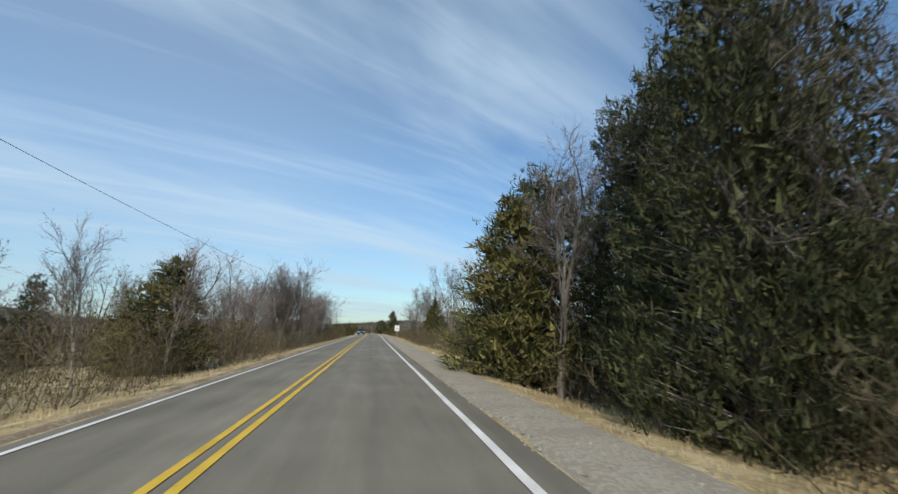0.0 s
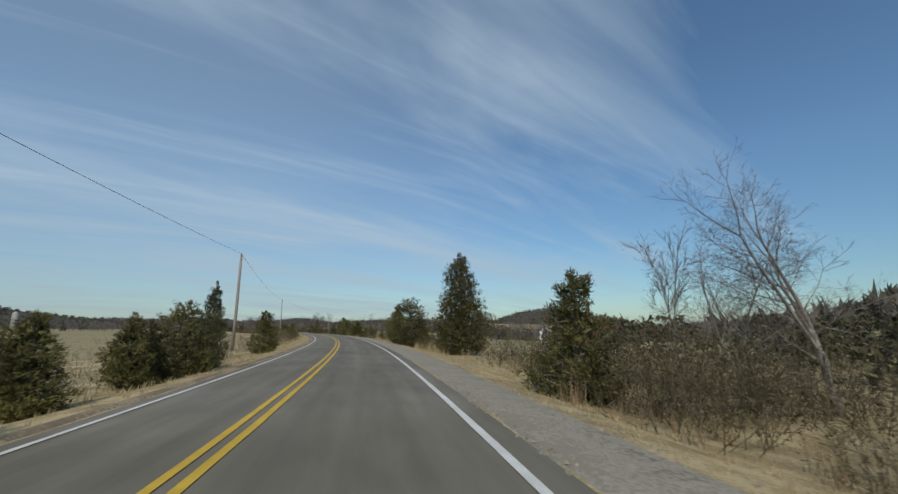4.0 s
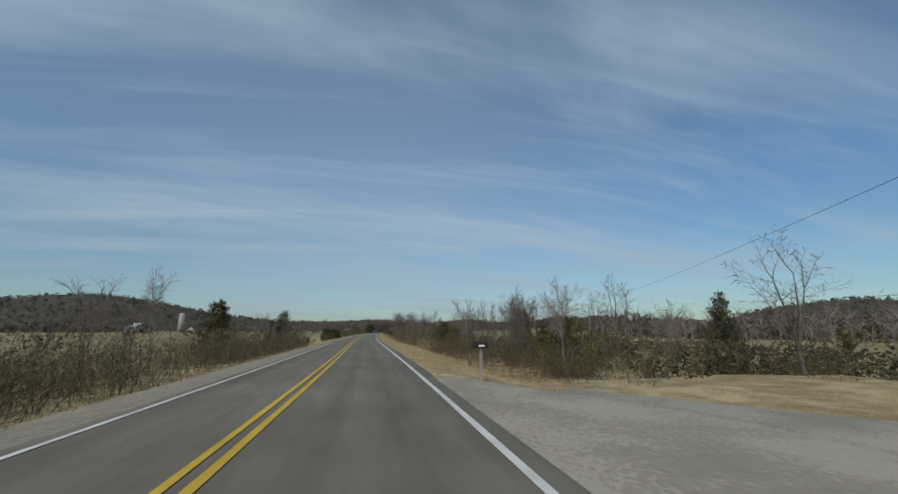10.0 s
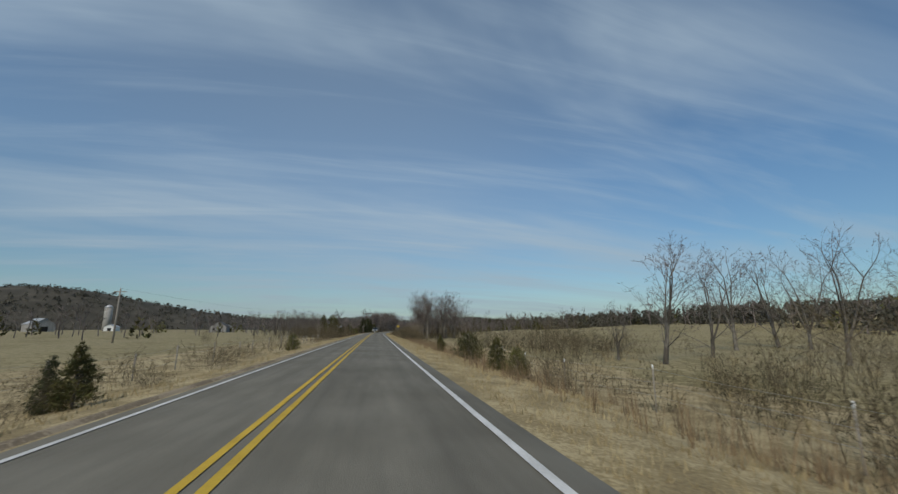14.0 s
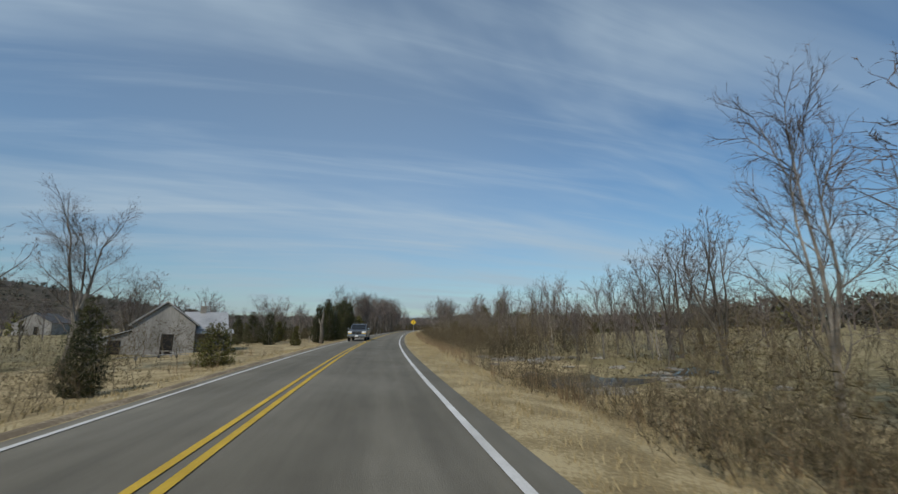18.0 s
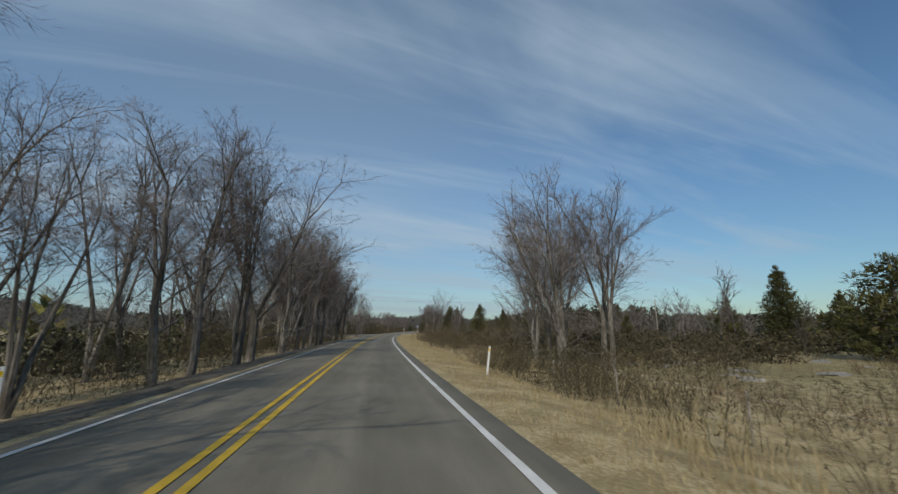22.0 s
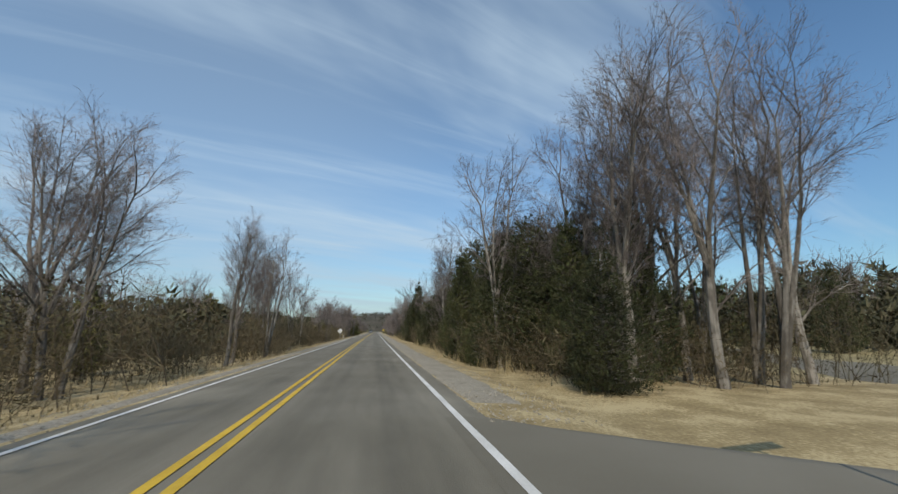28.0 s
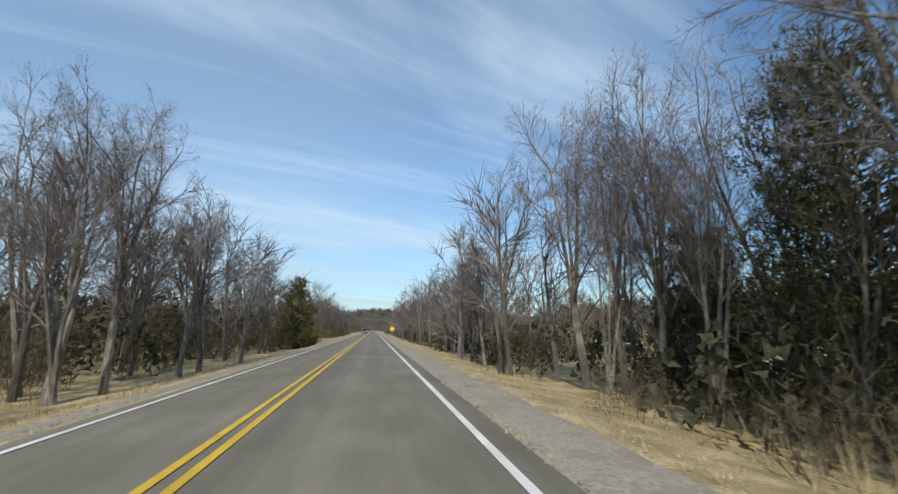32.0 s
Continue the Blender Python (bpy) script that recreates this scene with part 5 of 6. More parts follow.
grove("roadside_woods", 310, band(10, 1040, 1330, 8, 36, 230) + band(13, 1040, 1330, -36, -7, 230), "leafless woods where the road runs out of sight", 9, 13, 0.05, 0.2)
grove("roadside_woods", 317, band(17, 850, 960, 62, 120, 120), "mixed woods beyond the side road", 12, 17, 0.05, 0.4)
grove("roadside_woods", 311, band(12, 470, 560, -110, -40, 50), "leafless trees behind the old house", 7, 10, 0.04)


# ---------- far woods ----------
def woods(name, seed, spots, label, size=(5, 9), pieces=10, fine=1.0, mat=None):
    """Many small ragged crowns in one mesh."""
    rng = random.Random(seed)
    heap = Heap()
    for x, y, z in spots:
        r, h = rng.uniform(2.0, 4.0), rng.uniform(*size)
        for _ in range(pieces):
            a, q = rng.uniform(0, 6.28), rng.random()
            c = Vector((x + math.cos(a) * r * (1 - q * 0.6) * 0.8, y + math.sin(a) * r * (1 - q * 0.6) * 0.8, z + h * (0.02 + (0.66 + 0.25 * (1 - fine)) * q)))
            d = away(rng, Vector((0, 0, 1)), rng.uniform(5, 60 if fine == 1 else 95))
            sd = d.orthogonal().normalized()
            sd.rotate(Matrix.Rotation(rng.uniform(0, 6.28), 3, d))
            heap.blade(c - d * h * 0.25 * fine, c + d * h * rng.uniform(0.2, 0.42) * fine, sd * r * rng.uniform(0.25, 0.5) * fine)
    return tagged(new(name, heap.made(name, mat or WOODS)), label, "woods", kind="stuff")


def ridge(name, centre, azimuth, length, depth, height, seed, label):
    """A long wooded hill with its crest along the given azimuth."""
    n, m = 60, 14
    verts, faces = [], []
    ca, sa = math.cos(azimuth), math.sin(azimuth)
    spots = []
    rng = random.Random(seed)
    for i in range(n + 1):
        a = (i / n - 0.5) * length
        env = max(math.cos(math.pi * (i / n - 0.5)), 0.0) ** 0.6
        for j in range(m + 1):
            b = (j / m - 0.5) * depth
            z = height * env * math.cos(math.pi * (j / m - 0.5)) * (0.75 + 0.5 * noise.noise(Vector((a / 230, b / 260, seed)))) - 3
            verts.append((centre[0] + a * ca - b * sa, centre[1] + a * sa + b * ca, z))
    for i in range(n):
        for j in range(m):
            q = i * (m + 1) + j
            faces.append((q, q + m + 1, q + m + 2, q + 1))
    for _ in range(int(length * depth / 130)):
        i, j = rng.randrange(n), rng.randrange(m)
        p = Vector(verts[i * (m + 1) + j]).lerp(Vector(verts[(i + 1) * (m + 1) + j + 1]), rng.random())
        if p.z > -2.5:
            spots.append((p.x + rng.uniform(-9, 9), p.y + rng.uniform(-9, 9), p.z - 1))
    tagged(new(name, mesh(name, verts, faces, FLOOR, True)), label, "hill", kind="structure")
    woods("hill_woods", seed, spots, "grey-brown leafless woods over a distant hill", (5, 8), 16, 0.62)


ridge("hill", (-860, 790), radians(62), 1000, 420, 74, 3, "low wooded hill beyond the hay field")
ridge("hill", (-560, 1500), radians(25), 1100, 300, 46, 4, "low wooded ridge closing the valley")
ridge("hill", (330, 960), radians(80), 800, 260, 46, 5, "low wooded ridge beyond the pasture")
ridge("hill", (150, 1500), radians(-20), 900, 300, 40, 6, "low wooded ridge closing the valley")
rng = random.Random(77)
spots = []
for _ in range(3600):
    x, y = rng.gauss(240, 70), rng.gauss(125, 78)
    s_, u_ = along(x, y)
    if u_ > 80:
        spots.append((x, y, field(x, y) - 1))
woods("hillside_woods", 78, spots, "dense mixed woods on the hillside", (7, 12))


def hedge(seed, s0, s1, u0, u1, n):
    rng = random.Random(seed)
    res = []
    for _ in range(n):
        x, y, _h = road(rng.uniform(s0, s1), rng.uniform(u0, u1))
        res.append((x, y, field(x, y) - 0.6))
    return res


UG = "dense olive-brown undergrowth below the hillside trees"
woods("hillside_undergrowth", 88, [(x, y, z + 0.7) for x, y, z in hedge(41, -20, 150, 20, 75, 460)], UG, (2.2, 4.2), 150, 0.2, MIXED)
woods("hillside_undergrowth", 89, [(x, y, z + 0.7) for x, y, z in hedge(42, -20, 70, -60, -14, 160)], UG, (2, 3.6), 120, 0.2, MIXED)
woods("roadside_undergrowth", 91, hedge(44, 772, 1060, -24, -9.5, 260), "dense olive-brown young growth behind the roadside brush", (4, 6.6), 220, 0.13, MIXED)
woods("roadside_undergrowth", 92, hedge(45, 832, 904, 10.5, 24, 110), "evergreen undergrowth with shade-darkened leaves below the roadside trees", (4.5, 7), 260, 0.12, CEDAR_SHADED)
woods("roadside_undergrowth", 93, hedge(46, 930, 1080, 9.5, 26, 150), "dense olive-brown young growth behind the roadside brush", (2.6, 4.6), 220, 0.14, MIXED)
woods("roadside_undergrowth", 94, hedge(47, 606, 724, -20, -9, 110), "dense olive-brown young growth below the tree row", (1.8, 3.2), 160, 0.16, MIXED)
woods("roadside_undergrowth", 95, hedge(48, 724, 750, -34, -13, 50), "dense olive-brown young growth below the trees", (3, 5), 220, 0.13, MIXED)
woods("pasture_undergrowth", 96, [(x, y, z + 0.6) for x, y, z in hedge(50, 664, 726, 15, 46, 140)], "dense brown undergrowth at the pasture's edge", (1.4, 2.8), 190, 0.14, DENSE)
woods("pasture_undergrowth", 97, [(x, y, z + 0.6) for x, y, z in hedge(52, 304, 350, 14, 44, 80)], "dense brown undergrowth at the pasture's edge", (1.2, 2.3), 170, 0.15, DENSE)
TL = "solid grey-brown tree line across the fields"
woods("far_tree_line", 81, hedge(21, 60, 330, 112, 150, 420), TL, (5, 8), 80, 0.3)
woods("far_tree_line", 82, hedge(22, 330, 560, 100, 150, 420), TL, (5, 8), 80, 0.3)
woods("far_tree_line", 83, hedge(23, 560, 800, 70, 120, 420), TL, (5, 8), 80, 0.3)
woods("far_tree_line", 84, hedge(24, 60, 720, -320, -280, 420), TL, (6, 9), 30, 0.5)
woods("far_tree_line", 85, hedge(25, 800, 1060, 62, 110, 420), "dense mixed woods beyond the side road", (10, 16), 170, 0.2, MIXED)
woods("far_tree_line", 86, hedge(26, 775, 1060, -80, -40, 260), TL, (8, 12), 80, 0.3)
woods("far_tree_line", 87, hedge(27, 1060, 1340, 14, 50, 260) + hedge(28, 1060, 1340, -50, -12, 260), TL, (8, 12), 45, 0.42)
# ---------- roadside things ----------
def thing(name, s, u, label, category, group="", turn=0.0, z=None):
    """An Empty at s, u on the ground, facing back down the road; turn in degrees."""
    x, y, h = road(s, u)
    ob = new(name)
    ob.empty_display_size = 0.3
    ob.matrix_basis = pose(x, y, ground(s, u) if z is None else z, 0, 0, h + turn)
    return tagged(ob, label, category, group)


def rod(name, a, b, r, mat, sides=8):
    return tube(name, [a, b], [r, r], sides, mat)


def prism(name, outline, depth, mat, bevel=0.0, y0=None):
    """An outline in x, z pushed along y."""
    bm = bmesh.new()
    y0 = -depth / 2 if y0 is None else y0
    vs = [bm.verts.new((x, y0, z)) for x, z in outline]
    f = bm.faces.new(vs)
    ext = bmesh.ops.extrude_face_region(bm, geom=[f])
    bmesh.ops.translate(bm, vec=(0, depth, 0), verts=[v for v in ext["geom"] if isinstance(v, bmesh.types.BMVert)])
    bmesh.ops.recalc_face_normals(bm, faces=bm.faces[:])
    if bevel:
        bmesh.ops.bevel(bm, geom=bm.edges[:], offset=bevel, segments=2, affect="EDGES", clamp_overlap=True)
    return from_bm(name, bm, mat)


def letters(name, body, size, mat, parent, place, label=""):
    """Raised writing that faces back down the road."""
    c = bpy.data.curves.new(name, "FONT")
    c.body, c.size, c.align_x, c.align_y, c.extrude = body, size, "CENTER", "CENTER", 0.002
    tmp = bpy.data.objects.new(name, c)
    scene.collection.objects.link(tmp)
    dg = bpy.context.evaluated_depsgraph_get()
    me = bpy.data.meshes.new_from_object(tmp.evaluated_get(dg))
    bpy.data.objects.remove(tmp)
    me.materials.clear()
    me.materials.append(mat)
    return part(name, me, parent, label, Matrix.Translation(place) @ pose(0, 0, 0, 90, 0, 0))


def rounded(w, h, r, n=4):
    pts = []
    for cx, cz, a0 in ((w / 2 - r, h / 2 - r, 0), (-w / 2 + r, h / 2 - r, 90), (-w / 2 + r, -h / 2 + r, 180), (w / 2 - r, -h / 2 + r, 270)):
        for k in range(n + 1):
            a = radians(a0 + 90 * k / n)
            pts.append((cx + r * math.cos(a), cz + r * math.sin(a)))
    return pts


def moved(me, m):
    me.transform(m)
    return me


# speed limit sign
sg = thing("speed_limit_sign", 56.5, 4.9, "white rectangular speed limit sign on a steel post", "road sign")
part("post", box("post", 0.06, 0.035, 2.05, STEEL, 0.006, (0, 0.03, -0.2)), sg)
plate = part("plate", moved(prism("plate", rounded(0.61, 0.76, 0.05), 0.006, SIGN_WHITE), Matrix.Translation((0, 0, 1.75))), sg, "white reflective plate")
part("border", moved(prism("border", rounded(0.58, 0.73, 0.045), 0.002, BLACK), Matrix.Translation((0, -0.0045, 1.75))), plate, "thin black border")
part("face", moved(prism("face", rounded(0.55, 0.70, 0.04), 0.002, SIGN_WHITE), Matrix.Translation((0, -0.0065, 1.75))), plate)
letters("speed_word", "SPEED", 0.125, BLACK, plate, (0, -0.0085, 2.02))
letters("limit_word", "LIMIT", 0.125, BLACK, plate, (0, -0.0085, 1.90))
letters("speed_number", "55", 0.40, BLACK, plate, (0, -0.0085, 1.62))


def diamond(side):
    d = side / math.sqrt(2)
    r = 0.05
    return [(-r, d - r), (r, d - r), (d - r, r), (d - r, -r), (r, -d + r), (-r, -d + r), (-d + r, -r), (-d + r, r)]


# offset side roads sign
sg = thing("warning_sign", 616.8, 5.4, "yellow diamond warning sign with black offset side roads", "road sign")
part("post", box("post", 0.065, 0.04, 3.0, STEEL, 0.006, (0, 0.035, -0.3)), sg)
plate = part("plate", moved(prism("plate", diamond(0.9), 0.006, SIGN_YELLOW), Matrix.Translation((0, 0, 2.82))), sg, "yellow reflective plate")
part("border", moved(prism("border", diamond(0.86), 0.002, BLACK), Matrix.Translation((0, -0.0045, 2.82))), plate, "thin black border")
part("face", moved(prism("face", diamond(0.825), 0.002, SIGN_YELLOW), Matrix.Translation((0, -0.0065, 2.82))), plate)
cross = [(-0.05, -0.3), (0.05, -0.3), (0.05, 0.08), (0.21, 0.08), (0.21, 0.17), (0.05, 0.17), (0.05, 0.3), (-0.05, 0.3), (-0.05, -0.08), (-0.21, -0.08), (-0.21, -0.17), (-0.05, -0.17)]
part("symbol", moved(prism("symbol", cross, 0.002, BLACK), Matrix.Translation((0, -0.009, 2.82))), plate, "black road symbol")
# the same kind seen from behind
for s, u, tilt in ((899, -5.0, -4), (1010, 5.4, 0)):
    sg = thing("warning_sign", s, u, "diamond warning sign seen from its pale aluminium back" if u < 0 else "small diamond warning sign far along the road", "road sign")
    part("post", box("post", 0.065, 0.04, 2.3, STEEL, 0.006, (0, -0.035, -0.3), (0, tilt, 0)), sg)
    part("plate", moved(prism("plate", diamond(0.76), 0.006, SIGN_WHITE if u < 0 else SIGN_YELLOW), Matrix.Translation((0, 0, 1.75))), sg)

# street name sign
sg = thing("street_name_sign", 814.6, 6.9, "blue and white street name sign on a thin steel post", "road sign", turn=8)
part("post", rod("post", (0, 0, -0.4), (0, 0, 3.0), 0.03, STEEL), sg)
blade = part("name_blade", moved(prism("name_blade", rounded(1.15, 0.3, 0.03), 0.008, SIGN_WHITE), Matrix.Translation((0, 0, 3.17))), sg, "white blade edged in blue")
for dz in (-0.125, 0.125):
    part("blue_band", box("blue_band", 1.15, 0.012, 0.05, SIGN_BLUE, 0, (0, 0, 3.145 + dz)), blade)
octo = [(0.38 * math.cos(radians(22.5 + 45 * k)) * 1.02, 0.38 * math.sin(radians(22.5 + 45 * k)) * 1.02) for k in range(8)]
part("stop_plate", moved(prism("stop_plate", octo, 0.006, STEEL), Matrix.Translation((0.03, 0.03, 2.45)) @ pose(0, 0, 0, 0, 0, 62)), sg, "bare metal back of a stop sign")
part("name_bar", box("name_bar", 0.72, 0.012, 0.09, SIGN_BLUE, 0, (-0.08, 0, 3.125)), blade, "dark bar where the name stands")

# mailbox
mb = thing("mailbox", 304.0, 5.4, "dark metal mailbox on a wooden post beside a driveway", "mailbox")
part("post", box("post", 0.1, 0.1, 1.35, POLE, 0.01, (0, 0, -0.3)), mb)
arch = [(-0.12, 0), (0.12, 0), (0.12, 0.13)] + [(0.12 * math.cos(radians(a)), 0.13 + 0.12 * math.sin(radians(a))) for a in range(20, 161, 20)] + [(-0.12, 0.13)]
bx = part("box", moved(prism("box", arch, 0.5, BLACK), Matrix.Translation((0, 0, 1.06)) @ pose(0, 0, 0, 0, 0, 90)), mb, "arched black box")
part("door", moved(prism("door", [(x * 1.04, z * 1.02) for x, z in arch], 0.015, BLACK), Matrix.Translation((-0.26, 0, 1.058)) @ pose(0, 0, 0, 0, 0, 90)), bx)
part("flag", box("flag", 0.012, 0.1, 0.05, RED_BARN, 0, (0.02, -0.135, 1.25)), bx, "small red flag")
part("label_strip", box("label_strip", 0.2, 0.004, 0.06, SIGN_WHITE, 0, (0, -0.123, 1.12)), bx, "pale strip with unreadable writing")

# marker posts
for s, u, lean in ((655.5, 6.4, 7), (648, -5.6, 0), (690, -5.2, 0), (909.5, -4.9, -19)):
    mk = thing("marker_post", s, u, "slim white plastic road marker post", "marker post")
    part("post", moved(box("post", 0.09, 0.02, 1.25, SIGN_WHITE, 0.006), pose(0, 0, -0.1, 0, lean, 0)), mk)
    part("reflector", moved(box("reflector", 0.07, 0.006, 0.11, SIGN_YELLOW, 0.002, (0, -0.014, 1.05)), pose(0, 0, -0.1, 0, lean, 0)), mk, "small reflector")


# fences of steel and wooden posts
def fence(items, wires, label):
    f = thing("wire_fence", items[0][0], items[0][1], label, "fence", "fences", z=0)
    base = f.matrix_basis.inverted()
    tops = []
    for s, u, h, white in items:
        x, y, _ = road(s, u)
        g = ground(s, u)
        p = part("post", rod("post", base @ Vector((x, y, g - 0.3)), base @ Vector((x, y, g + h)), 0.035 if not white else 0.022, POLE, 6), f)
        if white:
            part("white_tip", rod("white_tip", base @ Vector((x, y, g + h - 0.12)), base @ Vector((x, y, g + h + 0.004)), 0.025, SIGN_WHITE, 6), p, "white painted tip")
        tops.append((base @ Vector((x, y, g)), h))
    for k in range(wires):
        for (a, ha), (b, hb) in zip(tops, tops[1:]):
            za, zb = a + Vector((0, 0, ha * (0.35 + 0.55 * k / max(wires - 1, 1)))), b + Vector((0, 0, hb * (0.35 + 0.55 * k / max(wires - 1, 1))))
            part("wire", tube("wire", [za, (za + zb) / 2 - Vector((0, 0, 0.03)), zb], [0.004] * 3, 3, STEEL), f)


fence([(340 + 4.5 * i, -8.3 + 0.2 * math.sin(i * 2.1), 1.15 + 0.1 * math.sin(i * 1.3), False) for i in range(34)], 3, "sagging wire fence on thin weathered posts along the hay field")
fence([(372 + 5 * i, 9.3 + 0.25 * math.sin(i * 1.7), 1.2 + 0.1 * math.sin(i * 2.3), True) for i in range(13)], 3, "wire fence on steel posts with white tips")
fence([(66 + 5 * i, -8.6, 1.1, False) for i in range(9)], 2, "wire fence on thin weathered posts along the field")
fence([(575 + 2.6 * i, -7.6 - 0.25 * i, 1.0, False) for i in range(8)], 2, "low wire fence beside the old house")
fence([(606 + 5 * i, 9.6, 1.1, False) for i in range(11)], 2, "wire fence in the roadside weeds")


# ---------- utility poles and lines ----------
def pole(s, u, h, arm=False):
    p = thing("utility_pole", s, u, "weathered wooden utility pole" + (" with a crossarm" if arm else " carrying a single line"), "utility pole", "utility poles")
    part("shaft", tube("shaft", [(0, 0, -0.5), (0.02, 0, h * 0.5), (0, 0, h)], [0.15, 0.125, 0.1], 10, POLE), p)
    ins = part("insulator", tube("insulator", [(0, 0, h), (0, 0, h + 0.1), (0, 0, h + 0.16)], [0.05, 0.06, 0.03], 8, STEEL), p)
    if arm:
        part("crossarm", box("crossarm", 1.8, 0.1, 0.12, POLE, 0.01, (0, 0.12, h - 0.5)), p)
    x, y, _ = road(s, u)
    return Vector((x, y, ground(s, u) + h + 0.1)), Vector((x, y, ground(s, u) + h - 0.75))


def line(name, a, b, sag, r=0.012):
    pts = [a.lerp(b, k / 24) - Vector((0, 0, 4 * sag * (k / 24) * (1 - k / 24))) for k in range(25)]
    tagged(new(name, tube(name, pts, [r] * 25, 4, CABLE)), "thin dark sagging overhead line between poles", "cable", "overhead lines")


poles = [pole(-62, -9.5, 8.6), pole(6, -11, 8.4), pole(73, -9.0, 9.2), pole(158, -9.2, 8.8), pole(235, -7.6, 9.4), pole(298, 20, 7.6), pole(406, 66, 10.5)]
for (a, _), (b, _) in zip(poles, poles[1:]):
    line("overhead_line", a, b, 0.9)
poles2 = [pole(478, -38, 8.2, True), pole(562, -35.5, 8.4, True)]
line("overhead_line", poles2[0][0], poles2[1][0], 0.6)
poles3 = [pole(736, -13, 8.6, True), pole(724, 60, 9.0)]
line("overhead_line", poles3[0][0], poles3[1][0], 0.7)


# ---------- buildings ----------
def block(name, outline, depth, mat, m):
    return moved(prism(name, outline, depth, mat), m)


def boards(parent, w, h, mat, m, gable=0.0, step=0.16, name="board"):
    """Upright wall boards, each a piece of its own, over a wall w wide."""
    n = max(3, int(w / step))
    for k in range(n):
        x = -w / 2 + (k + 0.5) * w / n
        top = h + gable * (1 - abs(x) / (w / 2))
        part(name, moved(box(name, w / n - 0.012, 0.03, top, mat), m @ Matrix.Translation((x, 0, 0))), parent)


def roof_sheets(parent, length, run, rise, mat, m, n):
    """One roof slope of lapped sheets, from the eave at the origin up along +y."""
    tilt = math.degrees(math.atan2(rise, run))
    slope = math.hypot(run, rise)
    for k in range(n):
        x = -length / 2 + (k + 0.5) * length / n
        part("roof_sheet", moved(box("roof_sheet", length / n + 0.03, slope, 0.025 + 0.012 * (k % 2), mat, 0, (0, slope / 2, 0)), m @ Matrix.Translation((x, 0, 0)) @ pose(0, 0, 0, tilt, 0, 0)), parent)


def gabled(name, s, u, turn, w, d, h, rise, wall, roofing, label, category="house", lift=0.0, planks=True, sheets=6, openings=()):
    """A gabled building: its gable faces -y after the turn."""
    b = thing(name, s, u, label, category, turn=turn)
    b.matrix_basis = b.matrix_basis @ Matrix.Translation((0, 0, lift))
    core = part("wall", prism("wall", [(-w / 2, -0.6), (w / 2, -0.6), (w / 2, h), (0, h + rise), (-w / 2, h)], d, wall), b)
    if planks:
        boards(core, w, h, wall, Matrix.Translation((0, -d / 2 - 0.02, 0)), rise - 0.05)
        for sgn in (-1, 1):
            boards(core, d, h - 0.05, wall, Matrix.Translation((sgn * (w / 2 + 0.02), 0, 0)) @ pose(0, 0, 0, 0, 0, 90))
    rf = part("roof", prism("roof", [(-w / 2 - 0.25, h - 0.1), (0, h + rise + 0.05), (w / 2 + 0.25, h - 0.1), (w / 2 + 0.25, h - 0.02), (0, h + rise + 0.13), (-w / 2 - 0.25, h - 0.02)], d + 0.5, roofing), b, "pale metal roof" if roofing is TIN else "dark roof")
    run = w / 2 + 0.3
    for sgn in (-1, 1):
        m = Matrix.Translation((sgn * (w / 2 + 0.3), 0, h - 0.03)) @ pose(0, 0, 0, 0, 0, 90 if sgn > 0 else -90)
        roof_sheets(rf, d + 0.5, run, (rise + 0.13) * run / (w / 2 + 0.25) - 0.0, roofing, m, sheets)
    for kind, x, z, ow, oh, side in openings:
        m = Matrix.Translation((x, -d / 2 - 0.05, z)) if side == "front" else Matrix.Translation((w / 2 + 0.05, x, z)) @ pose(0, 0, 0, 0, 0, 90)
        op = part(kind, moved(box(kind, ow, 0.04, oh, DARK), m), b, "near-black panel painted as an unlit doorway" if kind == "door" else "dark window")
        for dx in (-ow / 2 - 0.04, ow / 2 + 0.04):
            part("jamb", moved(box("jamb", 0.08, 0.06, oh + 0.08, wall, 0.008), m @ Matrix.Translation((dx, -0.01, 0))), op)
        part("lintel", moved(box("lintel", ow + 0.2, 0.065, 0.08, wall, 0.008), m @ Matrix.Translation((0, -0.012, oh))), op)
    return b


old = gabled("old_house", 561, -16.6, 24, 4.2, 5.5, 2.7, 1.75, BOARD, TIN, "abandoned grey board house with a rusty tin roof and porch", lift=-0.5,
             openings=(("door", 0.25, 0.0, 0.85, 1.95, "front"), ("window", -0.5, 0.9, 0.7, 1.1, "side")))
wing = part("side_wing", moved(prism("side_wing", [(-2.6, -0.6), (2.6, -0.6), (2.6, 2.4), (0, 3.8), (-2.6, 2.4)], 3.2, BOARD), Matrix.Translation((2.9, 2.6, 0)) @ pose(0, 0, 0, 0, 0, 90)), old, "grey board rear wing")
wr = part("wing_roof", moved(prism("wing_roof", [(-2.9, 2.28), (0, 3.85), (2.9, 2.28), (2.9, 2.36), (0, 3.94), (-2.9, 2.36)], 3.6, TIN), Matrix.Translation((2.9, 2.6, 0)) @ pose(0, 0, 0, 0, 0, 90)), old, "streaked tin roof")
porch = part("porch_roof", moved(box("porch_roof", 3.0, 1.7, 0.05, TIN, 0.0), Matrix.Translation((3.6, -0.7, 2.12)) @ pose(0, 0, 0, 12, 0, 0)), old, "sagging porch roof")
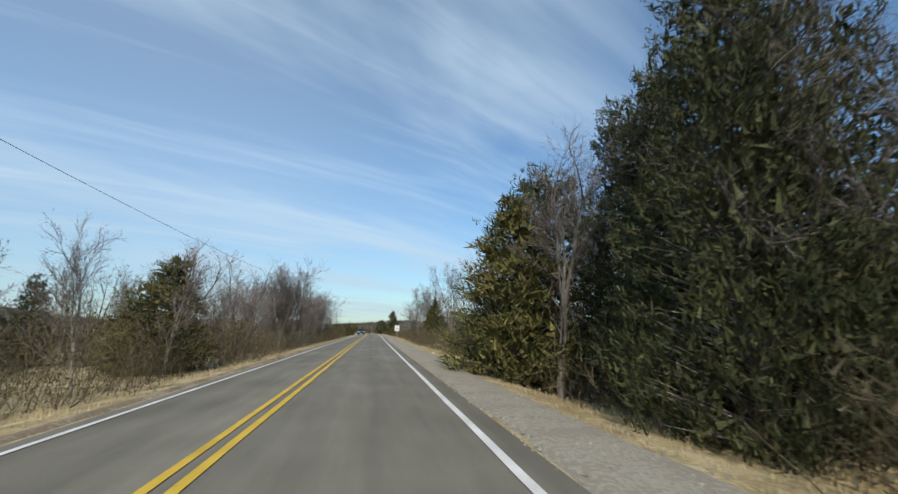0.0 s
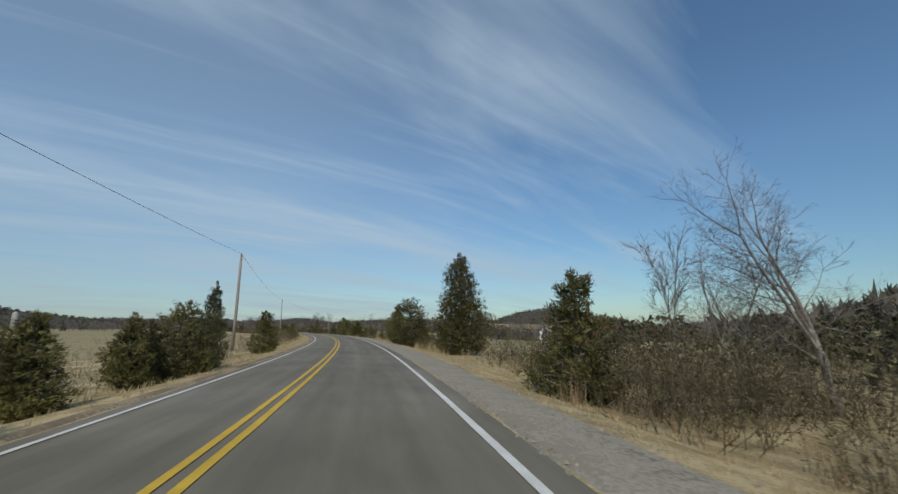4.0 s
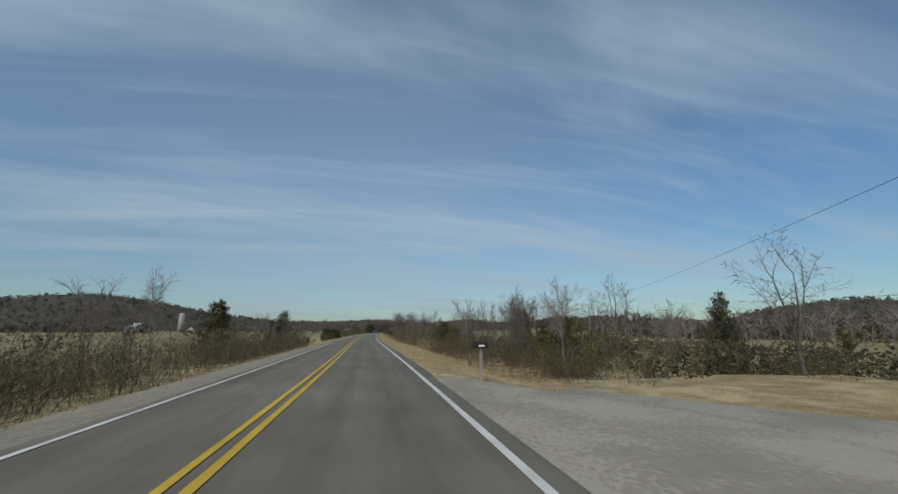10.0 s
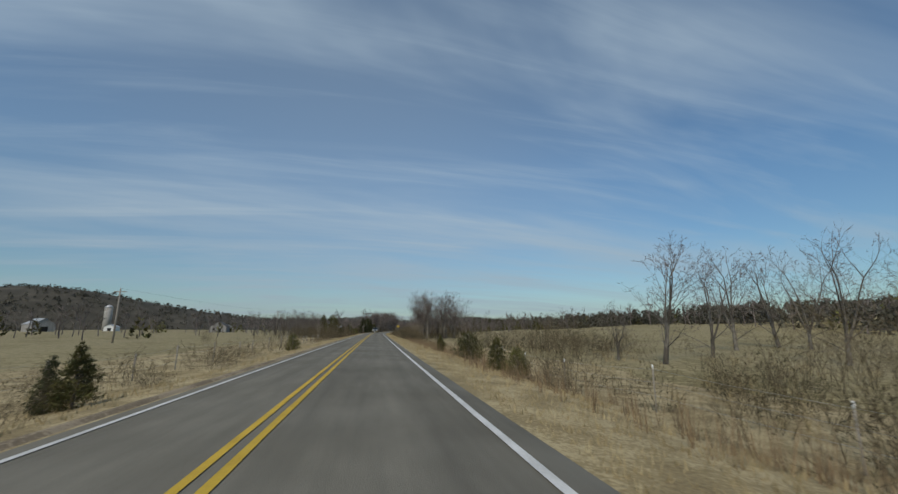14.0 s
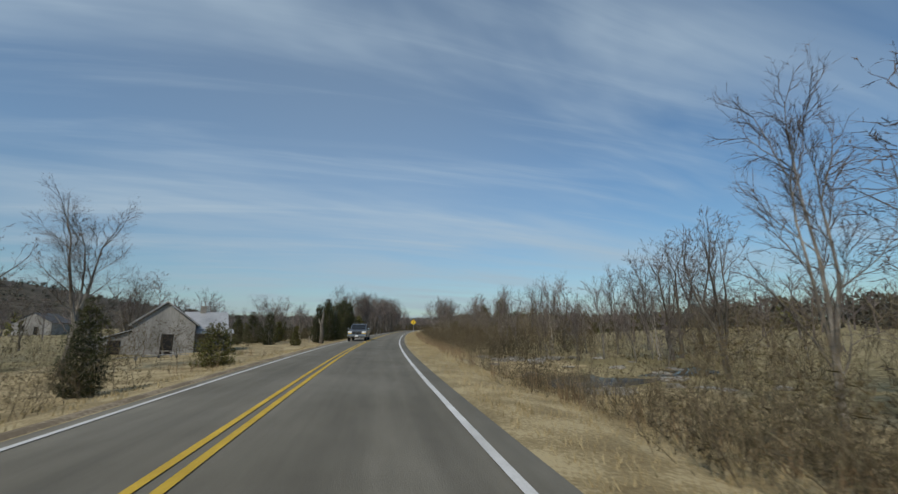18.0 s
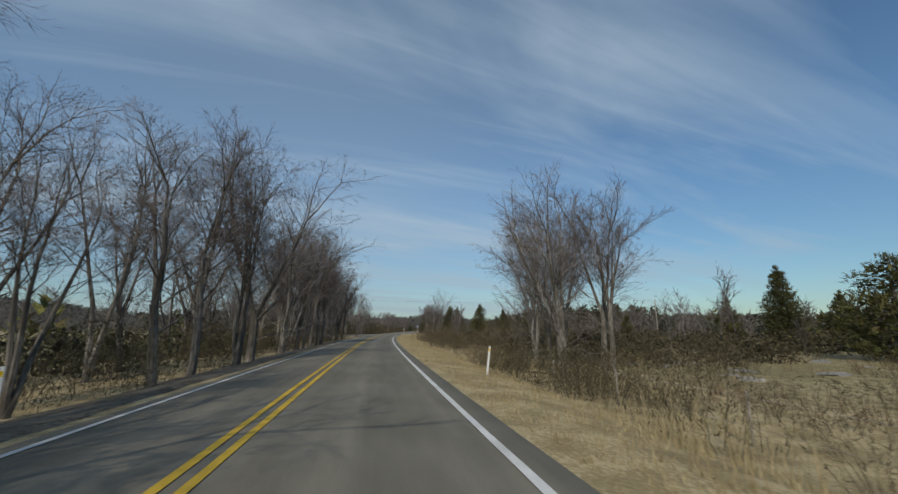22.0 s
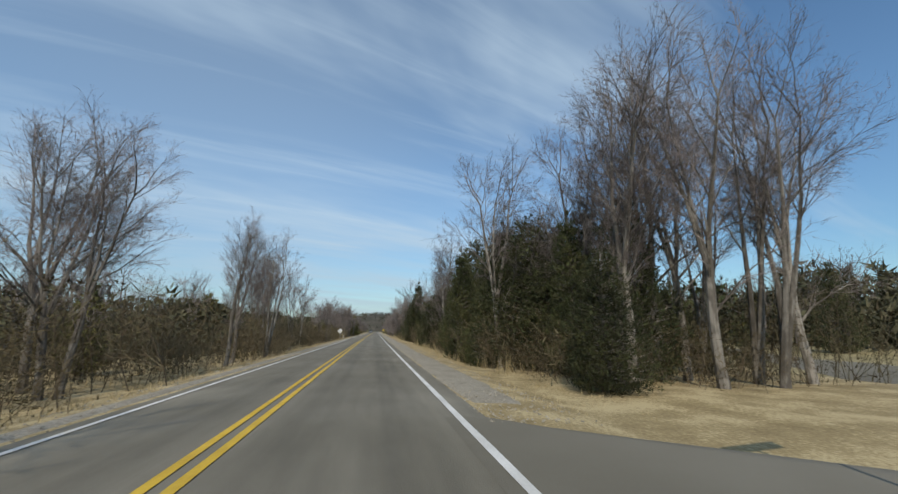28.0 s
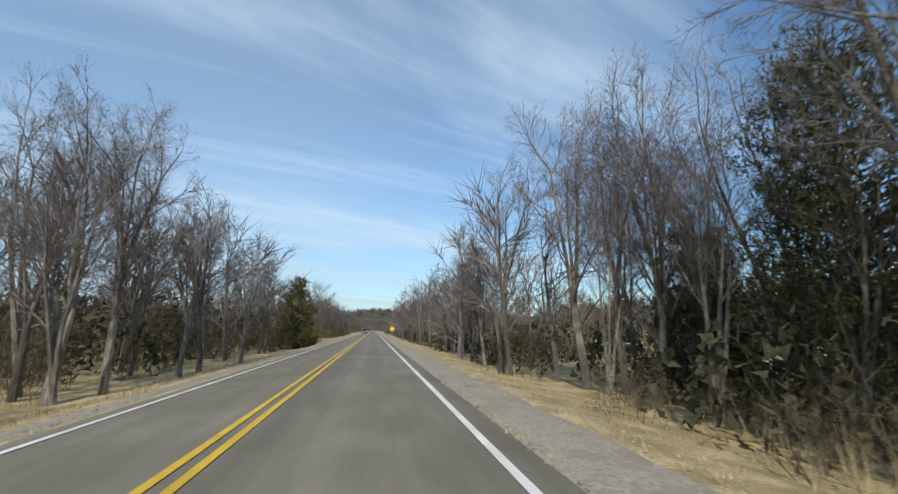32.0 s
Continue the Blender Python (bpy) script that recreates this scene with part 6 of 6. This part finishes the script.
for x in (2.3, 3.6, 4.9):
    part("porch_post", box("porch_post", 0.11, 0.11, 2.3, BOARD, 0.01, (x, -1.45, -0.3)), porch)
part("porch_wall", box("porch_wall", 2.8, 0.06, 2.2, BOARD, 0, (3.6, -0.05, -0.1)), old, "grey porch wall")
lean = part("lean_to", moved(prism("lean_to", [(-2.6, -0.6), (0, -0.6), (0, 2.2), (-2.6, 1.4)], 4.6, BOARD), Matrix.Translation((-2.1, 0.2, 0))), old, "low lean-to of grey boards")
part("lean_to_roof", moved(prism("lean_to_roof", [(-2.95, 1.34), (0.1, 2.32), (0.1, 2.4), (-2.95, 1.42)], 5.0, TIN), Matrix.Translation((-2.1, 0.2, 0))), old, "bent tin roof")
part("lean_to_door", box("lean_to_door", 0.8, 0.05, 1.5, DARK, 0, (-3.2, -2.13, 0)), old, "near-black panel painted as a doorway's unlit inside")
part("chimney", box("chimney", 0.5, 0.5, 1.2, ROCK, 0.02, (2.6, 2.6, 3.3)), old)
yard = random.Random(5)
for k in range(7):
    d = thing("scrap_board", 551 + yard.uniform(0, 6), -12.5 - yard.uniform(0, 3), "old grey plank lying in the yard of the ruined house", "plank", "scrap boards", yard.uniform(0, 180))
    part("board", box("board", yard.uniform(1.2, 2.4), 0.2, 0.05, BOARD, 0.006, (0, 0, 0.12 + 0.06 * (k % 3))), d)
    part("prop", box("prop", 0.12, 0.12, 0.2 + 0.06 * (k % 3), BOARD, 0.006, (0, 0, -0.05)), d)

# broken dead trunk beside the cedars
sn = thing("dead_trunk", 576, -6.4, "broken grey dead tree trunk with a forked top", "tree stump")
part("trunk", tube("trunk", [(0, 0, -0.4), (0.05, 0, 1.2), (-0.05, 0.05, 2.4), (0.1, 0, 3.2), (0.12, 0.02, 4.1)], [0.3, 0.22, 0.19, 0.14, 0.06], 9, BARK), sn)
part("limb", tube("limb", [(-0.05, 0, 2.2), (-0.35, 0.05, 2.7), (-0.42, 0.05, 3.05)], [0.11, 0.08, 0.05], 7, BARK), sn)

# farm beyond the hay field
gabled("farm_house", 276, 122, -35, 6, 9, 4.4, 2.2, WHITE_SIDING, SHINGLE, "white two-storey farmhouse across the pasture", planks=False, lift=0.5,
       openings=(("window", -1.8, 1.2, 0.9, 1.5, "front"), ("window", 1.8, 1.2, 0.9, 1.5, "front"), ("door", 0, 0, 1.0, 2.1, "front"), ("window", 0, 3.6, 0.8, 1.2, "front"), ("window", -3, 1.2, 0.9, 1.5, "side"), ("window", 3, 1.2, 0.9, 1.5, "side")))
gabled("farm_shed", 283, 128, -20, 6, 8, 2.8, 1.8, WHITE_SIDING, SHINGLE, "small white outbuilding beside the farmhouse", "shed", planks=False, openings=(("door", 0, 0, 2.2, 2.1, "front"),))
gabled("barn", 240, 112, -35, 10, 16, 5, 3.4, RED_BARN, TIN, "faded red wooden barn with a metal roof", "barn", planks=False, lift=0.3, sheets=10, openings=(("door", 0, 0, 3, 3.2, "front"), ("window", -3, 2.6, 0.9, 1.2, "side")))
sl = thing("silo", 720, -224, "tall pale concrete farm silo with a domed cap", "silo")
part("drum", tube("drum", [(0, 0, -1), (0, 0, 17)], [2.6, 2.6], 24, CONCRETE), sl)
part("cap", tube("cap", [(0, 0, 17), (0, 0, 18.2), (0, 0, 19.2), (0, 0, 19.6)], [2.7, 2.3, 1.3, 0.2], 24, TIN), sl, "domed metal cap")
for k in range(8):
    part("hoop", tube("hoop", [(0, 0, 1.5 + 2 * k), (0, 0, 1.58 + 2 * k)], [2.64, 2.64], 24, STEEL), sl)
gabled("barn", 700, -250, 60, 12, 20, 5, 4, BOARD, TIN, "grey weathered barn beside the silo", "barn", planks=False, sheets=10, openings=(("door", 0, 0, 4, 3.4, "front"),))
gabled("farm_shed", 690, -190, 20, 6, 9, 2.6, 1.6, WHITE_SIDING, TIN, "small pale farm shed at the edge of the field", "shed", planks=False, openings=(("door", 0, 0, 2, 2, "front"),))
gabled("farm_shed", 655, -95, 30, 5, 7, 2.4, 1.4, BOARD, TIN, "open grey pole shed with a bright tin roof", "shed", planks=False, openings=(("door", 0, 0, 3, 2, "front"),))
gabled("farm_house", 640, -92, 15, 8, 10, 3, 2.4, BOARD, SHINGLE, "low grey house behind the trees", planks=False, openings=(("window", -2, 1, 1, 1.3, "front"), ("door", 1, 0, 0.9, 2, "front")))


# ---------- rocks and the creek bed ----------
def stone(seed, size):
    rng = random.Random(seed)
    bm = bmesh.new()
    bmesh.ops.create_icosphere(bm, subdivisions=2, radius=1)
    for v in bm.verts:
        k = 1 + 0.35 * noise.noise(v.co * 1.6 + Vector((seed * 7.1, 0, 0)))
        v.co = Vector((v.co.x * size[0] * k, v.co.y * size[1] * k, max(min(v.co.z, 0.55), -0.7) * size[2] * k))
    return from_bm("rock", bm, ROCK)


STONES = [stone(k, sz) for k, sz in enumerate(((0.9, 0.6, 0.25), (0.6, 0.5, 0.3), (1.3, 0.8, 0.22), (0.4, 0.35, 0.25)))]


def rocks(seed, n, s0, s1, u0, u1, label, big=1.3):
    rng = random.Random(seed)
    for _ in range(n):
        s, u = rng.uniform(s0, s1), rng.uniform(u0, u1)
        x, y, h = road(s, u)
        ob = new("rock", STONES[rng.randrange(4)])
        f = rng.uniform(0.35, big)
        ob.matrix_basis = Matrix.LocRotScale((x, y, ground(s, u) - 0.03 * f), Euler((rng.uniform(-0.12, 0.12), rng.uniform(-0.12, 0.12), rng.uniform(0, 6.28))), (f, f, f))
        tagged(ob, label, "rock", "limestone rocks")


rocks(1, 34, 536, 558, 9.5, 22, "pale flat limestone slab in the creek bed")
rocks(2, 24, 362, 378, 14, 26, "pale flat limestone ledge in the pasture")
rocks(3, 20, 640, 668, 20, 34, "pale flat limestone ledge in the weeds")
rocks(4, 22, 745, 765, 11, 24, "pale flat limestone ledge in the weeds")
rocks(5, 22, 908, 922, 12, 22, "pale flat limestone slab in a small creek bed", 0.6)
WATER = material("creek_water", [(0.02, 0.02, 0.014), (0.04, 0.036, 0.024)], 0.5, 0.08, bump=0.1, fine=5)
lane("creek_water", [(543.5, 9), (544, 12), (545, 15), (547, 20), (550, 26)], [4.5, 5, 5, 4.5, 4], WATER, "still dark shallow creek water between rocks", 0, "creek", -1.36)

lane("creek_water", [(908, 24), (912.5, 20.5), (916, 17), (920, 14)], [2.4, 3, 3, 2.4], WATER, "still dark shallow creek water between rocks", 0, "creek", -1.22)
# scraps of litter in the verge
for s, u in ((31.5, 6.3), (332, 6.9)):
    ob = tagged(new("litter", stone(int(s), (0.12, 0.08, 0.06))), "crumpled white scrap of litter in the grass", "litter")
    ob.data.materials[0] = SIGN_WHITE
    x, y, _ = road(s, u)
    ob.matrix_basis = pose(x, y, ground(s, u) + 0.05)
# ---------- vehicles ----------
def paint(name, color, metal=0.5):
    m = material(name, [tuple(c * 0.9 for c in color), color], 2.0, 0.28, metal, fine=80, spread=0.05, spec=0.5)
    m.node_tree.nodes["Principled BSDF"].inputs["Coat Weight"].default_value = 0.6
    return m


SILVER = paint("silver_paint", (0.13, 0.145, 0.165))
NAVY = paint("dark_blue_paint", (0.02, 0.03, 0.06))
GLASS = material("tinted_glass", [(0.01, 0.012, 0.014), (0.018, 0.02, 0.022)], 1, 0.06, spec=0.6)
RUBBER = material("rubber", [(0.015, 0.015, 0.015), (0.03, 0.03, 0.03)], 6, 0.9)
CHROME = material("chrome", [(0.6, 0.6, 0.62), (0.7, 0.7, 0.72)], 2, 0.15, 1.0)
LAMP = material("lamp_lens", [(0.75, 0.77, 0.8), (0.85, 0.86, 0.88)], 3, 0.1, spec=0.8)
TAIL = material("tail_lens", [(0.3, 0.01, 0.01), (0.4, 0.02, 0.02)], 3, 0.2)


def wheel(parent, x, y, r, w):
    prof = [(-w / 2, r * 0.6), (-w / 2, r * 0.9), (-w * 0.35, r), (w * 0.35, r), (w / 2, r * 0.9), (w / 2, r * 0.6)]
    n = 20
    verts = [(px, pr * math.cos(2 * math.pi * k / n), pr * math.sin(2 * math.pi * k / n)) for k in range(n) for px, pr in prof]
    faces = [(k * 6 + j, k * 6 + j + 1, ((k + 1) % n) * 6 + j + 1, ((k + 1) % n) * 6 + j) for k in range(n) for j in range(5)]
    wh = part("wheel", tube("wheel", [(-w * 0.3, 0, 0), (w * 0.3, 0, 0)], [r * 0.3, r * 0.3], 12, BLACK), parent, "", Matrix.Translation((x, y, r)))
    part("tyre", mesh("tyre", verts, faces, RUBBER, True), wh, "black rubber tyre")
    out = 1 if x > 0 else -1
    part("rim", tube("rim", [(-w * 0.45, 0, 0), (w * 0.45, 0, 0)], [r * 0.61, r * 0.61], 18, STEEL), wh, "alloy rim")
    for k in range(5):
        a = 2 * math.pi * k / 5
        part("spoke", moved(box("spoke", 0.02, 0.07, r * 0.5, CHROME, 0.004), Matrix.Translation((out * w * 0.48, 0, 0)) @ pose(0, 0, 0, math.degrees(a), 0, 0)), wh)


def side_body(name, outline, width, mat, bevel=0.05):
    """An outline in y, z, widened along x."""
    me = prism(name, [(y, z) for y, z in outline], width, mat, bevel)
    me.transform(pose(0, 0, 0, 0, 0, 90))
    return me


def pickup(s, u, turn, colour, label):
    """Front of the truck towards -y."""
    t = thing("pickup_truck", s, u, label, "pickup truck", turn=turn, z=crown(u))
    W = 1.98
    body = part("body", side_body("body", [(-2.75, 0.5), (-2.72, 0.98), (-2.6, 1.1), (-1.35, 1.2), (0.95, 1.2), (0.95, 0.5), (1.35, 0.36), (-2.2, 0.36)], W, colour, 0.06), t)
    part("hood", side_body("hood", [(-2.66, 1.0), (-2.5, 1.14), (-1.3, 1.24), (-1.3, 1.0)], W - 0.16, colour, 0.05), body)
    part("cab", side_body("cab", [(-1.45, 1.15), (-0.62, 1.84), (0.55, 1.88), (0.92, 1.8), (0.98, 1.15)], W - 0.24, colour, 0.1), body)
    ws = part("windshield", moved(box("windshield", 1.5, 0.03, 0.86, GLASS, 0.0, (0, 0, 0)), Matrix.Translation((0, -1.37, 1.2)) @ pose(0, 0, 0, -49, 0, 0)), body, "dark windshield")
    for sx in (-1, 1):
        part("side_window", moved(side_body("side_window", [(-1.08, 1.24), (-0.55, 1.72), (0.0, 1.74), (0.0, 1.24)], 0.02, GLASS, 0.0), Matrix.Translation((sx * (W / 2 - 0.12), 0, 0))), body, "dark side window")
        part("rear_window", moved(side_body("rear_window", [(0.12, 1.24), (0.12, 1.74), (0.6, 1.74), (0.82, 1.24)], 0.02, GLASS, 0.0), Matrix.Translation((sx * (W / 2 - 0.12), 0, 0))), body, "dark side window")
        door = part("door", moved(side_body("door", [(-1.18, 0.46), (-1.18, 1.16), (0.06, 1.16), (0.06, 0.46)], 0.02, colour, 0.008), Matrix.Translation((sx * (W / 2 + 0.004), 0, 0))), body)
        part("door_handle", box("door_handle", 0.03, 0.16, 0.035, CHROME, 0.008, (sx * (W / 2 + 0.025), -0.12, 1.02)), door, "chrome handle")
        mirror = part("side_mirror", box("side_mirror", 0.24, 0.1, 0.2, colour, 0.03, (sx * (W / 2 + 0.13), -1.05, 1.2)), body)
        part("mirror_cap", box("mirror_cap", 0.2, 0.03, 0.15, CHROME, 0.01, (sx * (W / 2 + 0.13), -1.11, 1.225)), mirror, "bright mirror cap")
        lamp = part("headlight", box("headlight", 0.42, 0.1, 0.18, LAMP, 0.02, (sx * 0.74, -2.7, 0.86)), body, "clear headlight")
        part("indicator", box("indicator", 0.38, 0.09, 0.07, SIGN_YELLOW, 0.01, (sx * 0.74, -2.705, 0.77)), lamp, "amber indicator")
        part("fog_lamp", box("fog_lamp", 0.2, 0.05, 0.1, LAMP, 0.02, (sx * 0.68, -2.84, 0.52)), body)
        part("bed_wall", moved(side_body("bed_wall", [(0.98, 0.5), (0.98, 1.24), (2.75, 1.24), (2.78, 0.55)], 0.14, colour, 0.03), Matrix.Translation((sx * (W / 2 - 0.07), 0, 0))), body)
        part("tail_light", box("tail_light", 0.12, 0.06, 0.4, TAIL, 0.01, (sx * (W / 2 - 0.08), 2.77, 0.75)), body, "red tail light")
        for y in (-1.82, 1.82):
            part("wheel_arch", moved(tube("wheel_arch", [(sx * (W / 2 - 0.1), 0, 0), (sx * (W / 2 + 0.012), 0, 0)], [0.47, 0.47], 20, DARK), Matrix.Translation((0, y, 0.4))), body, "near-black disc painted as the wheel arch's shade")
            wheel(body, sx * (W / 2 - 0.1), y, 0.39, 0.27)
    part("tailgate", box("tailgate", W - 0.1, 0.1, 0.66, colour, 0.02, (0, 2.72, 0.58)), body)
    part("bed_floor", box("bed_floor", W - 0.1, 1.8, 0.1, BLACK, 0, (0, 1.85, 0.6)), body)
    gr = part("grille", box("grille", 0.98, 0.06, 0.36, BLACK, 0.01, (0, -2.73, 0.7)), body, "black grille")
    for k in range(3):
        part("grille_bar", box("grille_bar", 1.0, 0.05, 0.04, CHROME, 0.008, (0, -2.765, 0.7 + 0.15 * k)), gr, "chrome bar")
    part("badge", box("badge", 0.16, 0.03, 0.06, CHROME, 0.01, (0, -2.8, 0.87)), gr)
    bp = part("bumper", box("bumper", W, 0.22, 0.24, CHROME, 0.05, (0, -2.76, 0.42)), body, "chrome front bumper")
    part("plate", box("plate", 0.31, 0.02, 0.15, SIGN_WHITE, 0.004, (0, -2.885, 0.48)), bp)
    part("air_intake", box("air_intake", 1.1, 0.03, 0.1, BLACK, 0.01, (0, -2.86, 0.38)), bp)
    part("rear_bumper", box("rear_bumper", W - 0.1, 0.2, 0.18, CHROME, 0.04, (0, 2.82, 0.42)), body)
    return t


def wagon(s, u, turn, colour, label):
    t = thing("car", s, u, label, "car", turn=turn, z=crown(u))
    W = 1.86
    body = part("body", side_body("body", [(-2.25, 0.4), (-2.25, 0.78), (-2.1, 0.92), (-1.1, 1.04), (2.1, 1.08), (2.25, 0.9), (2.25, 0.4), (2.0, 0.28), (-2.0, 0.28)], W, colour, 0.08), t)
    part("cabin", side_body("cabin", [(-1.15, 1.0), (-0.45, 1.62), (1.6, 1.66), (2.15, 1.05)], W - 0.2, colour, 0.1), body)
    part("windshield", moved(box("windshield", 1.4, 0.03, 0.78, GLASS), Matrix.Translation((0, -1.1, 1.03)) @ pose(0, 0, 0, -47, 0, 0)), body, "dark windshield")
    for sx in (-1, 1):
        part("side_window", moved(side_body("side_window", [(-0.85, 1.1), (-0.4, 1.52), (1.5, 1.55), (1.8, 1.1)], 0.02, GLASS, 0.0), Matrix.Translation((sx * (W / 2 - 0.1), 0, 0))), body, "dark side window")
        part("headlight", box("headlight", 0.4, 0.1, 0.16, LAMP, 0.03, (sx * 0.66, -2.22, 0.68)), body, "clear headlight")
        part("side_mirror", box("side_mirror", 0.2, 0.1, 0.14, colour, 0.03, (sx * (W / 2 + 0.08), -0.8, 1.06)), body)
        for y in (-1.4, 1.4):
            part("wheel_arch", moved(tube("wheel_arch", [(sx * (W / 2 - 0.1), 0, 0), (sx * (W / 2 + 0.012), 0, 0)], [0.41, 0.41], 20, DARK), Matrix.Translation((0, y, 0.34))), body)
            wheel(body, sx * (W / 2 - 0.1), y, 0.34, 0.23)
    gr = part("grille", box("grille", 0.8, 0.05, 0.2, BLACK, 0.01, (0, -2.25, 0.62)), body, "black grille")
    part("grille_bar", box("grille_bar", 0.8, 0.04, 0.04, CHROME, 0.008, (0, -2.28, 0.7)), gr, "chrome bar")
    part("bumper", box("bumper", W - 0.06, 0.16, 0.22, BLACK, 0.04, (0, -2.24, 0.32)), body, "dark bumper")
    part("plate", box("plate", 0.31, 0.02, 0.15, SIGN_WHITE, 0.004, (0, -2.335, 0.38)), body)
    return t


pickup(571.2, -1.25, 0, SILVER, "silver-grey pickup truck with chrome grille on the road")
wagon(113, -1.35, 0, NAVY, "dark blue sport utility car on the road")
wagon(1080, -1.35, 0, SILVER, "silver car far along the road")
# ---------- grass and weeds ----------
def tufts(name, seed, s0, s1, u0, u1, per_metre, h0, h1, mat, label, blades=5, lean=0.5, width=0.012, clump=0.0):
    """Dry blades in small tufts over a band of the verge."""
    rng = random.Random(seed)
    heap = Heap()
    lo, hi = min(u0, u1), max(u0, u1)
    n = int((s1 - s0) * per_metre)
    for _ in range(n):
        s, u = rng.uniform(s0, s1), rng.uniform(lo, hi)
        if clump and wave(s, u, 6.0, seed) < clump * 0.4 - 0.1:
            continue
        if any((s - a) ** 2 + (u - b) ** 2 < (r * 0.85) ** 2 for (a, b), r in CLEAR if r != 7 and r != 5):
            continue
        x, y, _h = road(s, u)
        z = ground(s, u) - 0.03
        k = rng.uniform(0.7, 1.3)
        for _b in range(blades):
            a, l = rng.uniform(0, 6.28), rng.uniform(h0, h1) * k
            p = Vector((x + rng.gauss(0, 0.06), y + rng.gauss(0, 0.06), z))
            tip = p + Vector((math.cos(a) * l * lean * rng.random(), math.sin(a) * l * lean * rng.random(), l))
            b = rng.uniform(0, 6.28)
            heap.blade(p, tip, Vector((math.cos(b), math.sin(b), 0)) * width)
    return tagged(new(name, heap.made(name, mat)), label, "grass", kind="stuff")


GRASS = "short dry straw grass along the road's edge"
TALL = "tall dead tan grass and weed stalks in the ditch"
for i, (s0, s1, u0, u1, n) in enumerate(((-12, 270, 5.6, 8.6, 28), (268, 780, 4.1, 8.4, 78), (820, 960, 5.3, 8.2, 14))):
    tufts("verge_grass", 400 + i, s0, s1, u0, u1, n, 0.06, 0.19, STRAW, GRASS, 5, 0.8, 0.010)
for i, (s0, s1, u0, u1, n) in enumerate(((-12, 606, -6.4, -3.5, 14), (714, 740, -6.4, -3.5, 14), (772, 960, -6.4, -3.8, 12))):
    tufts("bank_grass", 410 + i, s0, s1, u0, u1, n, 0.07, 0.22, STRAW, GRASS, 5, 0.7, 0.013)
for i, (s0, s1, u0, u1, n, m) in enumerate(((-12, 130, 7.0, 10.0, 5, WEED), (128, 300, 7.2, 11.0, 6, STRAW), (305, 640, 6.8, 10.0, 8, WEED), (900, 934, 6.6, 14, 14, STRAW), (500, 722, 6.8, 10.5, 7, STRAW), (720, 792, 6.6, 17, 40, STRAW), (612, 700, 6.3, 12, 22, STRAW), (128, 290, 6.8, 9.6, 14, STRAW), (822, 940, 7.0, 9.0, 6, STRAW), (600, 726, 9, 34, 34, WEED), (350, 474, 9, 30, 16, STRAW), (128, 300, 10, 34, 12, STRAW))):
    tufts("tall_grass", 420 + i, s0, s1, u0, u1, n, 0.35, 0.95, m, TALL, 7, 0.35, 0.008, 0.6)
for i, (s0, s1, u0, u1, n, m) in enumerate(((-12, 120, -8, -5.2, 5, WEED), (118, 345, -8.5, -5.4, 6, WEED), (345, 480, -8.5, -5.2, 4, STRAW), (470, 605, -9, -5.2, 5, WEED), (600, 745, -8, -5, 3, WEED), (772, 940, -9, -5.4, 6, STRAW))):
    tufts("tall_grass", 440 + i, s0, s1, u0, u1, n, 0.3, 0.8, m, TALL, 7, 0.35, 0.008, 0.6)


def stones(name, seed, s0, s1, u0, u1, per_metre, label):
    """Loose crushed stone along the shoulder."""
    rng = random.Random(seed)
    heap = Heap()
    for _ in range(int((s1 - s0) * per_metre)):
        s, u = rng.uniform(s0, s1), u0 + (u1 - u0) * rng.random() ** 1.3
        x, y, _h = road(s, u)
        r = rng.uniform(0.012, 0.04)
        p = Vector((x, y, verge_height(s, u) + 0.035))
        a = rng.uniform(0, 6.28)
        ring = [p + Vector((math.cos(a + k * 2.1) * r, math.sin(a + k * 2.1) * r, rng.uniform(-0.01, 0.01))) for k in range(3)]
        top = p + Vector((rng.uniform(-0.4, 0.4) * r, rng.uniform(-0.4, 0.4) * r, r * rng.uniform(0.6, 1.2)))
        n = len(heap.v)
        heap.v += ring + [top]
        heap.f += [(n, n + 1, n + 3), (n + 1, n + 2, n + 3), (n + 2, n, n + 3)]
    return tagged(new(name, heap.made(name, GRAVEL)), label, "gravel", kind="stuff")


tufts("tall_weeds", 480, 722, 764, 8.2, 15, 14, 0.7, 1.5, WEED, "tall dead brown weed stalks beside the mown grass", 6, 0.25, 0.009)
tufts("tall_weeds", 481, 345, 640, 6.0, 9, 6, 0.4, 1.0, WEED, "tall dead brown weed stalks beside the mown grass", 6, 0.3, 0.009)


LOOSE = "loose crushed stones scattered over the shoulder"
stones("gravel_stones", 460, -12, 240, 3.8, 6.4, 60, LOOSE)
stones("gravel_stones", 461, 819, 960, 3.8, 6.0, 60, LOOSE)
stones("gravel_stones", 462, 742, 960, -4.2, -2.8, 20, LOOSE)
stones("gravel_stones", 463, 290, 306, 4, 9, 120, LOOSE)
